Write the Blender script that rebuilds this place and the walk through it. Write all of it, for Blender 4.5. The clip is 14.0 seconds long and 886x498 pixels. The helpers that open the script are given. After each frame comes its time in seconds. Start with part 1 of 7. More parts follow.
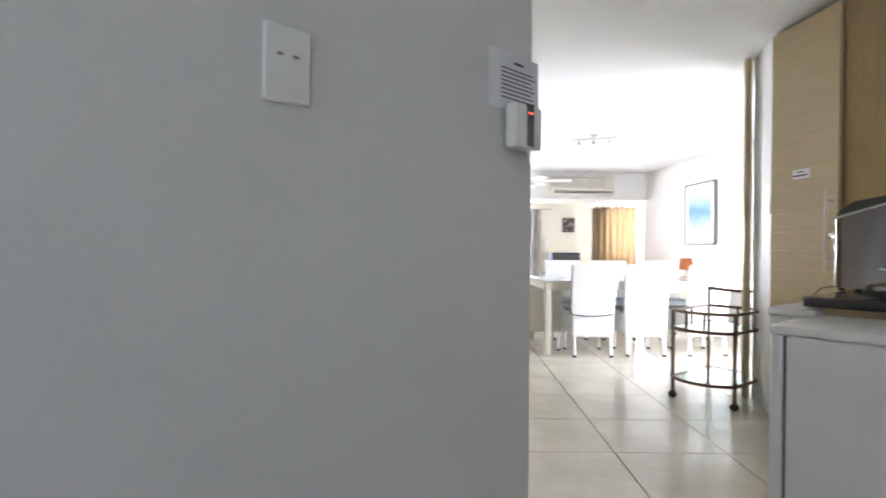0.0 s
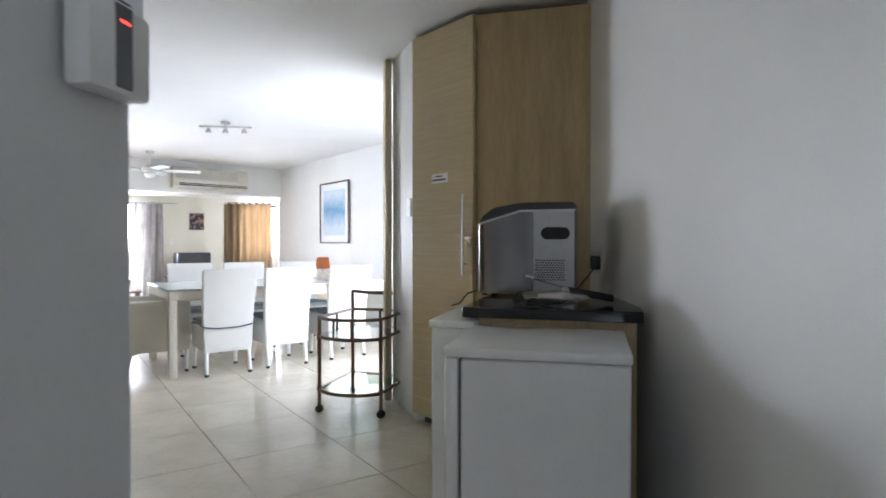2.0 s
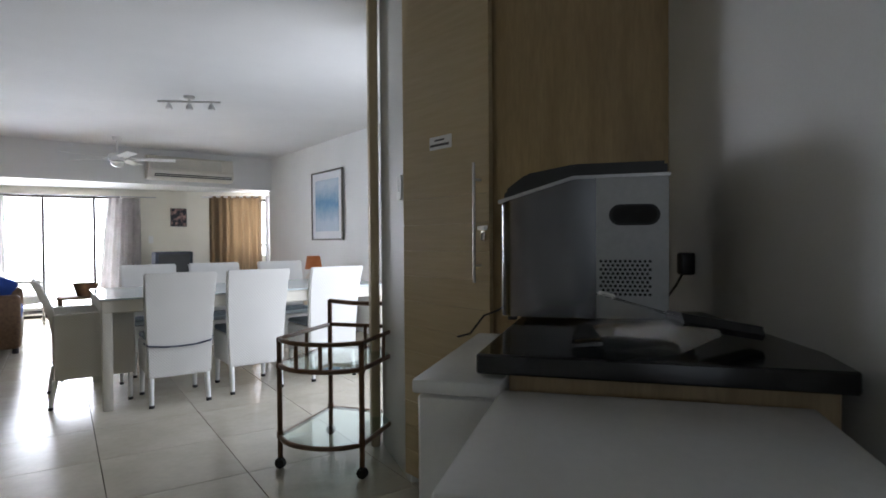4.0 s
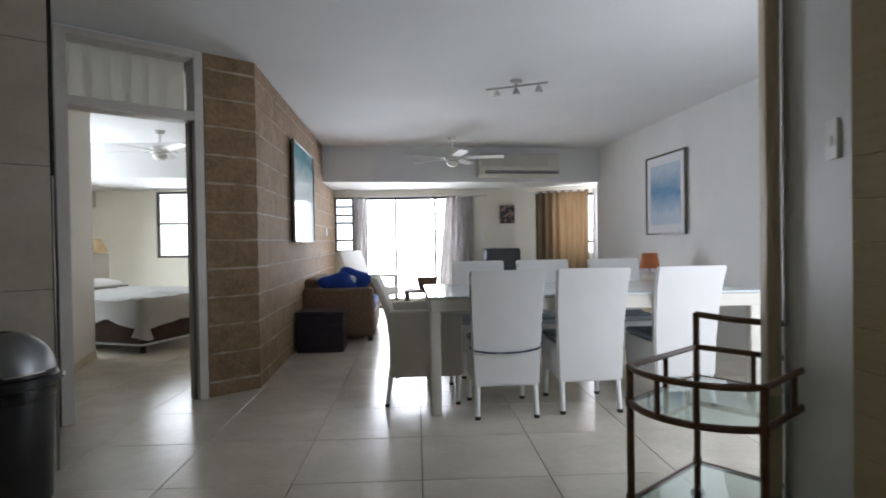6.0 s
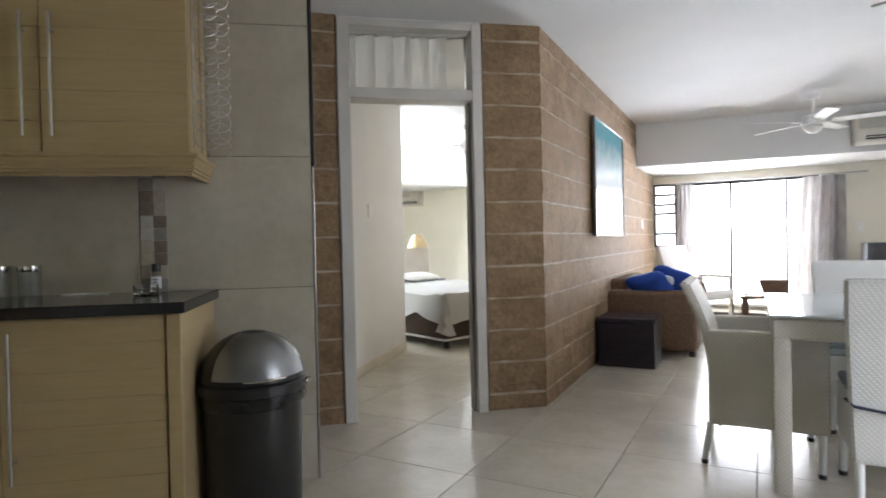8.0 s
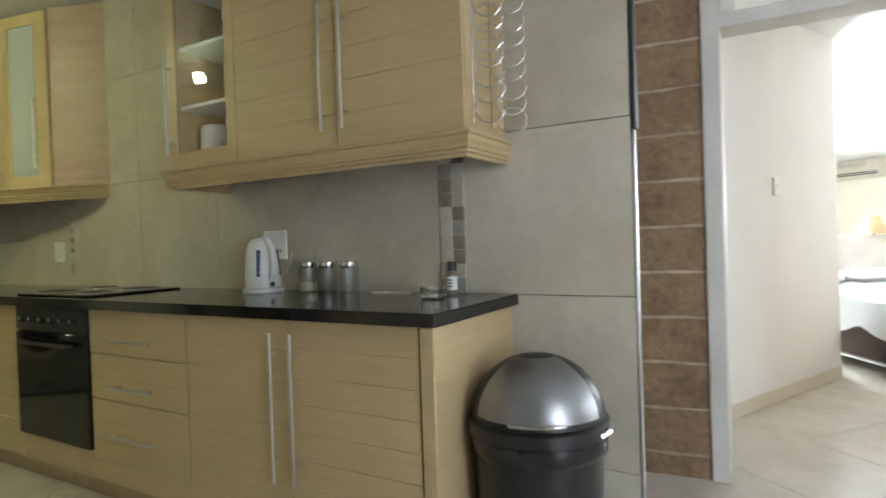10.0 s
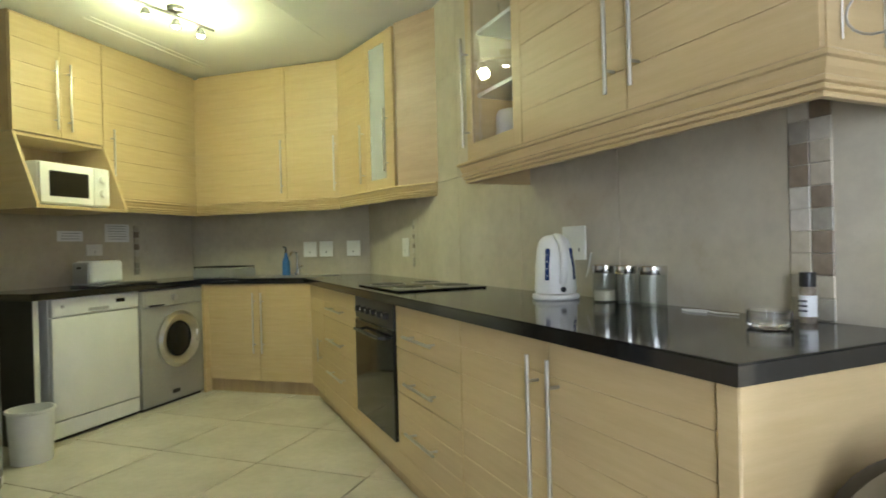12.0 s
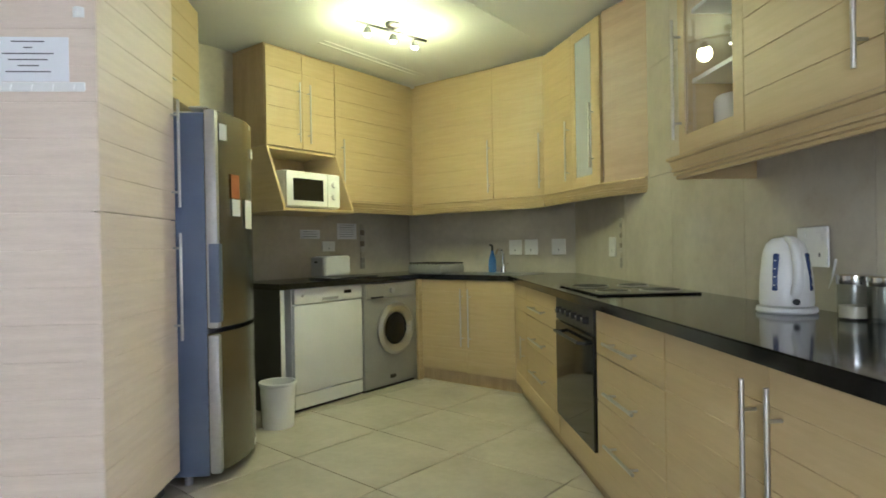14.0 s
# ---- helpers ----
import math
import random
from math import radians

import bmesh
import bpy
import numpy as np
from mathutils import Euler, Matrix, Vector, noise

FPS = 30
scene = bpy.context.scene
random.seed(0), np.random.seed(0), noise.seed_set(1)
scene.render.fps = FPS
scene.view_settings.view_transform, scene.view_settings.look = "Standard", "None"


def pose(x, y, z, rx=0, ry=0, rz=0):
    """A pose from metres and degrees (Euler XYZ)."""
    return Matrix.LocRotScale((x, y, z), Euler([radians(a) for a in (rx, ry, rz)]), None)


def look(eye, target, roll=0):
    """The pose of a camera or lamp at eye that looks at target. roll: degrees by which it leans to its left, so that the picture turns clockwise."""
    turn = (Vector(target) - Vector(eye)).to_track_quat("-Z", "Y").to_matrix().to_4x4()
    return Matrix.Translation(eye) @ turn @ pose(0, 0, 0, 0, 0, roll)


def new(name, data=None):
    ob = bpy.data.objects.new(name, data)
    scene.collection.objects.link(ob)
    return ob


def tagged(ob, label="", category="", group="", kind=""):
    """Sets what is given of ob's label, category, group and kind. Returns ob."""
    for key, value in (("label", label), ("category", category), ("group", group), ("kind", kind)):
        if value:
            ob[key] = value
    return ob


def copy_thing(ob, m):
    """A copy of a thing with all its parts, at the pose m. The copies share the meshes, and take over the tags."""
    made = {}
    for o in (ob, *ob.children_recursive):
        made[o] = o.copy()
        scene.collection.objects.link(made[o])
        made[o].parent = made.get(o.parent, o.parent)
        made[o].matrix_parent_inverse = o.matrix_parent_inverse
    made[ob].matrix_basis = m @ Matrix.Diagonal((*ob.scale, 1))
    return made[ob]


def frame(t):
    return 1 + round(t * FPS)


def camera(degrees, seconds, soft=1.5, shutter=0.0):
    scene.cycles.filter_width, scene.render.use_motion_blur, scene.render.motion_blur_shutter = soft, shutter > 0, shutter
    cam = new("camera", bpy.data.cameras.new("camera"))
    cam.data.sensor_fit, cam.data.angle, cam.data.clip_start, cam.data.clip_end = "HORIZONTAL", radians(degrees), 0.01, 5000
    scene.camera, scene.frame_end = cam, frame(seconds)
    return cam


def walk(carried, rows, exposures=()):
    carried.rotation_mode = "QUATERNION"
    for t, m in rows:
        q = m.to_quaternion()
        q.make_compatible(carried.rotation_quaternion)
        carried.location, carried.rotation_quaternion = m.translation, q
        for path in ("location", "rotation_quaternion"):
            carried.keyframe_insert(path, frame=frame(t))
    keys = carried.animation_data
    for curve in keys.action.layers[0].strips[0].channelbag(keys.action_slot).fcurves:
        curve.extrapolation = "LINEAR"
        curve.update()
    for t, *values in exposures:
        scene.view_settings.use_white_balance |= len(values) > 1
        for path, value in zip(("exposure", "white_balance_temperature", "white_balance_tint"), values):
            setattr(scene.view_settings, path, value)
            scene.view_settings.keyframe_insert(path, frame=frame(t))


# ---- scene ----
cam = camera(74.3, 14.0, soft=1.7, shutter=0.3)
PATH = [
    (0, (-0.464, -0.979, 1.106), (-0.581, 1.018, 1.093), 0.4),
    (0.5, (-0.461, -0.859, 1.11), (-0.183, 1.122, 1.097), 0.1),
    (1, (-0.471, -0.762, 1.128), (0.175, 1.131, 1.112), 0.2),
    (1.5, (-0.447, -0.601, 1.14), (0.429, 1.197, 1.123), 0.0),
    (2, (-0.39, -0.418, 1.157), (0.659, 1.285, 1.134), -0.0),
    (2.2, (-0.334, -0.334, 1.149), (0.751, 1.346, 1.124), -0.1),
    (4.3, (0.246, 0.578, 1.136), (1.229, 2.319, 1.1), -0.6),
    (4.5, (0.288, 0.662, 1.141), (1.151, 2.466, 1.105), -0.8),
    (4.6, (0.32, 0.743, 1.141), (1.1, 2.584, 1.106), -0.6),
    (5, (0.327, 0.858, 1.131), (0.805, 2.8, 1.097), -0.7),
    (5.5, (0.312, 1.088, 1.122), (0.519, 3.077, 1.091), -0.8),
    (6, (0.311, 1.303, 1.107), (0.31, 3.303, 1.08), -0.9),
    (6.5, (0.314, 1.554, 1.103), (0.048, 3.536, 1.079), -1.0),
    (7, (0.343, 1.762, 1.101), (-0.245, 3.674, 1.075), -1.1),
    (7.5, (0.347, 1.978, 1.097), (-0.464, 3.806, 1.074), -1.2),
    (8, (0.324, 2.17, 1.091), (-0.718, 3.877, 1.069), -1.3),
    (8.2, (0.309, 2.253, 1.086), (-0.828, 3.898, 1.069), -1.3),
    (10.3, (-0.052, 3.062, 1.121), (-2.012, 3.461, 1.092), -2.0),
    (10.5, (-0.119, 3.115, 1.127), (-2.103, 3.364, 1.1), -2.0),
    (11, (-0.252, 3.196, 1.113), (-2.25, 3.11, 1.094), -1.9),
    (11.5, (-0.369, 3.243, 1.118), (-2.339, 2.899, 1.107), -1.7),
    (12, (-0.454, 3.277, 1.113), (-2.363, 2.681, 1.105), -1.5),
    (12.5, (-0.473, 3.294, 1.135), (-2.298, 2.476, 1.122), -1.4),
    (13, (-0.5, 3.299, 1.137), (-2.234, 2.302, 1.127), -1.3),
    (13.5, (-0.519, 3.304, 1.136), (-2.174, 2.181, 1.128), -1.1),
    (14, (-0.525, 3.308, 1.136), (-2.103, 2.079, 1.128), -1.0),
]
walk(cam, [(t, look(eye, target, roll)) for t, eye, target, roll in PATH],
     exposures=[(0.0, 1.62, 6450, 13), (1.0, 1.5, 6350, 12), (1.5, 1.38, 6250, 11), (2.0, 1.06, 6200, 11), (2.2, 0.9, 6250, 11), (4.3, -0.25, 6250, 11),
                (5.0, -0.45, 6250, 12), (5.5, -0.60, 6300, 12), (6.0, -0.45, 6300, 11), (7.0, 0.0, 6450, 11), (8.2, 0.53, 6450, 11),
                (10.3, 1.48, 6200, 9), (11.0, 1.62, 6200, 9), (11.5, 1.88, 6200, 8), (12.0, 1.95, 6150, 8), (12.5, 1.85, 6100, 9), (13.0, 1.72, 6050, 9),
                (13.5, 1.68, 6000, 10), (14.0, 1.76, 5950, 10)])

# ---- world and large lights ----
world = bpy.data.worlds.new("world")
scene.world = world
world.use_nodes = True
wn = world.node_tree
sky = wn.nodes.new("ShaderNodeTexSky")
sky.sky_type = "NISHITA"
sky.sun_disc = False
sky.sun_elevation = radians(58)
sky.sun_rotation = radians(-20)
wn.links.new(sky.outputs[0], wn.nodes["Background"].inputs[0])
wn.nodes["Background"].inputs[1].default_value = 0.14

sun_data = bpy.data.lights.new("sun", "SUN")
sun_data.energy, sun_data.angle, sun_data.color = 3.0, radians(0.5), (1.0, 0.95, 0.86)
sun = new("sun", sun_data)
sun.matrix_world = look((0, 0, 10), (-0.18, -0.50, 9.15))


def area_lamp(name, place, target, w, h, watts, colour=(1, 1, 1)):
    d = bpy.data.lights.new(name, "AREA")
    d.shape, d.size, d.size_y, d.energy, d.color = "RECTANGLE", w, h, watts, colour
    ob = new(name, d)
    ob.matrix_world = look(place, target)
    return ob


area_lamp("daylight_door", (-0.35, 11.25, 1.0), (-0.2, 5, 0.9), 1.45, 1.7, 155, (0.88, 0.92, 1.0))
area_lamp("daylight_bay", (2.62, 10.85, 1.35), (0.5, 6, 1.0), 0.9, 1.0, 45, (0.88, 0.92, 1.0))
area_lamp("daylight_side_door", (2.40, 4.22, 1.15), (0.9, 5.8, 0.9), 1.5, 1.9, 40, (0.88, 0.92, 1.0))
# Added fill lamp behind the camera to brighten the passage; no source is seen there.
area_lamp("fill_passage", (-1.75, -2.27, 1.45), (-0.2, 0.2, 1.0), 0.9, 1.0, 3.4, (0.90, 0.93, 1.0))
area_lamp("daylight_bedroom", (-4.0, 10.8, 1.4), (-3.0, 7, 0.6), 0.8, 1.0, 20, (0.90, 0.95, 1.0))
# Added fill lamp that brightens the bedroom from the side, out of view.
area_lamp("fill_bedroom_side", (-5.6, 8.6, 1.4), (-3.0, 7.6, 0.8), 1.2, 1.2, 205, (0.86, 0.93, 1.0))


# ---- materials ----
def nodes_of(name):
    m = bpy.data.materials.new(name)
    m.use_nodes = True
    t = m.node_tree
    return m, t, t.nodes["Principled BSDF"]


def noise_node(t, scale, detail=4.0, rough=0.6, stretch=(1, 1, 1), object_random=False):
    co = t.nodes.new("ShaderNodeTexCoord")
    mp = t.nodes.new("ShaderNodeMapping")
    mp.inputs["Scale"].default_value = stretch
    t.links.new(co.outputs["Object"], mp.inputs["Vector"])
    if object_random:
        info = t.nodes.new("ShaderNodeObjectInfo")
        mul = t.nodes.new("ShaderNodeVectorMath")
        mul.operation = "MULTIPLY"
        mul.inputs[1].default_value = (37.0, 53.0, 71.0)
        t.links.new(info.outputs["Random"], mul.inputs[0])
        t.links.new(mul.outputs[0], mp.inputs["Location"])
    n = t.nodes.new("ShaderNodeTexNoise")
    n.inputs["Scale"].default_value, n.inputs["Detail"].default_value, n.inputs["Roughness"].default_value = scale, detail, rough
    t.links.new(mp.outputs[0], n.inputs["Vector"])
    return n.outputs["Fac"]


def ramp(t, fac, a, b, lo=0.3, hi=0.7):
    r = t.nodes.new("ShaderNodeValToRGB")
    r.color_ramp.elements[0].position, r.color_ramp.elements[1].position = lo, hi
    r.color_ramp.elements[0].color, r.color_ramp.elements[1].color = (*a, 1), (*b, 1)
    t.links.new(fac, r.inputs[0])
    return r.outputs[0]


def mix(t, a, b, fac, mode="MIX"):
    m = t.nodes.new("ShaderNodeMix")
    m.data_type, m.blend_type = "RGBA", mode
    if isinstance(fac, float):
        m.inputs[0].default_value = fac
    else:
        t.links.new(fac, m.inputs[0])
    t.links.new(a, m.inputs[6])
    t.links.new(b, m.inputs[7])
    return m.outputs[2]


def bump(t, b, fac, strength, dist=0.004):
    n = t.nodes.new("ShaderNodeBump")
    n.inputs["Strength"].default_value, n.inputs["Distance"].default_value = strength, dist
    t.links.new(fac, n.inputs["Height"])
    t.links.new(n.outputs[0], b.inputs["Normal"])


def surface(name, a, b, scale=6.0, rough=0.5, metal=0.0, stretch=(1, 1, 1), fine=60.0, relief=0.15, dist=0.002,
            wear=0.08, rnd=False, coat=0.0, spec=0.5, lo=0.3, hi=0.7, stain=None):
    """Two-scale procedural surface: a large blotch between two colours, a fine grain, roughness wear and relief."""
    m, t, p = nodes_of(name)
    big = noise_node(t, scale, 3, 0.55, stretch, rnd)
    small = noise_node(t, fine, 5, 0.65, stretch, rnd)
    col = ramp(t, big, a, b, lo, hi)
    grain = ramp(t, small, (1 - wear,) * 3, (1 + wear * 0.4,) * 3)
    out = mix(t, col, grain, 1.0, "MULTIPLY")
    if stain:
        mask = ramp(t, noise_node(t, 4.5, 9, 0.72, (1, 1, 1), rnd), (0, 0, 0), (0.55, 0.55, 0.55), 0.56, 0.74)
        tone = t.nodes.new("ShaderNodeRGB")
        tone.outputs[0].default_value = (*stain, 1)
        out = mix(t, out, tone.outputs[0], mask)
    t.links.new(out, p.inputs["Base Color"])
    r = t.nodes.new("ShaderNodeMapRange")
    r.inputs["To Min"].default_value, r.inputs["To Max"].default_value = max(0.02, rough - (0.02 if rough < 0.4 else 0.06)), min(1, rough + (0.03 if rough < 0.4 else 0.08))
    t.links.new(big, r.inputs["Value"])
    t.links.new(r.outputs[0], p.inputs["Roughness"])
    p.inputs["Metallic"].default_value = metal
    p.inputs["Coat Weight"].default_value = coat
    p.inputs["Specular IOR Level"].default_value = spec
    if relief:
        bump(t, p, small, relief, dist)
    return m


def glass_material(name, tint=(1, 1, 1), rough=0.0):
    m, t, p = nodes_of(name)
    p.inputs["Base Color"].default_value = (*tint, 1)
    p.inputs["Transmission Weight"].default_value = 1.0
    p.inputs["Roughness"].default_value = rough
    p.inputs["IOR"].default_value = 1.45
    return m


def glow_material(name, colour, strength):
    m, t, p = nodes_of(name)
    p.inputs["Base Color"].default_value = (*colour, 1)
    p.inputs["Emission Color"].default_value = (*colour, 1)
    p.inputs["Emission Strength"].default_value = strength
    return m


WHITE_WALL = surface("painted_plaster_white", (0.72, 0.72, 0.71), (0.78, 0.78, 0.77), 1.3, 0.62, fine=140, relief=0.10, wear=0.03)
CREAM_WALL = surface("painted_plaster_cream", (0.73, 0.70, 0.60), (0.78, 0.755, 0.66), 1.3, 0.6, fine=140, relief=0.10, wear=0.03)
GREY_WALL = surface("painted_plaster_passage", (0.635, 0.635, 0.62), (0.695, 0.695, 0.68), 0.9, 0.5, fine=120, relief=0.14, wear=0.03)
CEILING = surface("ceiling_paint", (0.74, 0.74, 0.735), (0.80, 0.80, 0.795), 1.1, 0.75, fine=90, relief=0.12, wear=0.03)
FLOOR_TILE = surface("polished_porcelain_tile", (0.53, 0.485, 0.395), (0.63, 0.585, 0.49), 3.2, 0.21, fine=26, relief=0.02, wear=0.06, rnd=True, spec=0.45)
GROUT = surface("dark_grout", (0.07, 0.058, 0.045), (0.12, 0.10, 0.08), 8, 0.9, fine=200)
WALL_TILE = surface("stone_look_wall_tile", (0.475, 0.43, 0.34), (0.59, 0.545, 0.45), 2.6, 0.33, fine=18, relief=0.05, wear=0.10, rnd=True, stain=(0.30, 0.235, 0.15))
BRICK = surface("clay_block", (0.215, 0.135, 0.072), (0.345, 0.228, 0.128), 5, 0.85, fine=30, relief=0.8, dist=0.012, wear=0.32, rnd=True, stain=(0.36, 0.28, 0.18))
MORTAR = surface("pale_mortar", (0.30, 0.22, 0.145), (0.60, 0.51, 0.40), 6, 0.95, fine=120, relief=0.5, wear=0.2)
OAK = surface("oak_laminate", (0.495, 0.372, 0.195), (0.545, 0.417, 0.23), 3.0, 0.42, stretch=(1.2, 1.2, 16), fine=22, relief=0.03, wear=0.04)
# Copy of the oak, darker and greener, with the passage light in its colour.
OAK_CUPBOARD = surface("oak_laminate_passage_tint", (0.46, 0.365, 0.215), (0.52, 0.42, 0.26), 3.0, 0.42, stretch=(1.2, 1.2, 16), fine=22, relief=0.03, wear=0.05)
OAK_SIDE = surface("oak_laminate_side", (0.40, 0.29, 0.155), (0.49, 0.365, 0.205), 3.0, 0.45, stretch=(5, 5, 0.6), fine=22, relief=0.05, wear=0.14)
OAK_PALE = surface("pale_oak_laminate", (0.66, 0.545, 0.455), (0.74, 0.625, 0.53), 2.2, 0.5, stretch=(1.2, 1.2, 18), fine=20, relief=0.05, wear=0.08)
GRANITE = surface("black_granite", (0.006, 0.006, 0.007), (0.018, 0.017, 0.016), 60, 0.10, fine=320, relief=0.0, wear=0.5, spec=0.6)
STEEL = surface("brushed_steel", (0.52, 0.51, 0.49), (0.62, 0.61, 0.60), 5, 0.28, 1.0, stretch=(1, 1, 1), fine=60, relief=0.04)
POLISHED = surface("polished_steel", (0.15, 0.152, 0.158), (0.21, 0.212, 0.218), 2.5, 0.15, 1.0, relief=0.0, wear=0.02)
SATIN = surface("satin_steel", (0.50, 0.51, 0.52), (0.58, 0.59, 0.60), 2.0, 0.34, 1.0, relief=0.02, wear=0.02)
CHROME = surface("chrome", (0.70, 0.69, 0.67), (0.78, 0.77, 0.75), 5, 0.12, 1.0, relief=0.0)
FRIDGE_STEEL = surface("dark_steel_door", (0.23, 0.225, 0.21), (0.28, 0.275, 0.26), 3, 0.26, 1.0, stretch=(1, 1, 1), fine=60, relief=0.03)
FRIDGE_BLUE = surface("blue_grey_enamel", (0.10, 0.135, 0.22), (0.13, 0.165, 0.26), 3, 0.35, fine=150, relief=0.05)
SILVER = surface("silver_plastic", (0.42, 0.42, 0.43), (0.48, 0.48, 0.49), 6, 0.32, 0.6, relief=0.03)
GREY_ENAMEL = surface("silver_grey_enamel", (0.34, 0.335, 0.32), (0.39, 0.385, 0.37), 4, 0.35, 0.2, relief=0.03)
WHITE_ENAMEL = surface("white_enamel", (0.72, 0.73, 0.72), (0.79, 0.79, 0.78), 4, 0.25, relief=0.02, wear=0.03)
WHITE_PLASTIC = surface("white_plastic", (0.76, 0.76, 0.74), (0.82, 0.82, 0.80), 6, 0.35, relief=0.03, wear=0.03)
BLACK_PLASTIC = surface("black_plastic", (0.012, 0.012, 0.013), (0.022, 0.022, 0.023), 8, 0.38, fine=200, relief=0.05)
BLACK_GLASS = surface("black_glass", (0.006, 0.006, 0.006), (0.01, 0.01, 0.01), 4, 0.06, relief=0.0)
RUBBER = surface("black_rubber", (0.012, 0.012, 0.012), (0.025, 0.025, 0.025), 20, 0.75)
CANE = surface("varnished_cane", (0.115, 0.055, 0.026), (0.20, 0.102, 0.05), 14, 0.32, fine=60, relief=0.15, wear=0.25)
WICKER_BROWN = surface("brown_wicker", (0.11, 0.06, 0.032), (0.21, 0.125, 0.07), 30, 0.6, fine=160, relief=0.6, wear=0.3)
DARK_WOOD = surface("dark_stained_wood", (0.016, 0.013, 0.019), (0.032, 0.025, 0.034), 5, 0.3, stretch=(1, 6, 6), fine=30, relief=0.06)
BROWN_BASE = surface("dark_brown_upholstery", (0.035, 0.02, 0.013), (0.06, 0.034, 0.022), 10, 0.8, fine=260, relief=0.3)
LINEN = surface("white_linen", (0.74, 0.73, 0.70), (0.80, 0.79, 0.77), 3, 0.85, fine=220, relief=0.25, wear=0.05)
BLUE_CLOTH = surface("royal_blue_cotton", (0.012, 0.05, 0.30), (0.025, 0.085, 0.42), 6, 0.8, fine=260, relief=0.3)
TAN_CURTAIN = surface("tan_curtain", (0.27, 0.205, 0.135), (0.34, 0.265, 0.18), 3, 0.75, stretch=(6, 6, 0.5), fine=220, relief=0.2)
GREY_CURTAIN = surface("grey_sheer_curtain", (0.54, 0.52, 0.51), (0.68, 0.66, 0.65), 5, 0.85, fine=220, relief=0.2)
TAN_PAINT = surface("tan_painted_timber", (0.50, 0.405, 0.26), (0.58, 0.475, 0.32), 2, 0.5, stretch=(4, 4, 0.5), fine=60, relief=0.06)
FRAME_PAINT = surface("grey_white_door_frame", (0.58, 0.55, 0.50), (0.68, 0.65, 0.60), 3, 0.45, fine=90, relief=0.06, wear=0.08)
FRAME_DARK = surface("bronze_aluminium_frame", (0.05, 0.045, 0.04), (0.08, 0.072, 0.065), 6, 0.4, 0.6)
PICTURE_FRAME = surface("pewter_picture_frame", (0.12, 0.115, 0.10), (0.20, 0.19, 0.17), 20, 0.35, 0.7)
PAPER = surface("paper", (0.76, 0.77, 0.80), (0.80, 0.81, 0.84), 4, 0.8, relief=0.02, wear=0.02)
INK = surface("grey_ink", (0.06, 0.06, 0.08), (0.10, 0.10, 0.12), 40, 0.8, relief=0.0)
ORANGE = surface("orange_lampshade", (0.40, 0.12, 0.035), (0.50, 0.17, 0.06), 10, 0.8, fine=200)
BEIGE_SHADE = surface("beige_lampshade", (0.42, 0.30, 0.15), (0.52, 0.39, 0.21), 10, 0.8, fine=200)
SKIRTING = surface("skirting_tile", (0.58, 0.53, 0.42), (0.66, 0.61, 0.50), 5, 0.3)
GLASS = glass_material("clear_glass")
FROSTED, _ft, _fp = nodes_of("frosted_glass")
_fp.inputs["Base Color"].default_value, _fp.inputs["Transmission Weight"].default_value, _fp.inputs["Roughness"].default_value = (0.84, 0.87, 0.89, 1), 0.68, 0.09
GREEN_GLASS = glass_material("greenish_glass", (0.80, 0.95, 0.92), 0.03)
BLIND, _bt, _bp = nodes_of("translucent_blind_fabric")
_bp.inputs["Base Color"].default_value, _bp.inputs["Roughness"].default_value = (0.80, 0.80, 0.78, 1), 0.8
_tr = _bt.nodes.new("ShaderNodeBsdfTranslucent")
_tr.inputs["Color"].default_value = (0.93, 0.93, 0.91, 1)
_mx = _bt.nodes.new("ShaderNodeMixShader")
_mx.inputs[0].default_value = 0.85
_bt.links.new(_bp.outputs[0], _mx.inputs[1])
_bt.links.new(_tr.outputs[0], _mx.inputs[2])
_bt.links.new(_mx.outputs[0], _bt.nodes["Material Output"].inputs[0])
THIN_GLASS, _jt, _jp = nodes_of("thin_jar_glass")
_jp.inputs["Base Color"].default_value, _jp.inputs["Roughness"].default_value, _jp.inputs["Metallic"].default_value = (0.75, 0.77, 0.76, 1), 0.16, 1.0
_js = _jt.nodes.new("ShaderNodeBsdfTransparent")
_js.inputs["Color"].default_value = (0.93, 0.94, 0.93, 1)
_jm = _jt.nodes.new("ShaderNodeMixShader")
_jm.inputs[0].default_value = 0.05
_jt.links.new(_js.outputs[0], _jm.inputs[1])
_jt.links.new(_jp.outputs[0], _jm.inputs[2])
_jt.links.new(_jm.outputs[0], _jt.nodes["Material Output"].inputs[0])
BULB = glow_material("lamp_glow", (1.0, 0.93, 0.74), 30.0)
RED_LED = glow_material("red_led", (1.0, 0.03, 0.02), 3.0)


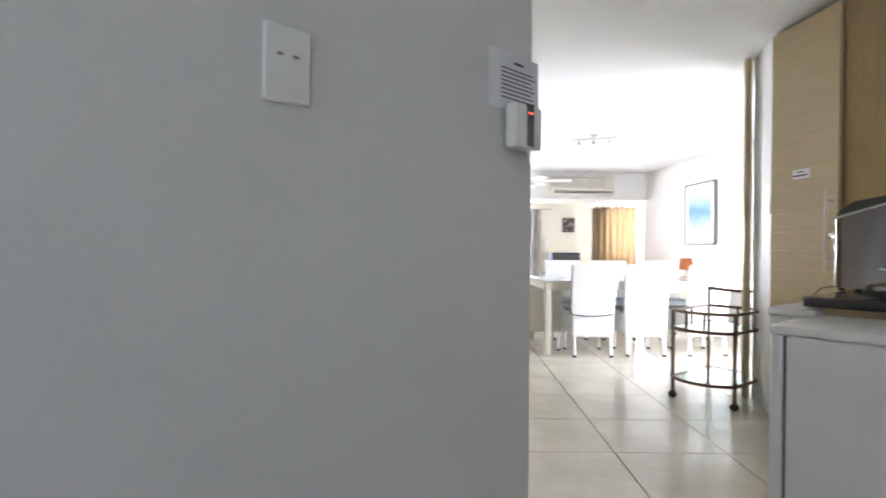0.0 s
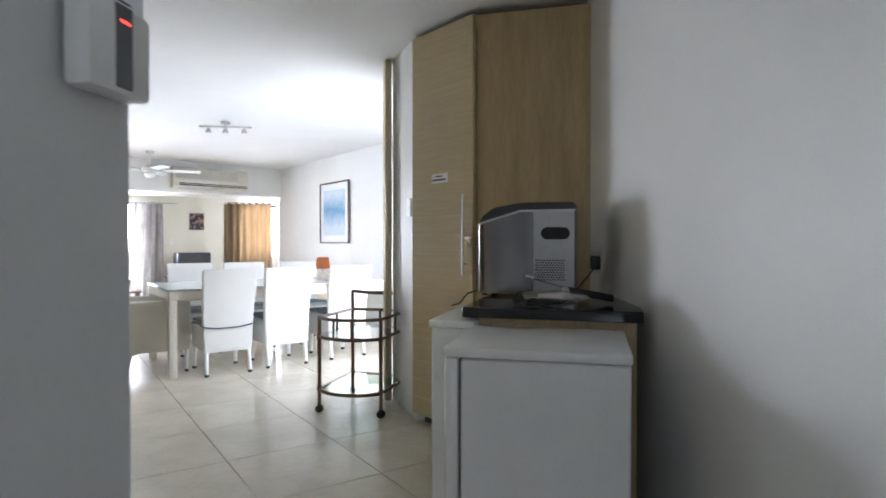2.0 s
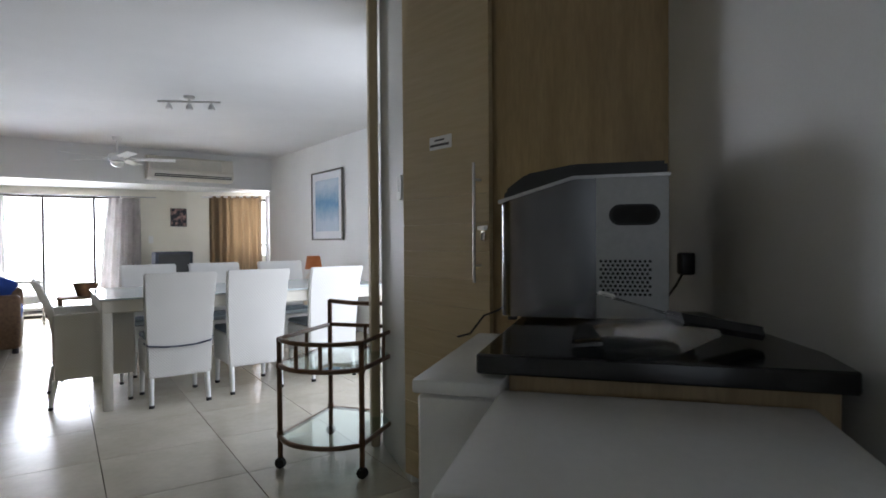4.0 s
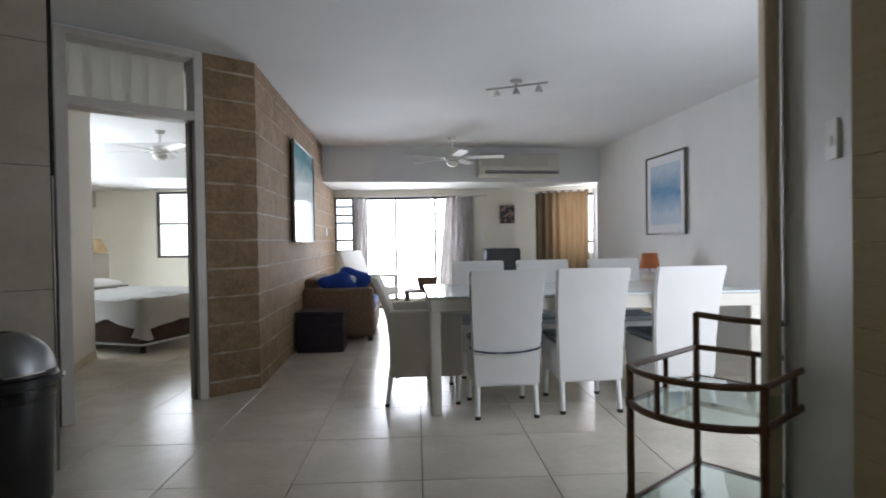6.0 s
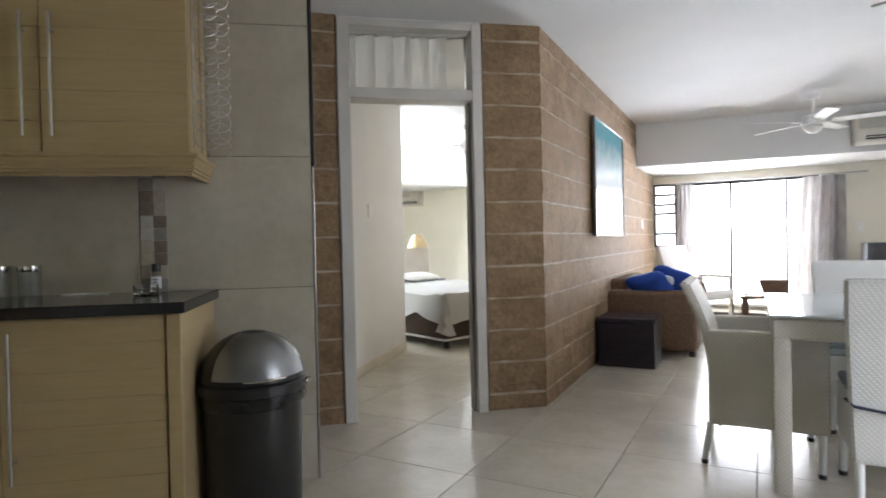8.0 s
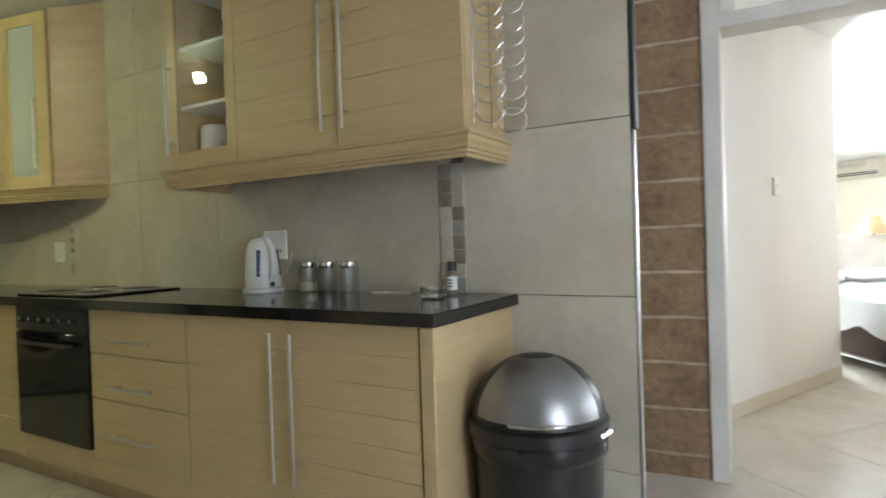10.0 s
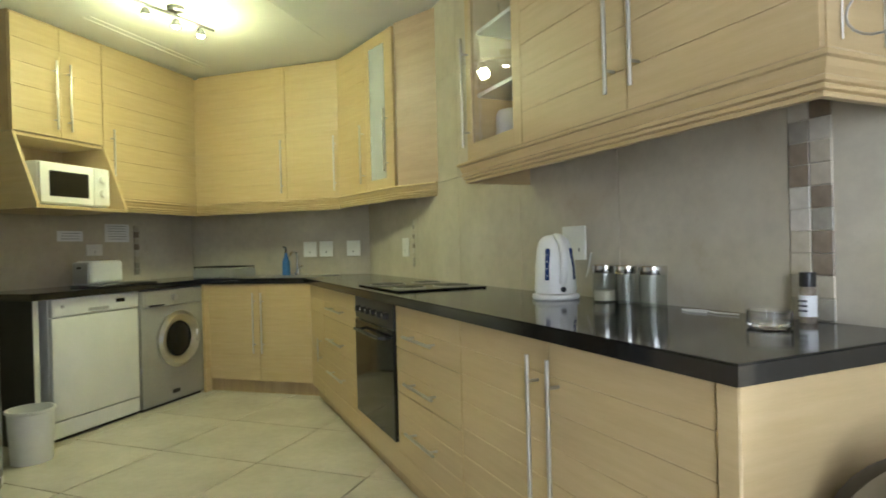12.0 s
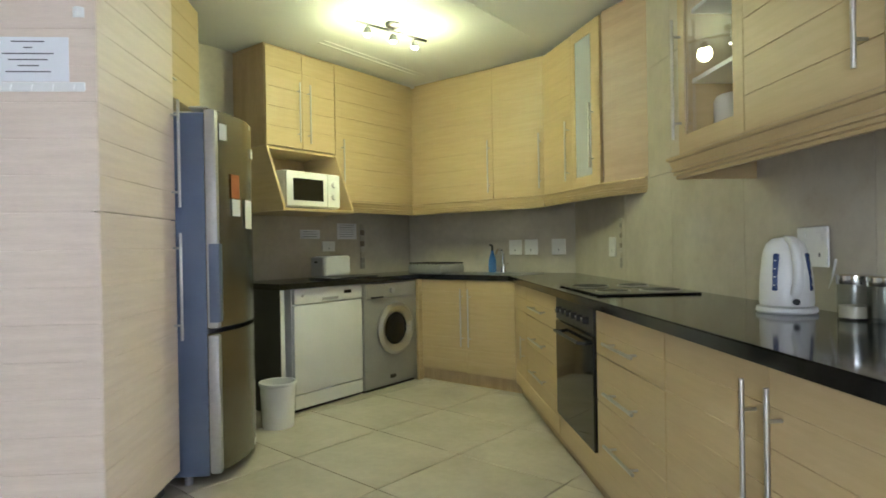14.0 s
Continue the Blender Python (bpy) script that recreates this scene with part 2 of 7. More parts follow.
def weave_material(name, a, b):
    """Woven strands: two crossing bands give the relief."""
    m, t, p = nodes_of(name)
    co = t.nodes.new("ShaderNodeTexCoord")
    sep, both, flat = t.nodes.new("ShaderNodeSeparateXYZ"), t.nodes.new("ShaderNodeMath"), t.nodes.new("ShaderNodeCombineXYZ")
    t.links.new(co.outputs["Object"], sep.inputs[0])
    t.links.new(sep.outputs["X"], both.inputs[0])
    t.links.new(sep.outputs["Y"], both.inputs[1])
    t.links.new(both.outputs[0], flat.inputs["X"])
    t.links.new(sep.outputs["Z"], flat.inputs["Z"])
    waves = []
    for axis, sc in (("X", 22.0), ("Z", 22.0)):
        w = t.nodes.new("ShaderNodeTexWave")
        w.bands_direction = axis
        w.inputs["Scale"].default_value = sc
        w.inputs["Distortion"].default_value = 0.5
        w.inputs["Detail Scale"].default_value = 3.0
        mp = t.nodes.new("ShaderNodeMapping")
        mp.inputs["Rotation"].default_value = (0, radians(45), 0)
        t.links.new(flat.outputs[0], mp.inputs["Vector"])
        t.links.new(mp.outputs[0], w.inputs["Vector"])
        waves.append(w.outputs["Fac"])
    mul = t.nodes.new("ShaderNodeMath")
    mul.operation = "MULTIPLY"
    t.links.new(waves[0], mul.inputs[0])
    t.links.new(waves[1], mul.inputs[1])
    col = ramp(t, mul.outputs[0], a, b, 0.0, 0.5)
    blotch = ramp(t, noise_node(t, 5.0), (0.93,) * 3, (1.0,) * 3)
    t.links.new(mix(t, col, blotch, 1.0, "MULTIPLY"), p.inputs["Base Color"])
    p.inputs["Roughness"].default_value = 0.55
    bump(t, p, mul.outputs[0], 0.4, 0.003)
    return m


WICKER_CREAM = weave_material("cream_wicker_weave", (0.62, 0.585, 0.51), (0.70, 0.665, 0.59))
WICKER_WHITE = weave_material("white_wicker_weave", (0.69, 0.68, 0.655), (0.77, 0.765, 0.745))


def stripe_material(name):
    m, t, p = nodes_of(name)
    co = t.nodes.new("ShaderNodeTexCoord")
    w = t.nodes.new("ShaderNodeTexWave")
    w.bands_direction = "Y"
    w.inputs["Scale"].default_value, w.inputs["Distortion"].default_value = 7.0, 0.4
    t.links.new(co.outputs["Object"], w.inputs["Vector"])
    t.links.new(ramp(t, w.outputs["Fac"], (0.03, 0.05, 0.085), (0.40, 0.45, 0.48), 0.35, 0.75), p.inputs["Base Color"])
    p.inputs["Roughness"].default_value = 0.9
    bump(t, p, noise_node(t, 250.0), 0.3, 0.002)
    return m


STRIPE_CLOTH = stripe_material("blue_striped_cotton")


def seascape_material(name, low, mid, high, z0, z1):
    """A soft painted picture: a wash from low to high with cloudy edges."""
    m, t, p = nodes_of(name)
    co = t.nodes.new("ShaderNodeTexCoord")
    sep = t.nodes.new("ShaderNodeSeparateXYZ")
    t.links.new(co.outputs["Object"], sep.inputs[0])
    mr = t.nodes.new("ShaderNodeMapRange")
    mr.inputs["From Min"].default_value, mr.inputs["From Max"].default_value = z0, z1
    t.links.new(sep.outputs["Z"], mr.inputs["Value"])
    n = noise_node(t, 5.0, 6, 0.7)
    add = t.nodes.new("ShaderNodeMath")
    add.operation = "MULTIPLY_ADD"
    add.inputs[1].default_value, add.inputs[2].default_value = 0.5, -0.25
    t.links.new(n, add.inputs[0])
    tot = t.nodes.new("ShaderNodeMath")
    tot.operation = "ADD"
    t.links.new(add.outputs[0], tot.inputs[0])
    t.links.new(mr.outputs[0], tot.inputs[1])
    r = t.nodes.new("ShaderNodeValToRGB")
    e = r.color_ramp.elements
    e[0].position, e[0].color = 0.15, (*low, 1)
    e[1].position, e[1].color = 0.9, (*high, 1)
    k = e.new(0.55)
    k.color = (*mid, 1)
    t.links.new(tot.outputs[0], r.inputs[0])
    t.links.new(r.outputs[0], p.inputs["Base Color"])
    p.inputs["Roughness"].default_value = 0.12
    return m


SEASCAPE = seascape_material("pale_blue_watercolour", (0.55, 0.65, 0.75), (0.16, 0.33, 0.55), (0.55, 0.66, 0.76), -0.35, 0.35)
# Teal print; the white lower end of the wash is painted window glare.
SEA_PRINT_GLARE = seascape_material("sea_print_with_glare", (0.88, 0.91, 0.93), (0.72, 0.85, 0.90), (0.08, 0.30, 0.36), -0.5, 0.5)
ABSTRACT = surface("dark_abstract_print", (0.02, 0.02, 0.03), (0.42, 0.25, 0.22), 16, 0.5, fine=40, lo=0.45, hi=0.65)


# ---- mesh helpers ----
def box(bm, x0, x1, y0, y1, z0, z1, bev=0.0, seg=1):
    g = bmesh.ops.create_cube(bm, size=1.0)
    m = Matrix.Translation(((x0 + x1) / 2, (y0 + y1) / 2, (z0 + z1) / 2)) @ Matrix.Diagonal((abs(x1 - x0), abs(y1 - y0), abs(z1 - z0), 1))
    bmesh.ops.transform(bm, matrix=m, verts=g["verts"])
    if bev:
        es = list({e for v in g["verts"] for e in v.link_edges})
        bmesh.ops.bevel(bm, geom=es, offset=bev, segments=seg, affect="EDGES", profile=0.5)
    return bm


def cyl(bm, p, q, r, n=12, r2=None):
    p, q = Vector(p), Vector(q)
    d = q - p
    m = Matrix.Translation((p + q) / 2) @ d.to_track_quat("Z", "Y").to_matrix().to_4x4()
    bmesh.ops.create_cone(bm, cap_ends=True, segments=n, radius1=r, radius2=r if r2 is None else r2, depth=d.length, matrix=m)
    return bm


def ball(bm, c, r, scale=(1, 1, 1), n=16):
    bmesh.ops.create_uvsphere(bm, u_segments=n, v_segments=n // 2 + 2, radius=r, matrix=Matrix.Translation(c) @ Matrix.Diagonal((*scale, 1)))
    return bm


def lathe(bm, profile, c=(0, 0, 0), n=24, cap=True):
    rings = []
    for r, z in profile:
        rings.append([bm.verts.new((c[0] + r * math.cos(2 * math.pi * k / n), c[1] + r * math.sin(2 * math.pi * k / n), c[2] + z)) for k in range(n)])
    for a, b in zip(rings, rings[1:]):
        for k in range(n):
            bm.faces.new((a[k], a[(k + 1) % n], b[(k + 1) % n], b[k]))
    if cap:
        bm.faces.new(list(reversed(rings[0])))
        bm.faces.new(rings[-1])
    return bm


def prism(bm, poly, z0, z1):
    lo = [bm.verts.new((x, y, z0)) for x, y in poly]
    hi = [bm.verts.new((x, y, z1)) for x, y in poly]
    n = len(poly)
    bm.faces.new(list(reversed(lo)))
    bm.faces.new(hi)
    for k in range(n):
        bm.faces.new((lo[k], lo[(k + 1) % n], hi[(k + 1) % n], hi[k]))
    bmesh.ops.recalc_face_normals(bm, faces=bm.faces[:])
    return bm


def tube(bm, pts, r, n=8, closed=False):
    pts = [Vector(p) for p in pts]
    rings, last = [], None
    for k, p in enumerate(pts):
        a = pts[k - 1] if k or closed else p
        b = pts[(k + 1) % len(pts)] if k < len(pts) - 1 or closed else p
        way = (b - a).normalized()
        q = way.to_track_quat("Z", "Y") if last is None else last[0].rotation_difference(way) @ last[1]
        last = (way, q)
        rings.append([bm.verts.new(p + q @ Vector((r * math.cos(2 * math.pi * j / n), r * math.sin(2 * math.pi * j / n), 0))) for j in range(n)])
    pairs = list(zip(rings, rings[1:])) + ([(rings[-1], rings[0])] if closed else [])
    for a, b in pairs:
        for j in range(n):
            bm.faces.new((a[j], a[(j + 1) % n], b[(j + 1) % n], b[j]))
    if not closed:
        bm.faces.new(list(reversed(rings[0])))
        bm.faces.new(rings[-1])
    return bm


def mesh_of(name, bm, material, smooth=True):
    me = bpy.data.meshes.new(name)
    bm.to_mesh(me)
    bm.free()
    me.materials.append(material)
    if smooth:
        me.set_sharp_from_angle(angle=radians(38))
        for p in me.polygons:
            p.use_smooth = True
    return me


def part(name, bm, material, parent, label="", kind=""):
    ob = new(name, mesh_of(name, bm, material))
    ob.parent = parent
    return tagged(ob, label, kind=kind)


def thing(name, m, label, category, group="", kind=""):
    ob = new(name)
    ob.empty_display_size = 0.1
    ob.matrix_basis = m
    return tagged(ob, label, category, group, kind)


def solo(name, bm, material, m, label, category, group="", kind=""):
    ob = new(name, mesh_of(name, bm, material))
    ob.matrix_basis = m
    return tagged(ob, label, category, group, kind)


def B(*a, **k):
    return box(bmesh.new(), *a, **k)


def facing(p, q):
    """A pose at p whose x axis points to q, in plan."""
    return pose(p[0], p[1], 0, 0, 0, math.degrees(math.atan2(q[1] - p[1], q[0] - p[0])))


def structure(name, bm, material, m=None, label="", category=""):
    return solo(name, bm, material, m or Matrix(), label, category, kind="structure")


def wall(name, p, q, thick, z0, z1, material, openings=(), label="painted plaster wall"):
    """A wall whose seen face runs from p to q, with its thickness to the left of that way. Openings: (s0, s1, z0, z1)."""
    length = math.hypot(q[0] - p[0], q[1] - p[1])
    bm = bmesh.new()
    s = 0.0
    for a, b, lo, hi in sorted(openings):
        if a > s:
            box(bm, s, a, 0, thick, z0, z1)
        if lo > z0:
            box(bm, a, b, 0, thick, z0, lo)
        if hi < z1:
            box(bm, a, b, 0, thick, hi, z1)
        s = b
    if s < length:
        box(bm, s, length, 0, thick, z0, z1)
    return structure(name, bm, material, facing(p, q), label, "wall")


CEIL, KITCHEN_CEIL = 2.49, 2.585

# ---- plan ----
TILE_END = (-1.62, 4.19)
TB = radians(228.5)
TDIR = (math.sin(TB), math.cos(TB))
TPOSE = pose(TILE_END[0], TILE_END[1], 0, 0, 0, math.degrees(math.atan2(TDIR[1], TDIR[0])))


def on_tile_wall(s, perp=0.0):
    return (TILE_END[0] + TDIR[0] * s - TDIR[1] * perp, TILE_END[1] + TDIR[1] * s + TDIR[0] * perp)


BRICK_CORNER = (-1.12, 5.79)
BRICK_FAR = (-1.50, 11.05)
LEFT_END = (-0.343, 0.3685)
LEFT_BACK = (-2.58, -2.30)
RIGHT_NEAR = (1.95, 1.86)
RIGHT_BACK = (-0.95, -2.30)
SINK_X, SOUTH_Y = -4.90, -0.52
R0, R1 = (3.22, 5.00), (2.71, 10.40)

# ---- structure ----
bm = bmesh.new()
box(bm, -7.0, 5.0, -4.0, 12.5, -0.20, -0.012)
floor = structure("floor", bm, GROUT, None, "cream porcelain tiled floor with dark joints", "floor")
bm = bmesh.new()
prism(bm, [(-3.0, -3.0), (3.45, -3.0), (3.45, 10.6), (-1.6, 9.75), (-1.6, 6.2), (-2.6, 4.75), (-1.75, 4.1), (-1.2, 3.0), (-0.6, 0.6)], CEIL, CEIL + 0.15)
structure("ceiling", bm, CEILING, None, "off-white painted ceiling", "ceiling")
bm = bmesh.new()
prism(bm, [(-5.3, -0.9), (-2.4, -2.4), (-0.6, 0.6), (-1.2, 3.0), (-1.75, 4.1), (-5.3, 1.9)], KITCHEN_CEIL, KITCHEN_CEIL + 0.15)
for y0 in (0.10, 0.155):
    box(bm, -4.35, -3.25, y0, y0 + 0.022, KITCHEN_CEIL - 0.005, KITCHEN_CEIL + 0.01, bev=0.002)
box(bm, -4.2, -1.9, 1.30, 1.315, KITCHEN_CEIL - 0.003, KITCHEN_CEIL + 0.01)
structure("ceiling_kitchen", bm, CEILING, None, "off-white painted kitchen ceiling", "ceiling")
bm = bmesh.new()
prism(bm, [(-6.5, 4.2), (-2.5, 4.6), (-1.45, 5.6), (-1.35, 6.0), (-1.45, 9.35), (-6.5, 9.35)], CEIL, CEIL + 0.15)
structure("ceiling_bedroom", bm, CEILING, None, "off-white painted bedroom ceiling", "ceiling")

# beam with the lower ceiling behind it
bm = bmesh.new()
prism(bm, [(-1.47, 9.62), (2.70, 10.28), (4.2, 10.52), (4.2, 11.6), (-1.47, 11.3)], 1.975, 2.60)
structure("beam", bm, WHITE_WALL, None, "white plastered ceiling beam over the window bay", "beam")
bm = bmesh.new()
prism(bm, [(-6.5, 9.0), (-1.60, 9.3), (-1.60, 11.3), (-6.5, 11.3)], 2.02, 2.60)
structure("beam_bedroom", bm, WHITE_WALL, None, "white plastered ceiling beam in the bedroom", "beam")

# passage
bm = bmesh.new()
prism(bm, [LEFT_END, (LEFT_END[0] - 0.30, LEFT_END[1] + 0.34), (-0.985, 0.625), (-1.02, 0.62), (-2.75, -0.9), (-2.95, -0.75), (-3.3, -2.3), LEFT_BACK], 0, 2.62)
structure("wall_passage_left", bm, GREY_WALL, None, "grey-white painted passage wall ending in a corner", "wall")
wall("wall_passage_right", RIGHT_BACK, (RIGHT_NEAR[0] + 0.6, RIGHT_NEAR[1] + 0.86), -0.15, 0, 2.6, GREY_WALL, label="grey-white painted passage wall")
# The opening is unseen, added to go with the passage fill lamp.
wall("wall_passage_back", LEFT_BACK, RIGHT_BACK, -0.15, 0, 2.6, GREY_WALL, [(0.35, 1.30, 0.95, 1.98)], "passage end wall with an unseen opening added for fill light")

# stub wall and column beside the tall cupboard
bm = bmesh.new()
prism(bm, [(1.45, 2.90), (1.56, 3.44), (1.62, 3.58), (1.75, 3.62), (2.6, 2.9), (2.3, 2.5)], 0, 2.6)
# The greyer passage paint also carries the shade on this return.
structure("wall_stub", bm, GREY_WALL, None, "white painted wall return beside the cupboard", "wall")
bm = B(0, 0.14, 0, 0.05, 0, 2.485, bev=0.012, seg=2)
structure("trim_column", bm, TAN_PAINT, facing((1.525, 3.40), (1.575, 3.54)), "tan painted timber corner post", "trim")

# living room shell
wall("wall_window_diagonal", (1.62, 3.58), (3.20, 5.24), -0.12, 0, 2.6, WHITE_WALL, [(0.15, 1.85, 0.0, 2.08)], "white diagonal wall with a glazed balcony door")
wall("wall_right", (3.205, 5.16), R1, -0.15, 0, 2.6, WHITE_WALL, label="white painted dining room wall")
wall("wall_end", (-1.6, 11.08), (1.95, 11.08), 0.16, 0, 2.2, CREAM_WALL, [(0.10, 0.42, 0.95, 1.86), (0.50, 2.16, 0.0, 1.86)], "cream painted end wall with glazed door")
wall("wall_bay", (1.95, 11.08), (3.35, 10.55), 0.15, 0, 2.2, CREAM_WALL, [(0.15, 1.2, 0.55, 1.86)], "cream bay wall with a window")
wall("wall_bay_side", (2.72, 10.42), (3.6, 10.45), -0.12, 0, 2.6, WHITE_WALL, label="white return wall at the bay")
structure("wall_bay_close", B(3.3, 3.45, 10.2, 11.0, 0, 2.6), WHITE_WALL, None, "plain wall behind the bay", "wall")

# bedroom shell
wall("wall_bedroom_inner", (-2.42, 4.70), (-3.16, 7.10), 0.30, 0, 2.6, WHITE_WALL, label="white painted wall inside the bedroom")
wall("wall_bedroom_end", (-6.5, 10.95), (-1.5, 10.95), 0.15, 0, 2.6, CREAM_WALL, [(2.08, 3.0, 0.90, 1.99)], "cream bedroom wall with a louvred window")
# The opening here is unseen, added alongside the bedroom side fill.
wall("wall_bedroom_side", (-6.4, 4.2), (-6.4, 11.0), 0.15, 0, 2.6, CREAM_WALL, [(3.4, 5.4, 0.7, 1.9)], "plain cream bedroom wall")
wall("wall_bedroom_near", (-2.45, 4.62), (-6.4, 4.62), 0.12, 0, 2.6, CREAM_WALL, label="plain cream bedroom wall")

# kitchen shell
wall("wall_tile", TILE_END, on_tile_wall(4.75), -0.05, 0, 2.62, GROUT, label="kitchen wall behind stone-look tiles")
wall("wall_sink", on_tile_wall(4.46), (SINK_X, SOUTH_Y - 0.1), -0.15, 0, 2.62, WALL_TILE, label="stone-look tiled wall behind the sink")
wall("wall_kitchen_south", (SINK_X - 0.1, SOUTH_Y), (-2.3, SOUTH_Y), -0.15, 0, 2.62, WALL_TILE, label="stone-look tiled kitchen wall")
wall("wall_return", (-2.75, 4.15), (-2.56, 3.52), 0.12, 0, 2.6, WHITE_WALL, label="plain wall return behind the tiled wall")
wall("balcony_parapet", (-3.0, 12.4), (4.5, 12.4), 0.12, -0.2, 0.85, CREAM_WALL, label="cream balcony parapet")

# hazy bright distance beyond the balcony
backdrop_glow = glow_material("bright_haze", (0.95, 0.98, 1.0), 3.2)
structure("backdrop", B(-90, 90, 70, 70.2, -30, 55), backdrop_glow, None, "bright hazy sky in the distance", "backdrop")

# ---- bedroom door frame ----
DOOR_L, DOOR_R = (-2.068, 4.897), (-1.405, 5.51)
DPOSE = facing(DOOR_L, DOOR_R)
DW = math.hypot(DOOR_R[0] - DOOR_L[0], DOOR_R[1] - DOOR_L[1])
door = thing("door_1", DPOSE, "grey-white painted door frame with a fanlight above", "door frame", kind="structure")
part("jamb", B(0, 0.075, -0.03, 0.13, 0, 2.47, bev=0.006), FRAME_PAINT, door)
part("jamb", B(DW - 0.065, DW, -0.03, 0.13, 0, 2.47, bev=0.006), FRAME_PAINT, door)
part("head", B(0.065, DW - 0.065, -0.03, 0.13, 2.425, 2.47, bev=0.005), FRAME_PAINT, door)
part("transom", B(0.065, DW - 0.065, -0.03, 0.13, 1.985, 2.05, bev=0.005), FRAME_PAINT, door)
part("lining", B(DW - 0.085, DW - 0.066, 0.02, 0.10, 0, 1.984, bev=0.003), surface("door_stop_grey", (0.25, 0.24, 0.22), (0.32, 0.31, 0.29), 4, 0.5), door, "grey door rebate strip")
fan_light = part("fanlight", B(0.066, DW - 0.066, 0.055, 0.061, 2.051, 2.424), GLASS, door, "clear fanlight pane")
fan_light.visible_shadow = False
blind = thing("vertical_blind", DPOSE, "white vertical blind slats hanging behind the fanlight", "blind")
part("headrail", B(0.07, DW - 0.07, 0.19, 0.23, 2.466, 2.486, bev=0.004), WHITE_PLASTIC, blind)
for k in range(7):
    sl = part("slat", B(-0.082, 0.082, -0.0015, 0.0015, 2.085, 2.448), BLIND, blind, "hanging fabric slat")
    sl.matrix_basis = pose(0.06 + k * 0.118, 0.21, 0, 0, 0, -32 + 3 * (k % 2))
    part("hanger", B(-0.006, 0.006, -0.003, 0.003, 2.449, 2.468), SILVER, sl, "small grey hanger")
    part("weight", B(-0.080, 0.080, -0.0035, 0.0035, 2.080, 2.090), GREY_ENAMEL, sl, "grey bottom weight")

# brick walls: mortar core with separate blocks
COURSE = 0.2075
BL = 0.42


JOINT = 0.013


def brick_mesh(name, length, seed=0):
    """A rough clay block: a gridded face with uneven edges and shallow relief."""
    rng = random.Random(seed * 31 + int(length * 1000))
    bm = bmesh.new()
    nx, nz = max(2, round(length / 0.085)), 3
    high = COURSE - JOINT
    face = []
    for j in range(nz + 1):
        row = []
        for i in range(nx + 1):
            edge_z, edge_x = j in (0, nz), i in (0, nx)
            x = 0.0006 + (length - 0.0012) * i / nx + (0 if edge_x else rng.uniform(-0.006, 0.006))
            z = high * j / nz + (rng.uniform(-0.0045, 0.0045) if edge_z else rng.uniform(-0.008, 0.008))
            y = -0.009 + (0.0 if edge_x else rng.uniform(-0.0035, 0.0035)) + (0.004 if edge_z else 0.0)
            row.append(bm.verts.new((x, y, z)))
        face.append(row)
    for j in range(nz):
        for i in range(nx):
            bm.faces.new((face[j][i], face[j][i + 1], face[j + 1][i + 1], face[j + 1][i]))
    rim = face[0] + [r[-1] for r in face[1:]] + list(reversed(face[-1][:-1])) + [r[0] for r in reversed(face[1:-1])]
    back = [bm.verts.new((v.co.x, 0.03, v.co.z)) for v in rim]
    for k in range(len(rim)):
        n = (k + 1) % len(rim)
        bm.faces.new((rim[n], rim[k], back[k], back[n]))
    return mesh_of(name, bm, BRICK, smooth=False)


def brick_wall(name, p, q, thick, label):
    length = math.hypot(q[0] - p[0], q[1] - p[1])
    m = facing(p, q)
    core = structure(name, B(0, length, -0.002, thick, 0, 2.49), MORTAR, m, label, "wall")
    return core, length, (length if length < 1.2 else BL)


brick_parents = []
for name, p, q, thick, label in (
        ("wall_brick_long", BRICK_CORNER, BRICK_FAR, 0.14, "brown clay block wall with pale raked joints"),
        ("wall_brick_short", (-1.40, 5.53), BRICK_CORNER, 0.14, "brown clay block wall beside the door"),
        ("wall_brick_pier", (-2.76, 4.155), (-2.071, 4.893), 0.14, "narrow brown clay block pier beside the door")):
    brick_parents.append(brick_wall(name, p, q, thick, label))
structure("lintel", B(0, DW, 0.0, 0.13, 2.471, 2.60), WHITE_WALL, DPOSE, "plaster strip over the door", "wall")


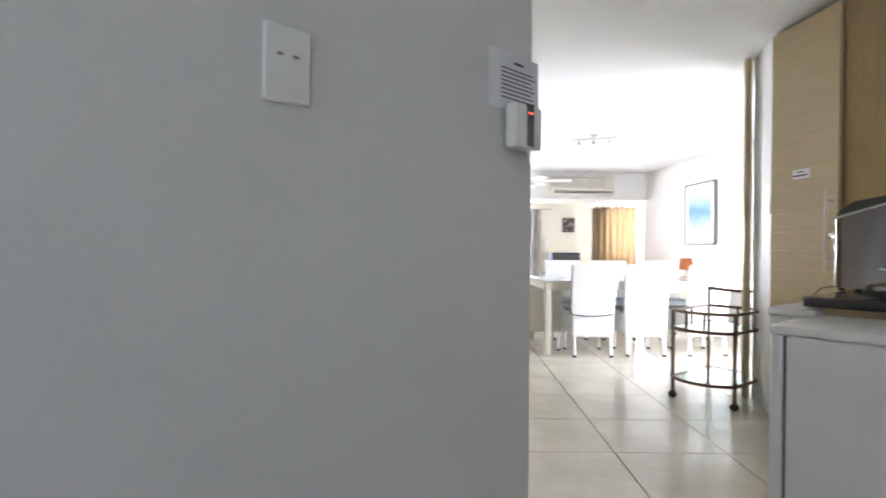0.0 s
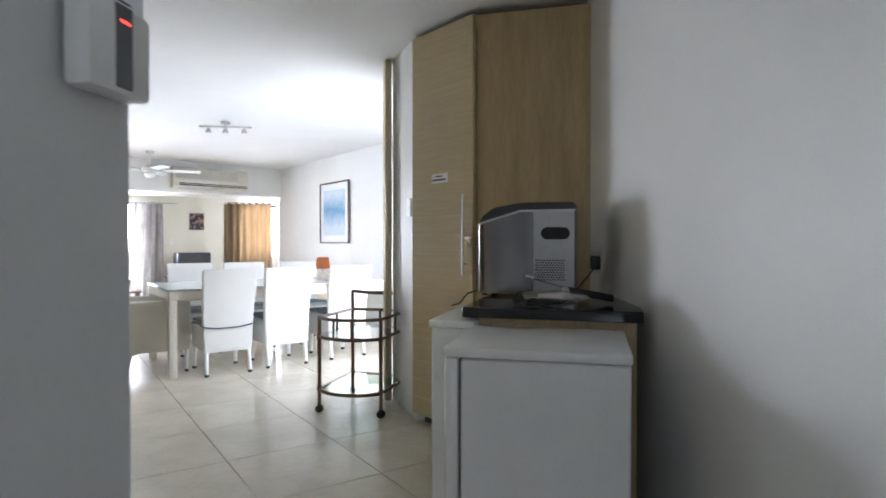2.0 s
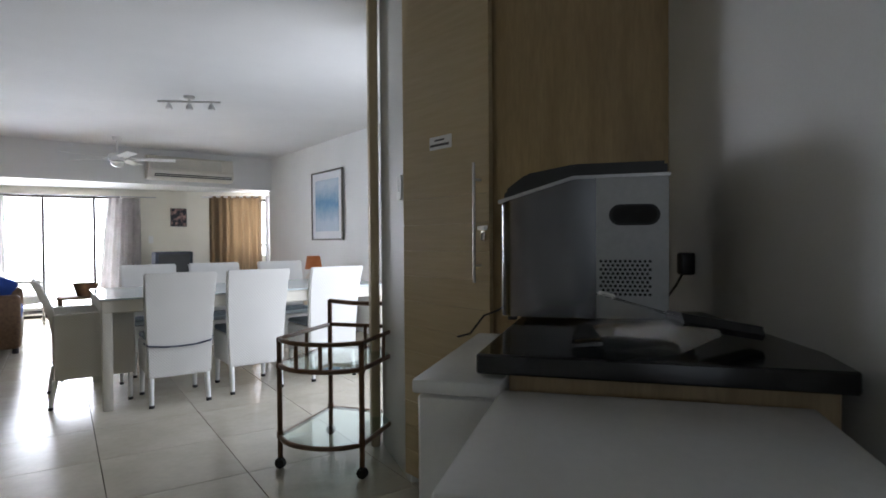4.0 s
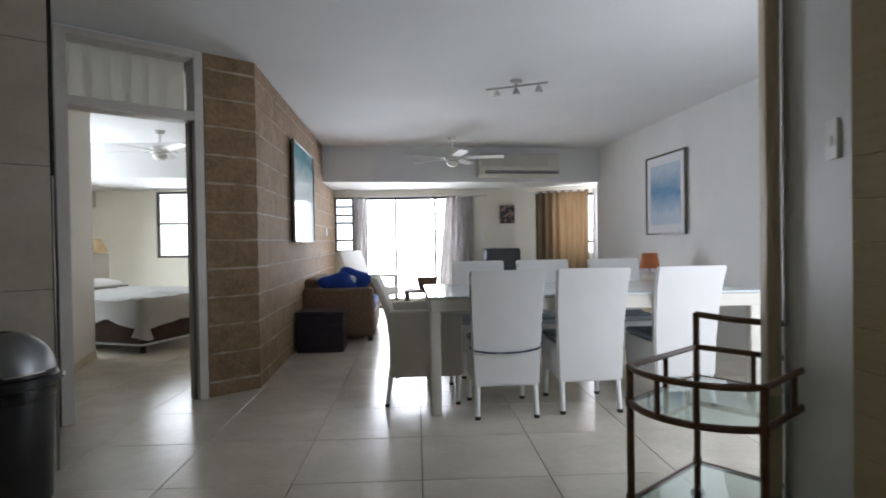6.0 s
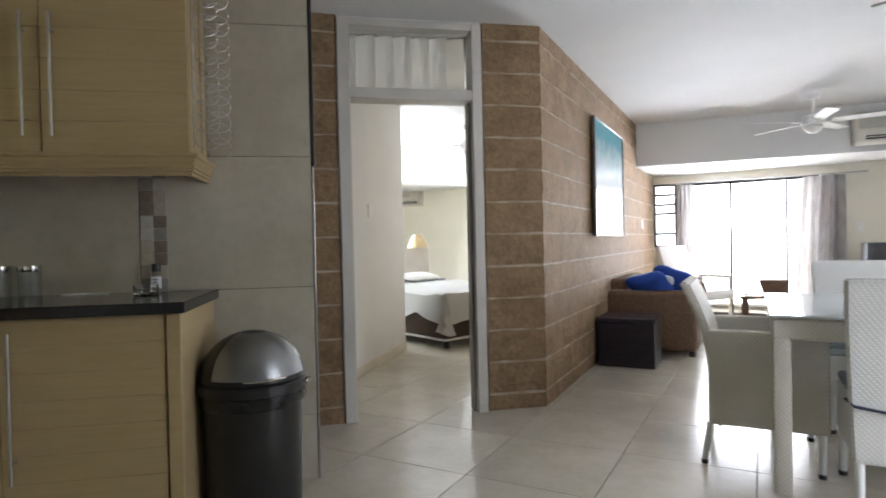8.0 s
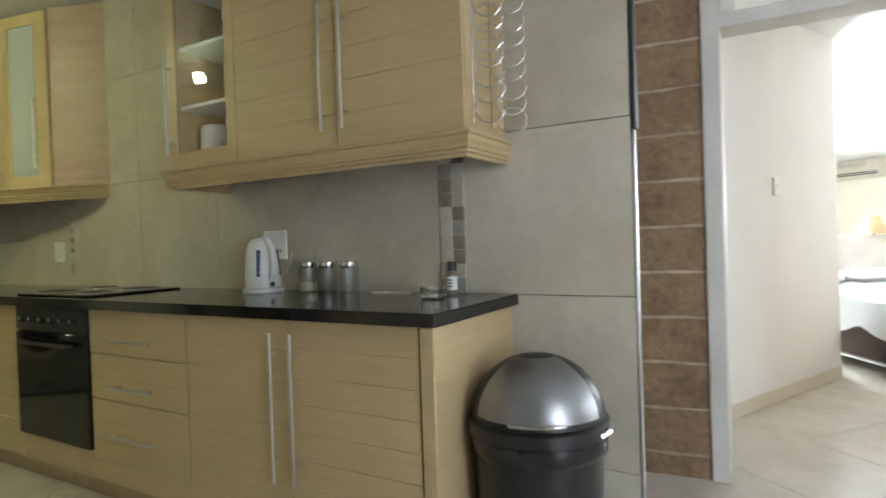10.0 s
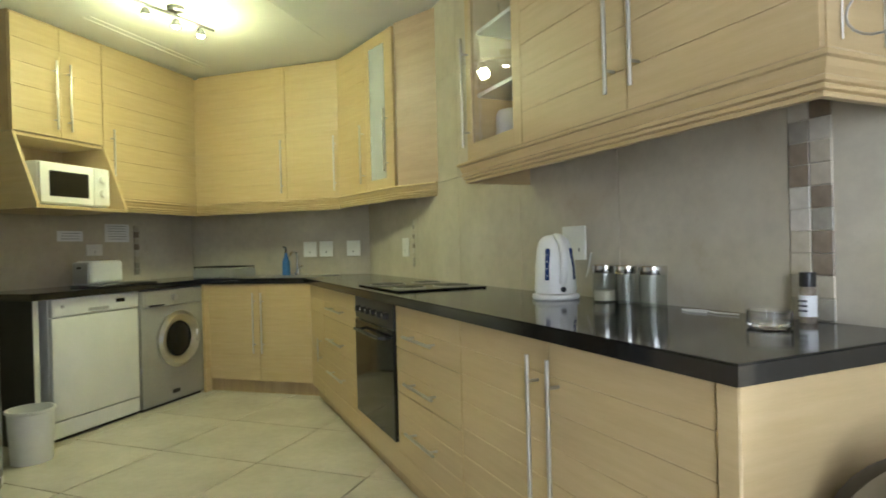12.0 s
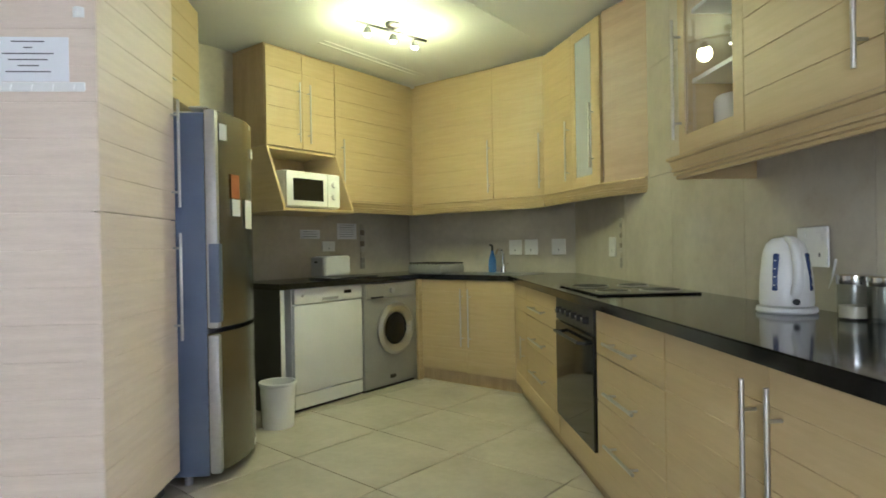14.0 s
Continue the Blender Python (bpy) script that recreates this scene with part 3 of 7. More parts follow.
# ---- furniture of the dining room ----
def dining_chair(m):
    """White woven high-back chair; the back faces -y, origin at the floor under the back legs' middle."""
    c = thing("dining_chair", m, "white woven wicker dining chair with high flared back", "chair", "chairs round the table")
    w0, w1 = 0.205, 0.235
    bm = bmesh.new()
    prof = [(0.20, 0.0), (0.45, 0.0), (0.62, -0.02), (0.80, -0.055), (0.925, -0.10)]
    rows = []
    for z, y in prof:
        k = (z - 0.20) / 0.72
        w = w0 + (w1 - w0) * k
        rows.append([bm.verts.new((x, y - dy, z)) for x, dy in ((-w, 0), (-w, 0.045), (w, 0.045), (w, 0))])
    for a, b in zip(rows, rows[1:]):
        for k in range(4):
            bm.faces.new((a[k], a[(k + 1) % 4], b[(k + 1) % 4], b[k]))
    bm.faces.new(rows[0])
    bm.faces.new(list(reversed(rows[-1])))
    bmesh.ops.recalc_face_normals(bm, faces=bm.faces[:])
    bmesh.ops.bevel(bm, geom=bm.edges[:], offset=0.010, segments=2, affect="EDGES")
    part("backrest", bm, WICKER_WHITE, c)
    part("seat", B(-0.205, 0.205, 0.002, 0.42, 0.21, 0.43, bev=0.012, seg=2), WICKER_WHITE, c)
    cushion = part("cushion", B(-0.20, 0.20, 0.01, 0.43, 0.432, 0.47, bev=0.018, seg=3), STRIPE_CLOTH, c, "blue and white striped seat cushion")
    for x in (-0.185, 0.185):
        for y, lean in ((-0.015, -0.035), (0.39, 0.01)):
            leg = part("leg", cyl(bmesh.new(), (x, y + lean, 0.02), (x * 0.98, y, 0.212), 0.015, 10, 0.019), WHITE_PLASTIC, c)
            part("foot", cyl(bmesh.new(), (x, y + lean, 0.0), (x, y + lean, 0.021), 0.018, 10), RUBBER, leg, "black rubber foot cap")
    return c


def cushion_tie(chair):
    bm = bmesh.new()
    pts = [(-0.222, 0.005, 0.44), (-0.20, -0.052, 0.425), (-0.1, -0.060, 0.412), (0, -0.060, 0.41), (0.1, -0.060, 0.414), (0.20, -0.052, 0.43), (0.23, 0.005, 0.45)]
    tube(bm, pts, 0.006, 6)
    part("tie", bm, surface("navy_tie_cloth", (0.03, 0.04, 0.07), (0.30, 0.32, 0.36), 22, 0.9, lo=0.5, hi=0.7), chair, "navy and white cushion tie round the back")


CH = dining_chair(pose(0.69, 4.965, 0, 0, 0, 4))
cushion_tie(CH)
CH2 = dining_chair(pose(1.235, 5.055, 0, 0, 0, 4))
CH3 = copy_thing(CH2, pose(1.87, 5.13, 0, 0, 0, 7))
for x, y, r in ((0.62, 6.40, 184), (1.20, 6.44, 183), (1.86, 6.50, 186)):
    copy_thing(CH2, pose(x, y, 0, 0, 0, r))


def dining_armchair(m):
    """White wicker armchair; the back faces -y."""
    c = thing("dining_armchair", m, "cream woven wicker armchair at the head of the table", "armchair")
    bm = bmesh.new()
    rows = []
    for z, y in ((0.18, 0.05), (0.42, 0.03), (0.62, 0.0), (0.76, -0.05), (0.87, -0.10)):
        rows.append([bm.verts.new((x, y + dy, z)) for x, dy in ((-0.27, 0), (-0.27, -0.045), (0.27, -0.045), (0.27, 0))])
    for a, b in zip(rows, rows[1:]):
        for k in range(4):
            bm.faces.new((a[k], a[(k + 1) % 4], b[(k + 1) % 4], b[k]))
    bm.faces.new(rows[0])
    bm.faces.new(list(reversed(rows[-1])))
    bmesh.ops.recalc_face_normals(bm, faces=bm.faces[:])
    bmesh.ops.bevel(bm, geom=bm.edges[:], offset=0.012, segments=2, affect="EDGES")
    part("backrest", bm, WICKER_CREAM, c)
    for s in (-1, 1):
        part("arm", B(s * 0.285 - 0.03, s * 0.285 + 0.03, -0.02, 0.47, 0.20, 0.65, bev=0.02, seg=2), WICKER_CREAM, c)
    part("seat", B(-0.254, 0.254, 0.055, 0.46, 0.20, 0.42, bev=0.012, seg=2), WICKER_CREAM, c)
    part("cushion", B(-0.245, 0.245, 0.06, 0.46, 0.422, 0.47, bev=0.018, seg=3), STRIPE_CLOTH, c, "blue and white striped seat cushion")
    for x in (-0.27, 0.27):
        for y in (-0.01, 0.44):
            leg = part("leg", cyl(bmesh.new(), (x, y - (0.03 if y < 0 else 0), 0.02), (x, y, 0.202), 0.013, 10, 0.018), WHITE_PLASTIC, c)
            part("foot", cyl(bmesh.new(), (x, y - (0.03 if y < 0 else 0), 0), (x, y - (0.03 if y < 0 else 0), 0.021), 0.016, 10), RUBBER, leg, "black rubber foot cap")
    return c


dining_armchair(pose(-0.06, 5.49, 0, 0, 0, -86))

TABLE = pose(0.22, 4.975, 0, 0, 0, 3.5)
tb = thing("dining_table", TABLE, "white wicker dining table with a frosted glass top", "table")
TLN, TDP = 2.16, 1.05
part("tabletop", B(-0.01, TLN + 0.01, -0.01, TDP + 0.01, 0.745, 0.757, bev=0.004), surface("frosted_glass_top", (0.60, 0.68, 0.70), (0.66, 0.73, 0.75), 3, 0.10, relief=0.0), tb, "pale frosted glass table top")
part("apron", B(0.0, TLN, 0.0, 0.03, 0.655, 0.744, bev=0.008), WICKER_CREAM, tb)
part("apron", B(0.0, TLN, TDP - 0.03, TDP, 0.655, 0.744, bev=0.008), WICKER_CREAM, tb)
part("apron", B(0.0, 0.03, 0.031, TDP - 0.031, 0.655, 0.744, bev=0.008), WICKER_CREAM, tb)
part("apron", B(TLN - 0.03, TLN, 0.031, TDP - 0.031, 0.655, 0.744, bev=0.008), WICKER_CREAM, tb)
for x in (0.035, TLN - 0.035):
    for y in (0.035, TDP - 0.035):
        part("leg", B(x - 0.033, x + 0.033, y - 0.033, y + 0.033, 0, 0.742, bev=0.009, seg=2), WICKER_CREAM, tb)


def bow(a, b, depth, z, n=14):
    """A curve from a to b that swells sideways by depth, at height z."""
    a, b = Vector((*a, 0)), Vector((*b, 0))
    side = Vector(((b - a).y, -(b - a).x, 0)).normalized()
    out = []
    for k in range(n + 1):
        f = k / n
        p = a.lerp(b, f) + side * depth * (1 - abs(2 * f - 1) ** 2.4)
        out.append((p.x, p.y, z))
    return out


# drinks trolley: x along its length from the bow front to the handle
tr = thing("drinks_trolley", pose(0.975, 3.40, 0, 0, 0, 41.6), "brown cane drinks trolley with two glass shelves on castors", "trolley")
A0, A1, A2, A3 = (0.0, 0.0), (0.0, -0.45), (0.52, -0.45), (0.52, 0.0)
for (x, y), top in ((A0, 0.655), (A1, 0.655), (A2, 0.79), (A3, 0.79)):
    post = part("post", tube(bmesh.new(), [(x, y, 0.055), (x, y, 0.3), (x, y, top)], 0.0135, 10), CANE, tr)
    part("castor", cyl(bmesh.new(), (x - 0.013, y, 0.026), (x + 0.013, y, 0.026), 0.026, 16), RUBBER, tr, "black castor wheel")
    part("castor_fork", B(x - 0.016, x + 0.016, y - 0.009, y + 0.009, 0.04, 0.058, bev=0.003), BLACK_PLASTIC, tr)
    for z in (0.17, 0.52):
        part("joint_wrap", lathe(bmesh.new(), [(0.0165, -0.018), (0.0175, 0), (0.0165, 0.018)], (x, y, z), 12), CANE, post)
front = bow(A0, A1, 0.11, 0)
shape = [(p[0], p[1]) for p in front] + [A2, A3]
for z in (0.16, 0.52):
    part("shelf_rim", tube(bmesh.new(), [(x, y, z) for x, y in shape], 0.0125, 8, closed=True), CANE, tr)
    sh = part("glass_shelf", prism(bmesh.new(), [(x * 0.985 + 0.004, y * 0.985 - 0.003) for x, y in shape], z + 0.004, z + 0.010), GREEN_GLASS, tr, "greenish glass shelf")
part("guard_rail", tube(bmesh.new(), [(x, y, 0.648) for x, y in shape], 0.0115, 8, closed=True), CANE, tr)
part("handle", tube(bmesh.new(), [(0.52, 0.0, 0.785), (0.52, -0.15, 0.775), (0.52, -0.30, 0.775), (0.52, -0.45, 0.785)], 0.013, 10), CANE, tr)
for x, y in ((0.26, 0.0), (0.26, -0.45), (front[5][0], front[5][1]), (front[9][0], front[9][1]), (0.52, -0.225)):
    part("spindle", tube(bmesh.new(), [(x, y, 0.525), (x, y, 0.585), (x, y, 0.645)], 0.010, 8), CANE, tr)


# ---- passage furniture ----
PP = pose(0.834, 1.433, 0, 0, 0, 43)


def bar_handle(parent, p, q, out, r=0.006, label="brushed steel bar handle"):
    """A bar handle from p to q, standing off along the vector out."""
    p, q, out = Vector(p), Vector(q), Vector(out)
    h = part("handle", cyl(bmesh.new(), p + out, q + out, r, 10), STEEL, parent, label)
    for f in (0.14, 0.86):
        a = p.lerp(q, f)
        part("stud", cyl(bmesh.new(), a, a + out, r * 0.75, 8), STEEL, h)
    return h


def slat_panel(w, z0, z1, pitch=0.098, y0=-0.018, y1=0.0, x0=0.0, upto=99.0):
    """A door or drawer front with horizontal V-grooves cut into its face, which looks to -y."""
    n = max(1, round((z1 - z0) / pitch))
    prof = [(y1, z0), (y0 + 0.0015, z0), (y0, z0 + 0.0015)]
    for k in range(1, n):
        z = z0 + (z1 - z0) * k / n
        if z < upto:
            prof += [(y0, z - 0.002), (y0 + 0.0028, z), (y0, z + 0.002)]
    prof += [(y0, z1 - 0.0015), (y0 + 0.0015, z1), (y1, z1)]
    bm = bmesh.new()
    lo = [bm.verts.new((x0, y, z)) for y, z in prof]
    hi = [bm.verts.new((x0 + w, y, z)) for y, z in prof]
    bm.faces.new(lo)
    bm.faces.new(list(reversed(hi)))
    for k in range(len(prof)):
        bm.faces.new((lo[k], hi[k], hi[(k + 1) % len(prof)], lo[(k + 1) % len(prof)]))
    bmesh.ops.recalc_face_normals(bm, faces=bm.faces[:])
    return bm


# counter top with cabinet below
PC = thing("passage_counter", PP, "dark brown counter on an oak base in the passage", "counter")
part("top", B(0.0, 0.80, -0.655, 0.0, 0.872, 0.912, bev=0.004), GRANITE, PC)
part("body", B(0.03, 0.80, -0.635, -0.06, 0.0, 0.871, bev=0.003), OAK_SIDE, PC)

ap = thing("under_counter_appliance", PP, "white under-counter appliance with a flat top", "appliance")
part("body", B(-0.02, 0.55, -0.055, 0.115, 0.02, 0.83, bev=0.006), WHITE_ENAMEL, ap)
part("top", B(-0.03, 0.56, -0.055, 0.125, 0.832, 0.862, bev=0.008, seg=2), WHITE_ENAMEL, ap)
part("control", B(0.10, 0.20, 0.116, 0.123, 0.74, 0.78, bev=0.003), BLACK_PLASTIC, ap, "dark control window")
part("plinth", B(0.0, 0.54, -0.05, 0.10, 0.0, 0.02), BLACK_PLASTIC, ap)

MF = pose(0.529, 1.067, 0, 0, 0, 44)
mf = thing("mini_fridge", MF, "white under-counter fridge standing in the passage", "fridge")
part("body", B(0.0, 0.47, -0.535, -0.05, 0.02, 0.812, bev=0.006), WHITE_ENAMEL, mf)
part("door", B(0.0, 0.47, -0.042, 0.0, 0.03, 0.812, bev=0.010, seg=2), WHITE_ENAMEL, mf)
part("gasket", B(0.006, 0.464, -0.0495, -0.0425, 0.035, 0.808), surface("grey_gasket", (0.10, 0.10, 0.10), (0.15, 0.15, 0.15), 9, 0.7), mf, "grey door gasket")
part("top", B(-0.004, 0.475, -0.54, 0.004, 0.814, 0.845, bev=0.008, seg=2), WHITE_ENAMEL, mf)
for x in (0.03, 0.42):
    for y in (-0.50, -0.05):
        part("foot", cyl(bmesh.new(), (x, y, 0), (x, y, 0.021), 0.018, 10), BLACK_PLASTIC, mf)

# ice maker on the counter: y runs to the passage wall
IM = pose(1.155, 1.79, 0.912, 0, 0, 43)
im = thing("ice_maker", IM @ pose(0, 0, 0), "stainless steel ice maker with a black lid on the counter", "ice maker")
bm = bmesh.new()
poly = [(0.0, 0.012), (0.0, 0.325), (-0.20, 0.385), (-0.44, 0.385), (-0.44, 0.012)]
lo = [bm.verts.new((0.0, y, z)) for y, z in poly]
hi = [bm.verts.new((0.30, y, z)) for y, z in poly]
bm.faces.new(lo)
bm.faces.new(list(reversed(hi)))
for k in range(5):
    bm.faces.new((lo[k], hi[k], hi[(k + 1) % 5], lo[(k + 1) % 5]))
bmesh.ops.recalc_face_normals(bm, faces=bm.faces[:])
upright = [e for e in bm.edges if abs(e.verts[0].co.x - e.verts[1].co.x) < 1e-4 and abs(e.verts[0].co.y - e.verts[1].co.y) < 1e-4]
bmesh.ops.bevel(bm, geom=upright, offset=0.035, segments=5, affect="EDGES", profile=0.5)
part("casing", bm, POLISHED, im)
bm = bmesh.new()
poly = [(-0.006, 0.326), (-0.010, 0.360), (-0.07, 0.404), (-0.20, 0.426), (-0.438, 0.426), (-0.438, 0.386), (-0.20, 0.386)]
lo = [bm.verts.new((0.022, y, z)) for y, z in poly]
hi = [bm.verts.new((0.278, y, z)) for y, z in poly]
bm.faces.new(lo)
bm.faces.new(list(reversed(hi)))
for k in range(7):
    bm.faces.new((lo[k], hi[k], hi[(k + 1) % 7], lo[(k + 1) % 7]))
bmesh.ops.recalc_face_normals(bm, faces=bm.faces[:])
bmesh.ops.bevel(bm, geom=bm.edges[:], offset=0.008, segments=2, affect="EDGES")
part("lid", bm, BLACK_PLASTIC, im, "black plastic lid")
def stadium(yc, zc, half, r, x0, x1, n=8):
    """A plate with round ends in the plane x, from x0 to x1."""
    ring = [(yc + half + r * math.cos(a), zc + r * math.sin(a)) for a in [-math.pi / 2 + math.pi * k / n for k in range(n + 1)]]
    ring += [(yc - half + r * math.cos(a), zc + r * math.sin(a)) for a in [math.pi / 2 + math.pi * k / n for k in range(n + 1)]]
    bm = bmesh.new()
    lo = [bm.verts.new((x0, y, z)) for y, z in ring]
    hi = [bm.verts.new((x1, y, z)) for y, z in ring]
    bm.faces.new(lo)
    bm.faces.new(list(reversed(hi)))
    for k in range(len(ring)):
        n2 = (k + 1) % len(ring)
        bm.faces.new((lo[k], hi[k], hi[n2], lo[n2]))
    bmesh.ops.recalc_face_normals(bm, faces=bm.faces[:])
    return bm


side = part("side_panel", B(-0.004, -0.0005, -0.438, -0.258, 0.014, 0.383, bev=0.0015), surface("pale_grey_side_panel", (0.40, 0.41, 0.42), (0.46, 0.47, 0.48), 5, 0.38, 0.25), im, "pale grey side panel")
part("grip_frame", stadium(-0.354, 0.285, 0.036, 0.0275, -0.0065, -0.0042), BLACK_PLASTIC, side, "black rim of the carrying grip")
part("grip_recess", stadium(-0.354, 0.285, 0.034, 0.022, -0.0075, -0.0067), RUBBER, side, "black oval carrying grip")
bm = bmesh.new()
for row in range(9):
    for col in range(11 - row % 2):
        y, z = -0.392 + 0.0122 * col + 0.0061 * (row % 2), 0.078 + 0.0108 * row
        bmesh.ops.create_circle(bm, cap_ends=True, segments=6, radius=0.0043, matrix=Matrix.Translation((-0.0046, y, z)) @ Matrix.Rotation(-math.pi / 2, 4, "Y"))
part("vent", bm, RUBBER, side, "dark perforated vent", kind="stuff")
bm = bmesh.new()
for (y0, z0), (y1, z1) in (((0.003, 0.322), (-0.20, 0.382)), ((-0.20, 0.382), (-0.443, 0.383))):
    vs = [bm.verts.new((x, y, z + dz)) for x in (-0.004, 0.02) for y, z, dz in ((y0, z0, 0), (y1, z1, 0), (y1, z1, 0.009), (y0, z0, 0.009))]
    for f in ((0, 1, 2, 3), (7, 6, 5, 4), (0, 4, 5, 1), (1, 5, 6, 2), (2, 6, 7, 3), (3, 7, 4, 0)):
        bm.faces.new([vs[k] for k in f])
bmesh.ops.recalc_face_normals(bm, faces=bm.faces[:])
part("rim", bm, SILVER, im, "bright rim under the lid")
part("cord", tube(bmesh.new(), [(0.20, 0.004, 0.03), (0.12, 0.03, 0.012), (0.04, 0.055, 0.006), (0.0, 0.085, -0.040), (-0.03, 0.115, -0.046)], 0.0028, 6), BLACK_PLASTIC, im, "thin black power cord")
for x in (0.03, 0.27):
    for y in (-0.03, -0.41):
        part("foot", cyl(bmesh.new(), (x, y, 0), (x, y, 0.013), 0.014, 10), RUBBER, im)

sc = thing("ice_scoop", PP @ pose(0.14, -0.36, 0.912, 0, 0, -62), "clear plastic ice scoop with a black grip lying on the counter", "scoop")
bm = bmesh.new()
rows = []
for k in range(10):
    x = -0.17 + 0.030 * k
    r = (0.075, 0.082, 0.084, 0.084, 0.082, 0.078, 0.070, 0.058, 0.046, 0.036)[k]
    lift = (0.0, 0.0, 0.0, 0.0, 0.0, 0.002, 0.006, 0.012, 0.018, 0.022)[k]
    rows.append([bm.verts.new((x, r * math.cos(a), 0.004 + lift + 0.72 * r * math.sin(a))) for a in [math.pi * j / 10 for j in range(11)]])
for a, b in zip(rows, rows[1:]):
    for k in range(10):
        bm.faces.new((a[k], a[k + 1], b[k + 1], b[k]))
bmesh.ops.solidify(bm, geom=bm.faces[:], thickness=0.003)
SMOKED = glass_material("smoky_clear_plastic", (0.16, 0.18, 0.20), 0.08)
part("scoop", bm, SMOKED, sc, "smoky clear plastic bowl turned upside down")
bm = bmesh.new()
rows = []
for k in range(8):
    f = k / 7
    rows.append([bm.verts.new((0.02 + 0.19 * f, y * (0.034 - 0.006 * f), 0.058 - 0.035 * f + dz)) for y, dz in ((-1, 0), (-0.7, 0.017), (0.7, 0.017), (1, 0), (0.7, -0.012), (-0.7, -0.012))])
for a, b in zip(rows, rows[1:]):
    for k in range(6):
        bm.faces.new((a[k], a[(k + 1) % 6], b[(k + 1) % 6], b[k]))
bm.faces.new(list(reversed(rows[0])))
bm.faces.new(rows[-1])
bmesh.ops.recalc_face_normals(bm, faces=bm.faces[:])
part("handle", bm, BLACK_PLASTIC, sc, "black ribbed grip")
tongue = part("hanging_tab", B(-0.17, 0.03, -0.016, 0.016, -0.002, 0.002, bev=0.001), GLASS, sc, "clear plastic hanging tab")
tongue.matrix_basis = pose(0.02, 0.0, 0.067, 0, 16, 0)
part("eyelet", tube(bmesh.new(), [(-0.155 + 0.013 * math.cos(a), 0.013 * math.sin(a), 0.004) for a in [2 * math.pi * j / 14 for j in range(14)]], 0.004, 6, closed=True), WHITE_PLASTIC, tongue, "pale ring at the hole")

# tall corner cupboard
CN, CF, CW = (1.506, 2.306), (1.423, 2.867), (1.95, 1.86)
cup = thing("tall_cupboard", Matrix(), "tall oak laminate corner cupboard with a padlocked door", "cupboard")
part("body", prism(bmesh.new(), [(CN[0] + 0.022, CN[1] + 0.002), (CF[0] + 0.022, CF[1] - 0.004), (1.60, 2.885), (2.45, 2.46), CW], 0.07, 2.445), OAK_SIDE, cup)
part("plinth", prism(bmesh.new(), [(CN[0] + 0.06, CN[1] + 0.03), (CF[0] + 0.06, CF[1] - 0.02), (1.62, 2.86), (2.4, 2.45), (1.98, 1.90)], 0.0, 0.07), BLACK_PLASTIC, cup, "dark recessed plinth")
CM = facing(CF, CN)
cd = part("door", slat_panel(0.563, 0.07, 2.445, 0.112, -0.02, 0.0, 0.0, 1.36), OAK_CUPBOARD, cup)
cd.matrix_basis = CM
h = bar_handle(cd, (0.515, -0.02, 0.97), (0.515, -0.02, 1.43), (0, -0.035, 0))
pl = part("padlock", B(0.528, 0.552, -0.035, -0.021, 1.13, 1.165, bev=0.004), CHROME, cd, "small brass padlock on a hasp")
part("hasp", B(0.50, 0.56, -0.026, -0.0205, 1.17, 1.19, bev=0.002), CHROME, cd, "metal hasp")
lb = thing("door_label", CM, "small white printed label on the cupboard door", "label")
part("card", B(0.20, 0.345, -0.0225, -0.0204, 1.515, 1.57), PAPER, lb)
part("print", B(0.235, 0.30, -0.0236, -0.0226, 1.55, 1.557), INK, lb)
part("print", B(0.205, 0.33, -0.0236, -0.0226, 1.528, 1.538), INK, lb)

# ---- passage wall fittings ----
LWP = facing(LEFT_END, LEFT_BACK)
sw = thing("light_switch", LWP, "white two-lever light switch plate", "switch")
part("plate", B(0.597, 0.677, 0.001, 0.009, 1.315, 1.43, bev=0.003), WHITE_PLASTIC, sw)
for x in (0.620, 0.647):
    part("lever", B(x, x + 0.010, 0.009, 0.013, 1.383, 1.387, bev=0.001), surface("grey_lever", (0.2, 0.2, 0.2), (0.3, 0.3, 0.3), 9, 0.5), sw)
nt = thing("wall_notice", LWP, "printed paper notice stuck to the wall corner", "notice")
part("sheet", B(-0.023, 0.157, 0.001, 0.003, 1.40, 1.525), PAPER, nt)
for k in range(8):
    part("text_line", B(-0.008 + 0.008 * (k % 3), 0.117, 0.0032, 0.0040, 1.425 + 0.009 * k, 1.4275 + 0.009 * k), INK, nt)
part("heading", B(0.037, 0.072, 0.0032, 0.0040, 1.503, 1.508), INK, nt)
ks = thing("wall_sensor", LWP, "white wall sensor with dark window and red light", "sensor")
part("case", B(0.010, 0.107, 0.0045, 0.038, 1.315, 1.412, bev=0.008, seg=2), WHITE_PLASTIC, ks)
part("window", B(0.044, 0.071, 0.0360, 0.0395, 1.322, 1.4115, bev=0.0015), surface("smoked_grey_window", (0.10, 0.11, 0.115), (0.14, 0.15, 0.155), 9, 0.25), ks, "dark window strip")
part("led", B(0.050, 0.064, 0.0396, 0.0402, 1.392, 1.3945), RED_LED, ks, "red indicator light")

# ---- kitchen: run along the tiled wall (x along the wall, y into the room) ----
G = 0.0022


def run_unit(name, s0, s1, label):
    u = thing(name, TPOSE, label, "kitchen cabinet", "kitchen base units")
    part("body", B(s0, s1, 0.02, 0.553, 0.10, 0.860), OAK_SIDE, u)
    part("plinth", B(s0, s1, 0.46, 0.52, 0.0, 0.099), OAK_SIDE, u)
    return u


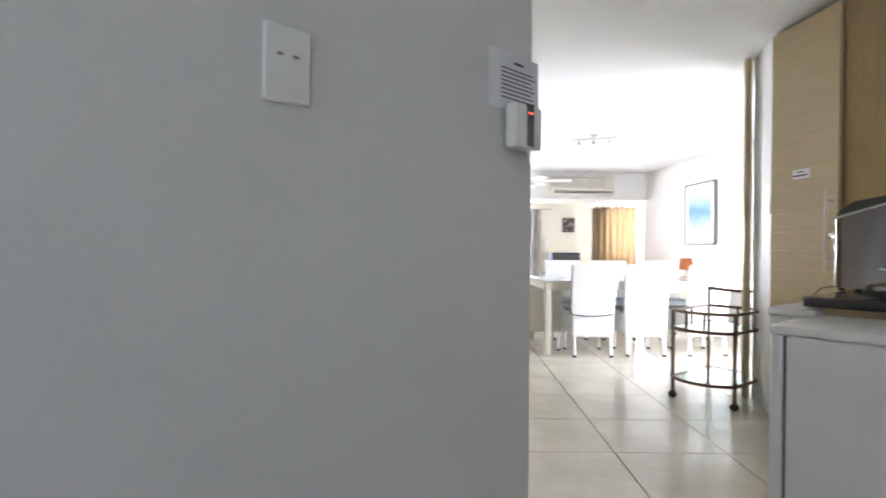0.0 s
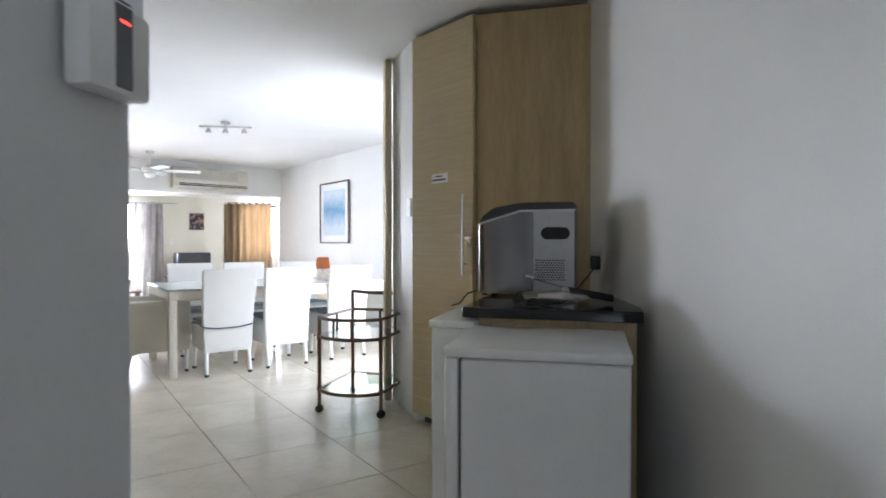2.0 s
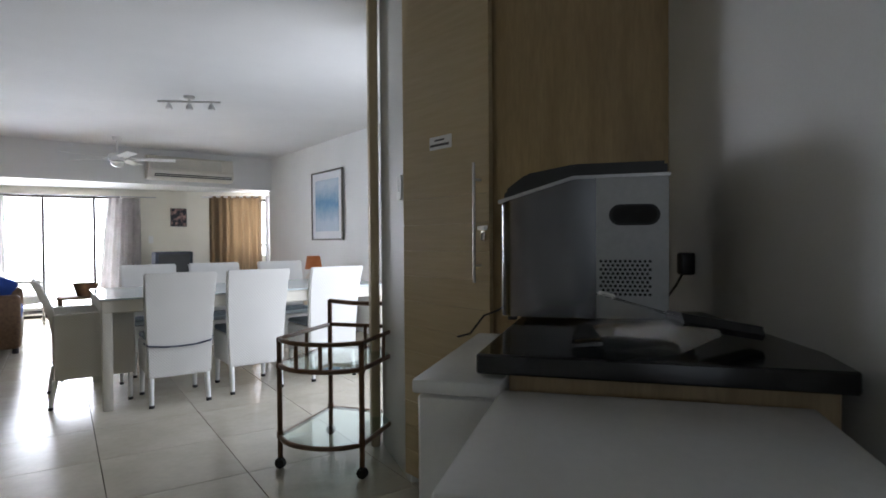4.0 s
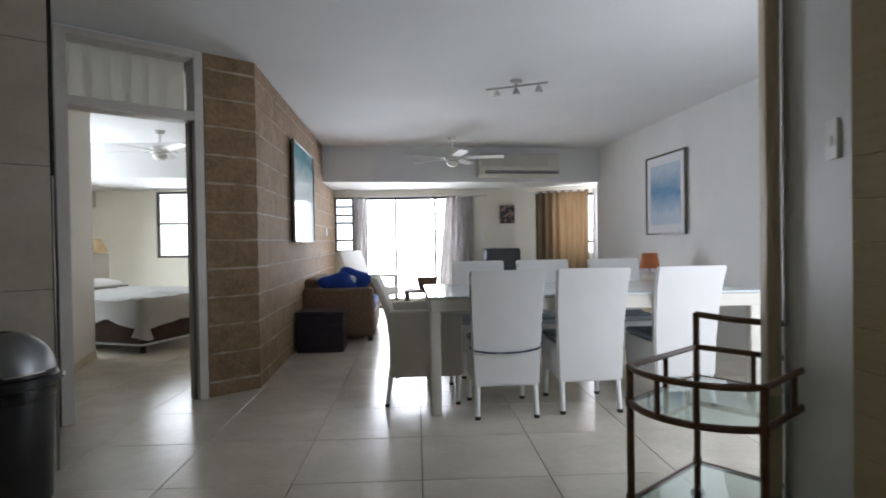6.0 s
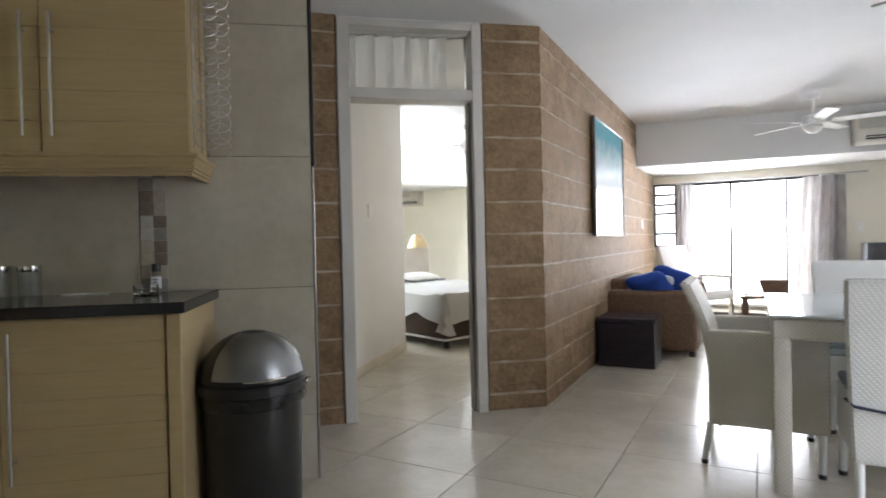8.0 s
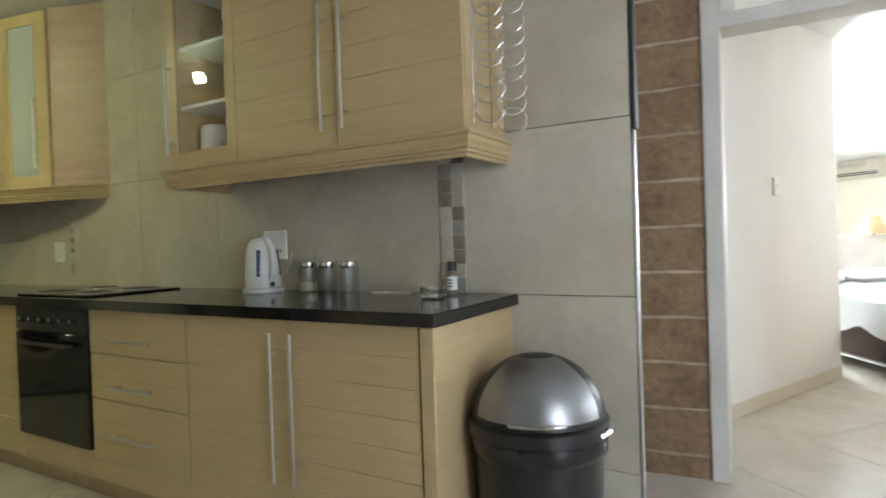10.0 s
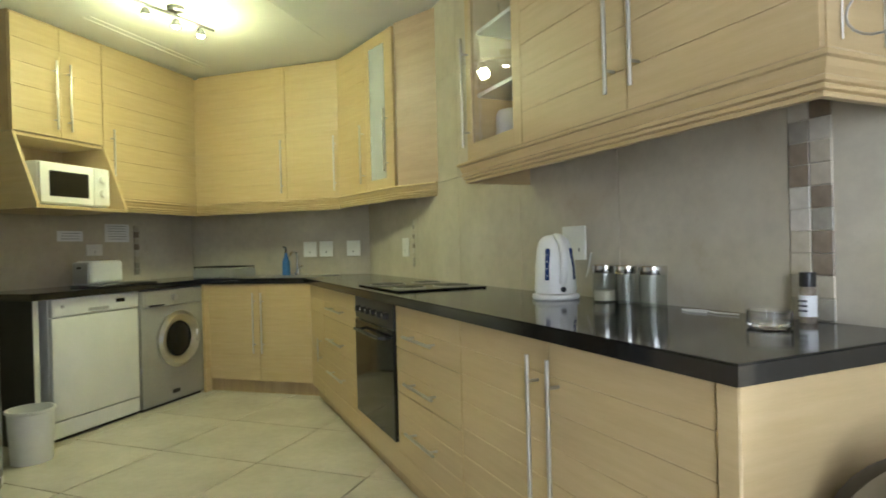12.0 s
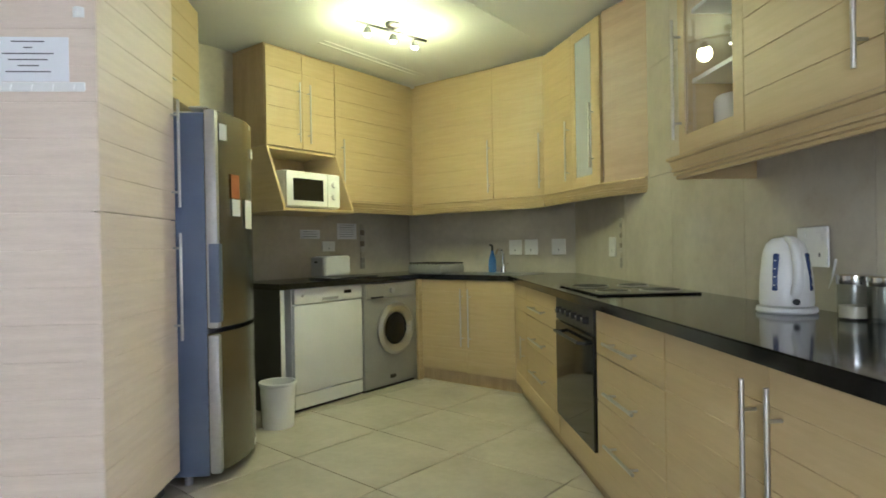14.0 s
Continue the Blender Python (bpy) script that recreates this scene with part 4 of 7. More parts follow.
def front(u, kind, s0, s1, z0, z1, pitch=0.098, glassy=False):
    bm = slat_panel(s1 - s0 - 2 * G, z0 + G, z1 - G, pitch, 0, 0.018)
    bmesh.ops.rotate(bm, verts=bm.verts[:], cent=(0, 0, 0), matrix=Matrix.Rotation(math.pi, 3, "Z"))
    bmesh.ops.translate(bm, verts=bm.verts[:], vec=(s1 - G, 0.574, 0))
    return part(kind, bm, OAK, u)


u1 = run_unit("base_cabinet", 0.497, 1.572, "oak laminate base cabinet with two doors")
d = front(u1, "door", 0.50, 1.035, 0.10, 0.86)
bar_handle(d, (0.99, 0.575, 0.30), (0.99, 0.575, 0.815), (0, 0.035, 0))
d = front(u1, "door", 1.035, 1.57, 0.10, 0.86)
bar_handle(d, (1.085, 0.575, 0.30), (1.085, 0.575, 0.815), (0, 0.035, 0))
part("end_panel", B(0.444, 0.494, 0.02, 0.585, 0.0, 0.860, bev=0.004), OAK, u1)


def drawer_unit(s0, s1, ha, hb):
    u = run_unit("drawer_cabinet", s0, s1, "oak laminate drawer cabinet with three drawers")
    for z0, z1, hz in ((0.10, 0.465, 0.325), (0.465, 0.665, 0.535), (0.665, 0.86, 0.735)):
        d = front(u, "drawer", s0, s1, z0, z1)
        bar_handle(d, (ha, 0.575, hz), (hb, 0.575, hz), (0, 0.036, 0), 0.0065)


drawer_unit(1.574, 2.243, 1.76, 2.06)
drawer_unit(2.882, 3.72, 3.13, 3.50)
u2 = run_unit("corner_base_cabinet", 3.722, 4.17, "oak laminate corner base cabinet with a narrow door")
d = front(u2, "door", 3.722, 4.15, 0.10, 0.86)
bar_handle(d, (3.80, 0.575, 0.34), (3.80, 0.575, 0.50), (0, 0.03, 0), 0.005)

ov = thing("oven", TPOSE, "black built-in oven with control knobs", "oven")
part("body", B(2.246, 2.879, 0.05, 0.56, 0.225, 0.859), BLACK_PLASTIC, ov)
part("control_panel", B(2.248, 2.877, 0.56, 0.585, 0.74, 0.859, bev=0.004), BLACK_PLASTIC, ov)
part("door", B(2.248, 2.877, 0.56, 0.588, 0.228, 0.735, bev=0.005), BLACK_GLASS, ov, "black glass oven door")
part("handle", tube(bmesh.new(), [(2.36, 0.588, 0.685), (2.36, 0.622, 0.69), (2.77, 0.622, 0.69), (2.77, 0.588, 0.685)], 0.008, 8), BLACK_PLASTIC, ov)
for k in range(6):
    x = 2.33 + k * 0.09
    kn = part("knob", cyl(bmesh.new(), (x, 0.585, 0.795), (x, 0.612, 0.795), 0.019, 16, 0.016), BLACK_PLASTIC, ov)
    part("mark", B(x - 0.0015, x + 0.0015, 0.6125, 0.6135, 0.797, 0.81), WHITE_PLASTIC, kn)
part("kick_panel", B(2.246, 2.879, 0.50, 0.572, 0.10, 0.223), OAK, ov, "oak filler panel")
part("plinth", B(2.246, 2.879, 0.46, 0.52, 0.0, 0.099), OAK_SIDE, ov)

# worktop over all runs
wt = thing("worktop", Matrix(), "polished black granite worktop with rounded front edge", "worktop")
for poly in ([on_tile_wall(0.424, 0.002), on_tile_wall(0.424, 0.611), on_tile_wall(4.215, 0.611), on_tile_wall(4.46, 0.002)],
             [on_tile_wall(4.216, 0.611), (-4.355, 0.05), (-2.93, 0.05), (-2.93, SOUTH_Y + 0.002), (SINK_X + 0.002, SOUTH_Y + 0.002), on_tile_wall(4.461, 0.002)]):
    bm = prism(bmesh.new(), poly, 0.862, 0.903)
    es = [e for e in bm.edges if abs(e.verts[0].co.z - e.verts[1].co.z) < 1e-5]
    bmesh.ops.bevel(bm, geom=es, offset=0.004, segments=2, affect="EDGES")
    part("slab", bm, GRANITE, wt)

# hob
hob = thing("hob", TPOSE, "black electric hob with four round hot plates in the worktop", "hob")
part("plate", B(2.30, 2.96, 0.07, 0.54, 0.9035, 0.912, bev=0.003), BLACK_GLASS, hob)
for x in (2.46, 2.80):
    for y in (0.19, 0.42):
        r = 0.088 if (x > 2.6) == (y > 0.3) else 0.072
        b = part("hot_plate", lathe(bmesh.new(), [(0.0, 0.0), (r, 0.0), (r, 0.006), (r - 0.006, 0.008), (r * 0.35, 0.008), (r * 0.3, 0.0055), (0.0, 0.0055)], (x, y, 0.912), 28, cap=False), BLACK_PLASTIC, hob, "round black cast hot plate")
        part("trim_ring", tube(bmesh.new(), [(x + (r + 0.005) * math.cos(a), y + (r + 0.005) * math.sin(a), 0.914) for a in [2 * math.pi * j / 28 for j in range(28)]], 0.0035, 6, closed=True), STEEL, b, "bright steel ring")

# right upper unit
uu = thing("wall_cabinet", TPOSE, "oak laminate wall cabinet with a glass door and moulded pelmet", "wall cabinet", "kitchen wall units")
UT = KITCHEN_CEIL - 0.03
for a in ((0.46, 0.478, 0.01, 0.30, 1.47, UT), (1.522, 1.54, 0.01, 0.30, 1.47, UT), (1.962, 1.98, 0.01, 0.30, 1.47, UT),
          (0.479, 1.961, 0.01, 0.30, 1.47, 1.488), (0.479, 1.521, 0.01, 0.022, 1.489, UT), (0.479, 1.521, 0.285, 0.30, 1.489, UT)):
    part("panel", B(*a), OAK, uu)
part("back", B(1.541, 1.961, 0.01, 0.022, 1.489, UT), WHITE_PLASTIC, uu, "white inner back")
for z in (1.75, 2.02, 2.29):
    part("shelf", B(1.541, 1.961, 0.023, 0.27, z, z + 0.016), WHITE_PLASTIC, uu, "white inner shelf")


def upper_front(u, s0, s1, z0, z1, y=0.302):
    bm = slat_panel(s1 - s0 - 2 * G, z0 + G, z1 - G, 0.125, 0, 0.018)
    bmesh.ops.rotate(bm, verts=bm.verts[:], cent=(0, 0, 0), matrix=Matrix.Rotation(math.pi, 3, "Z"))
    bmesh.ops.translate(bm, verts=bm.verts[:], vec=(s1 - G, y + 0.018, 0))
    return part("door", bm, OAK, u)


d = upper_front(uu, 0.46, 0.995, 1.47, UT)
bar_handle(d, (0.945, 0.321, 1.53), (0.945, 0.321, 2.0), (0, 0.034, 0))
d = upper_front(uu, 0.995, 1.54, 1.47, UT)
bar_handle(d, (1.045, 0.321, 1.53), (1.045, 0.321, 2.0), (0, 0.034, 0))
gd = part("glass_door", box(box(box(box(bmesh.new(), 1.542, 1.60, 0.302, 0.320, 1.472, UT), 1.93, 1.978, 0.302, 0.320, 1.472, UT), 1.601, 1.929, 0.302, 0.320, 1.472, 1.545), 1.601, 1.929, 0.302, 0.320, UT - 0.07, UT), OAK, uu, "oak framed glass door")
gp = part("pane", B(1.60, 1.93, 0.308, 0.312, 1.545, UT - 0.07), GLASS, gd, "clear glass pane")
gp.visible_shadow = False
bar_handle(gd, (1.955, 0.321, 1.53), (1.955, 0.321, 1.99), (0, 0.034, 0))


def pelmet(parent, path, z_top):
    """A moulded oak strip swept along a path under a wall unit; the room lies left of the path."""
    prof = [(0.004, 0.0), (0.028, 0.0), (0.033, -0.006), (0.031, -0.014), (0.022, -0.017), (0.019, -0.032), (0.012, -0.045), (0.017, -0.048),
            (0.016, -0.057), (0.007, -0.060), (0.011, -0.063), (0.010, -0.071), (0.001, -0.074), (0.005, -0.077), (0.003, -0.086), (-0.014, -0.086), (-0.014, 0.0)]
    bm = bmesh.new()
    pts = [Vector(p) for p in path]
    rings = []
    for k, p in enumerate(pts):
        ns = []
        for a, b in ((k - 1, k), (k, k + 1)):
            if a >= 0 and b < len(pts):
                e = (pts[b] - pts[a]).normalized()
                ns.append(Vector((-e.y, e.x)))
        n = sum(ns, Vector((0, 0))).normalized()
        n = n / max(0.3, n.dot(ns[0]))
        rings.append([bm.verts.new((p.x + n.x * o, p.y + n.y * o, z_top + z)) for o, z in prof])
    q = len(prof)
    for a, b in zip(rings, rings[1:]):
        for j in range(q):
            bm.faces.new((a[j], a[(j + 1) % q], b[(j + 1) % q], b[j]))
    bm.faces.new(rings[0])
    bm.faces.new(list(reversed(rings[-1])))
    bmesh.ops.recalc_face_normals(bm, faces=bm.faces[:])
    ob = part("pelmet", bm, OAK, parent, "moulded oak pelmet")
    for f in ob.data.polygons:
        f.use_smooth = False
    return ob


pelmet(uu, [(0.455, 0.012), (0.455, 0.325), (1.985, 0.325), (1.985, 0.012)], 1.468)

# drinking glasses on the cabinet shelves
for k, (x, y, z) in enumerate(((1.64, 0.15, 2.037), (1.72, 0.18, 2.037), (1.80, 0.14, 2.037), (1.88, 0.17, 2.037), (1.66, 0.14, 1.489), (1.74, 0.19, 1.489))):
    solo("drinking_glass", lathe(bmesh.new(), [(0.026, 0), (0.033, 0.10), (0.030, 0.10), (0.024, 0.006), (0.0, 0.006)], (0, 0, 0), 16, cap=False), GLASS, TPOSE @ pose(x, y, z), "clear drinking glass standing on the cabinet shelf", "glass", "glasses in the cabinet")
solo("storage_jar_in_cabinet", lathe(bmesh.new(), [(0.0, 0), (0.075, 0), (0.08, 0.02), (0.08, 0.17), (0.07, 0.19), (0.0, 0.19)], (0, 0, 0), 20, cap=False), WHITE_PLASTIC, TPOSE @ pose(1.86, 0.15, 1.489), "white plastic tub standing in the cabinet", "tub")

# corner upper unit with glass door
GF, GW = (-4.005, 1.87), (-3.86, 2.20)
KUR = (-4.50, 1.215)
cu2 = thing("corner_wall_cabinet", Matrix(), "oak laminate corner wall cabinet with a glazed door", "wall cabinet", "kitchen wall units")
part("side_panel", prism(bmesh.new(), [GF, GW, (GW[0] - 0.03, GW[1] - 0.02), (GF[0] - 0.025, GF[1] + 0.012)], 1.515, UT + 0.02), surface("beige_oak_side", (0.43, 0.31, 0.215), (0.50, 0.37, 0.26), 3.0, 0.45, stretch=(0.8, 0.8, 9), fine=22, relief=0.05), cu2, "plain oak side panel")
part("base", prism(bmesh.new(), [(KUR[0] - 0.02, KUR[1] + 0.01), (GF[0] - 0.03, GF[1]), (GW[0] - 0.04, GW[1] - 0.03), (-4.90, 1.27)], 1.515, 1.533), OAK, cu2)
part("back", prism(bmesh.new(), [(GW[0] - 0.06, GW[1] - 0.06), (GW[0] - 0.04, GW[1] - 0.03), (-4.86, 1.32), (-4.88, 1.28)], 1.534, UT), WHITE_PLASTIC, cu2)
CM2 = facing(KUR, GF)
L2 = math.hypot(GF[0] - KUR[0], GF[1] - KUR[1])
d = part("door", slat_panel(0.445, 1.515, UT, 0.125), OAK, cu2)
d.matrix_basis = CM2
bar_handle(d, (0.405, -0.018, 1.57), (0.405, -0.018, 1.98), (0, -0.032, 0))
gd = part("glass_door", box(box(box(box(bmesh.new(), 0.449, 0.495, -0.018, 0, 1.515, UT), L2 - 0.105, L2 - 0.002, -0.018, 0, 1.515, UT), 0.496, L2 - 0.106, -0.018, 0, 1.515, 1.58), 0.496, L2 - 0.106, -0.018, 0, UT - 0.07, UT), OAK, cu2, "oak framed glass door")
gd.matrix_basis = CM2
gp = part("pane", B(0.496, L2 - 0.106, -0.012, -0.008, 1.58, UT - 0.07), FROSTED, gd, "pale glass pane")
gp.visible_shadow = False
bar_handle(gd, (L2 - 0.085, -0.018, 1.62), (L2 - 0.085, -0.018, 2.03), (0, -0.032, 0))
for z in (1.80, 2.12):
    sh = part("shelf", prism(bmesh.new(), [(-4.30, 1.53), (GF[0] - 0.03, GF[1] - 0.02), (GW[0] - 0.09, GW[1] - 0.09), (-4.75, 1.36)], z, z + 0.016), WHITE_PLASTIC, cu2, "white inner shelf")
pelmet(cu2, [(GW[0] - 0.02, GW[1] - 0.01), (GF[0] + 0.004, GF[1] - 0.004), (KUR[0] + 0.02, KUR[1] + 0.0)], 1.513)
for x, y, z in ((-4.25, 1.72, 1.533), (-4.16, 1.80, 1.533), (-4.20, 1.75, 1.816)):
    solo("cup", lathe(bmesh.new(), [(0.028, 0), (0.036, 0.08), (0.032, 0.08), (0.02, 0.008), (0.0, 0.008)], (0, 0, 0), 16, cap=False), WHITE_PLASTIC, pose(x, y, z), "white cup standing in the glazed cabinet", "cup", "cups in the cabinet")

# sink wall units
su = thing("wall_cabinet", Matrix(), "oak laminate wall cabinet with two wide doors over the sink", "wall cabinet", "kitchen wall units")
part("body", B(SINK_X + 0.005, -4.522, -0.10, 1.205, 1.512, UT + 0.02), OAK, su)


def east_door(parent, y0, y1, z0, z1, pitch, x=-4.503, name="door"):
    bm = slat_panel(y1 - y0 - 2 * G, z0 + G, z1 - G, pitch, -0.018, 0.0)
    d = part(name, bm, OAK, parent)
    d.matrix_basis = pose(x - 0.018, y0 + G, 0, 0, 0, 90)
    return d


d = east_door(su, -0.12, 0.735, 1.512, UT, 0.125)
bar_handle(d, (0.82, -0.018, 1.565), (0.82, -0.018, 1.985), (0, -0.032, 0))
d = east_door(su, 0.735, 1.205, 1.512, UT, 0.125)
bar_handle(d, (0.43, -0.018, 1.565), (0.43, -0.018, 1.985), (0, -0.032, 0))
pelmet(su, [(-4.515, 1.19), (-4.515, -0.16)], 1.510)

# south wall units
def north_door(parent, xa, xb, z0, z1, pitch, y=-0.125, name="door"):
    """A front in the plane y that faces north, from xa down to xb (xa > xb)."""
    bm = slat_panel(xa - xb - 2 * G, z0 + G, z1 - G, pitch, -0.018, 0.0)
    d = part(name, bm, OAK, parent)
    d.matrix_basis = pose(xa - G, y - 0.018, 0, 0, 0, 180)
    return d


s1 = thing("wall_cabinet", Matrix(), "oak laminate corner wall cabinet with one door", "wall cabinet", "kitchen wall units")
part("body", B(-4.52, -3.60, SOUTH_Y + 0.005, -0.145, 1.512, UT + 0.02), OAK, s1)
part("filler", B(-4.530, -4.499, -0.150, -0.119, 1.512, UT), OAK, s1)
d = north_door(s1, -3.60, -4.50, 1.512, UT, 0.125)
bar_handle(d, (0.06, -0.018, 1.565), (0.06, -0.018, 1.985), (0, -0.032, 0))
pelmet(s1, [(-4.53, -0.14), (-3.62, -0.14)], 1.508)
s2 = thing("wall_cabinet", Matrix(), "oak laminate wall cabinet with two doors above the microwave", "wall cabinet", "kitchen wall units")
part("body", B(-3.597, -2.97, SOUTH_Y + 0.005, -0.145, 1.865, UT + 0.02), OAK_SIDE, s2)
d = north_door(s2, -2.97, -3.285, 1.865, UT, 0.125)
bar_handle(d, (0.27, -0.018, 1.91), (0.27, -0.018, 2.34), (0, -0.032, 0))
d = north_door(s2, -3.285, -3.597, 1.865, UT, 0.125)
bar_handle(d, (0.05, -0.018, 1.91), (0.05, -0.018, 2.34), (0, -0.032, 0))
s3 = thing("microwave_shelf", Matrix(), "open oak shelf with sloping sides holding the microwave", "shelf")
for x in (-2.99, -3.615):
    bm = bmesh.new()
    poly = [(SOUTH_Y + 0.01, 1.40), (0.05, 1.40), (0.05, 1.43), (-0.13, 1.86), (SOUTH_Y + 0.01, 1.86)]
    lo = [bm.verts.new((x, y, z)) for y, z in poly]
    hi = [bm.verts.new((x + 0.018, y, z)) for y, z in poly]
    bm.faces.new(lo)
    bm.faces.new(list(reversed(hi)))
    for k in range(5):
        bm.faces.new((lo[k], hi[k], hi[(k + 1) % 5], lo[(k + 1) % 5]))
    bmesh.ops.recalc_face_normals(bm, faces=bm.faces[:])
    part("side", bm, OAK, s3)
part("base", B(-3.597, -2.992, SOUTH_Y + 0.01, 0.05, 1.40, 1.42, bev=0.002), OAK, s3)
part("top", B(-3.597, -2.992, SOUTH_Y + 0.01, -0.14, 1.843, 1.86), OAK, s3)
part("back", B(-3.597, -2.992, SOUTH_Y + 0.01, SOUTH_Y + 0.02, 1.421, 1.842), OAK_SIDE, s3)

mw = thing("microwave", pose(-3.045, -0.04, 1.421), "white microwave oven with a dark window and two dials", "microwave")
part("body", B(-0.50, 0, -0.34, 0.0, 0.012, 0.27, bev=0.008, seg=2), WHITE_PLASTIC, mw)
part("door", B(-0.37, -0.004, 0.0, 0.025, 0.02, 0.262, bev=0.006, seg=2), WHITE_PLASTIC, mw)
part("window", B(-0.33, -0.06, 0.0255, 0.028, 0.06, 0.215, bev=0.001), BLACK_GLASS, mw, "black glass window")
part("panel", B(-0.496, -0.373, 0.0, 0.022, 0.02, 0.262, bev=0.005), WHITE_PLASTIC, mw)
for z in (0.10, 0.19):
    part("dial", cyl(bmesh.new(), (-0.435, 0.022, z), (-0.435, 0.045, z), 0.026, 18, 0.022), WHITE_PLASTIC, mw)
for x in (-0.45, -0.05):
    for y in (-0.3, -0.04):
        part("foot", cyl(bmesh.new(), (x, y, 0), (x, y, 0.013), 0.012, 8), BLACK_PLASTIC, mw)

# dishwasher, washing machine, sink cabinet
dw = thing("dishwasher", pose(-3.065, 0.02, 0), "white dishwasher under the worktop", "dishwasher")
part("body", B(-0.65, 0, -0.50, -0.03, 0.05, 0.855, bev=0.003), WHITE_ENAMEL, dw)
part("door", B(-0.648, -0.002, -0.03, 0.0, 0.125, 0.745, bev=0.008, seg=2), WHITE_ENAMEL, dw)
part("control_panel", B(-0.648, -0.002, -0.03, 0.004, 0.75, 0.86, bev=0.008, seg=2), WHITE_ENAMEL, dw)
part("kick_plate", B(-0.648, -0.002, -0.05, -0.006, 0.022, 0.12, bev=0.003), WHITE_ENAMEL, dw)
# Black strip stands in for the shadow beneath the kick plate.
part("plinth", B(-0.645, -0.005, -0.30, -0.03, 0.0, 0.021), BLACK_PLASTIC, dw, "black plinth that draws the shadow line under the kick plate")
part("handle_recess", B(-0.40, -0.25, 0.0045, 0.007, 0.765, 0.785, bev=0.001), GREY_ENAMEL, dw, "grey grip recess")
part("display", B(-0.53, -0.46, 0.0045, 0.0065, 0.80, 0.825), BLACK_GLASS, dw, "small dark display")
part("knob", cyl(bmesh.new(), (-0.07, 0.004, 0.81), (-0.07, 0.012, 0.81), 0.010, 14), SILVER, dw)

wm = thing("washing_machine", pose(-3.730, 0.025, 0), "silver-grey front-loading washing machine with a round door", "washing machine")
part("body", B(-0.625, 0, -0.50, 0.0, 0.02, 0.855, bev=0.010, seg=2), GREY_ENAMEL, wm)
part("control_panel", B(-0.597, -0.003, 0.0005, 0.012, 0.73, 0.85, bev=0.004), GREY_ENAMEL, wm)
part("drawer", B(-0.20, -0.02, 0.0125, 0.018, 0.75, 0.83, bev=0.003), GREY_ENAMEL, wm)
part("dial", cyl(bmesh.new(), (-0.30, 0.012, 0.79), (-0.30, 0.032, 0.79), 0.024, 18), SILVER, wm)
rim = part("door_rim", lathe(bmesh.new(), [(0.135, 0), (0.205, 0.0), (0.212, 0.025), (0.185, 0.045), (0.150, 0.035), (0.135, 0.02)], (0, 0, 0), 32, cap=False), STEEL, wm, "silver porthole rim")
rim.matrix_basis = pose(-0.34, 0.001, 0.475, -90, 0, 0)
gl = part("door_glass", lathe(bmesh.new(), [(0.0, 0.03), (0.08, 0.026), (0.13, 0.012), (0.135, 0.0)], (0, 0, 0), 32, cap=False), BLACK_GLASS, wm, "dark domed door glass")
gl.matrix_basis = pose(-0.34, 0.003, 0.475, -90, 0, 0)
part("latch", B(-0.535, -0.495, 0.02, 0.05, 0.43, 0.52, bev=0.006), SILVER, wm)
part("grip", B(-0.20, -0.06, 0.0125, 0.02, 0.735, 0.748, bev=0.002), BLACK_PLASTIC, wm, "dark drawer grip")
part("filter_flap", B(-0.35, -0.28, 0.0005, 0.006, 0.07, 0.10, bev=0.002), BLACK_PLASTIC, wm)
part("plinth", B(-0.597, -0.003, -0.45, -0.02, 0.0, 0.02), BLACK_PLASTIC, wm)

sk = thing("sink_cabinet", Matrix(), "oak laminate sink cabinet with two doors", "kitchen cabinet", "kitchen base units")
part("body", B(SINK_X + 0.01, -4.405, 0.03, 1.03, 0.10, 0.860), OAK_SIDE, sk)
part("plinth", B(SINK_X + 0.01, -4.42, 0.03, 1.03, 0.0, 0.099), OAK_SIDE, sk)
d = east_door(sk, 0.06, 0.53, 0.10, 0.86, 0.098, -4.385)
bar_handle(d, (0.43, -0.018, 0.32), (0.43, -0.018, 0.79), (0, -0.032, 0))
d = east_door(sk, 0.53, 1.02, 0.10, 0.86, 0.098, -4.385)
bar_handle(d, (0.035, -0.018, 0.32), (0.035, -0.018, 0.79), (0, -0.032, 0))
part("filler", B(-4.405, -4.34, 0.03, 0.058, 0.0, 0.860), OAK, sk)

# counter end panel
ep = thing("counter_end_panel", Matrix(), "dark counter end panel with a white edge", "panel")
part("panel", B(-2.995, -2.965, SOUTH_Y + 0.01, 0.0, 0.0, 0.861), BLACK_PLASTIC, ep)
part("edge_strip", B(-2.997, -2.963, 0.0005, 0.008, 0.0, 0.861, bev=0.002), WHITE_PLASTIC, ep, "white edge strip")

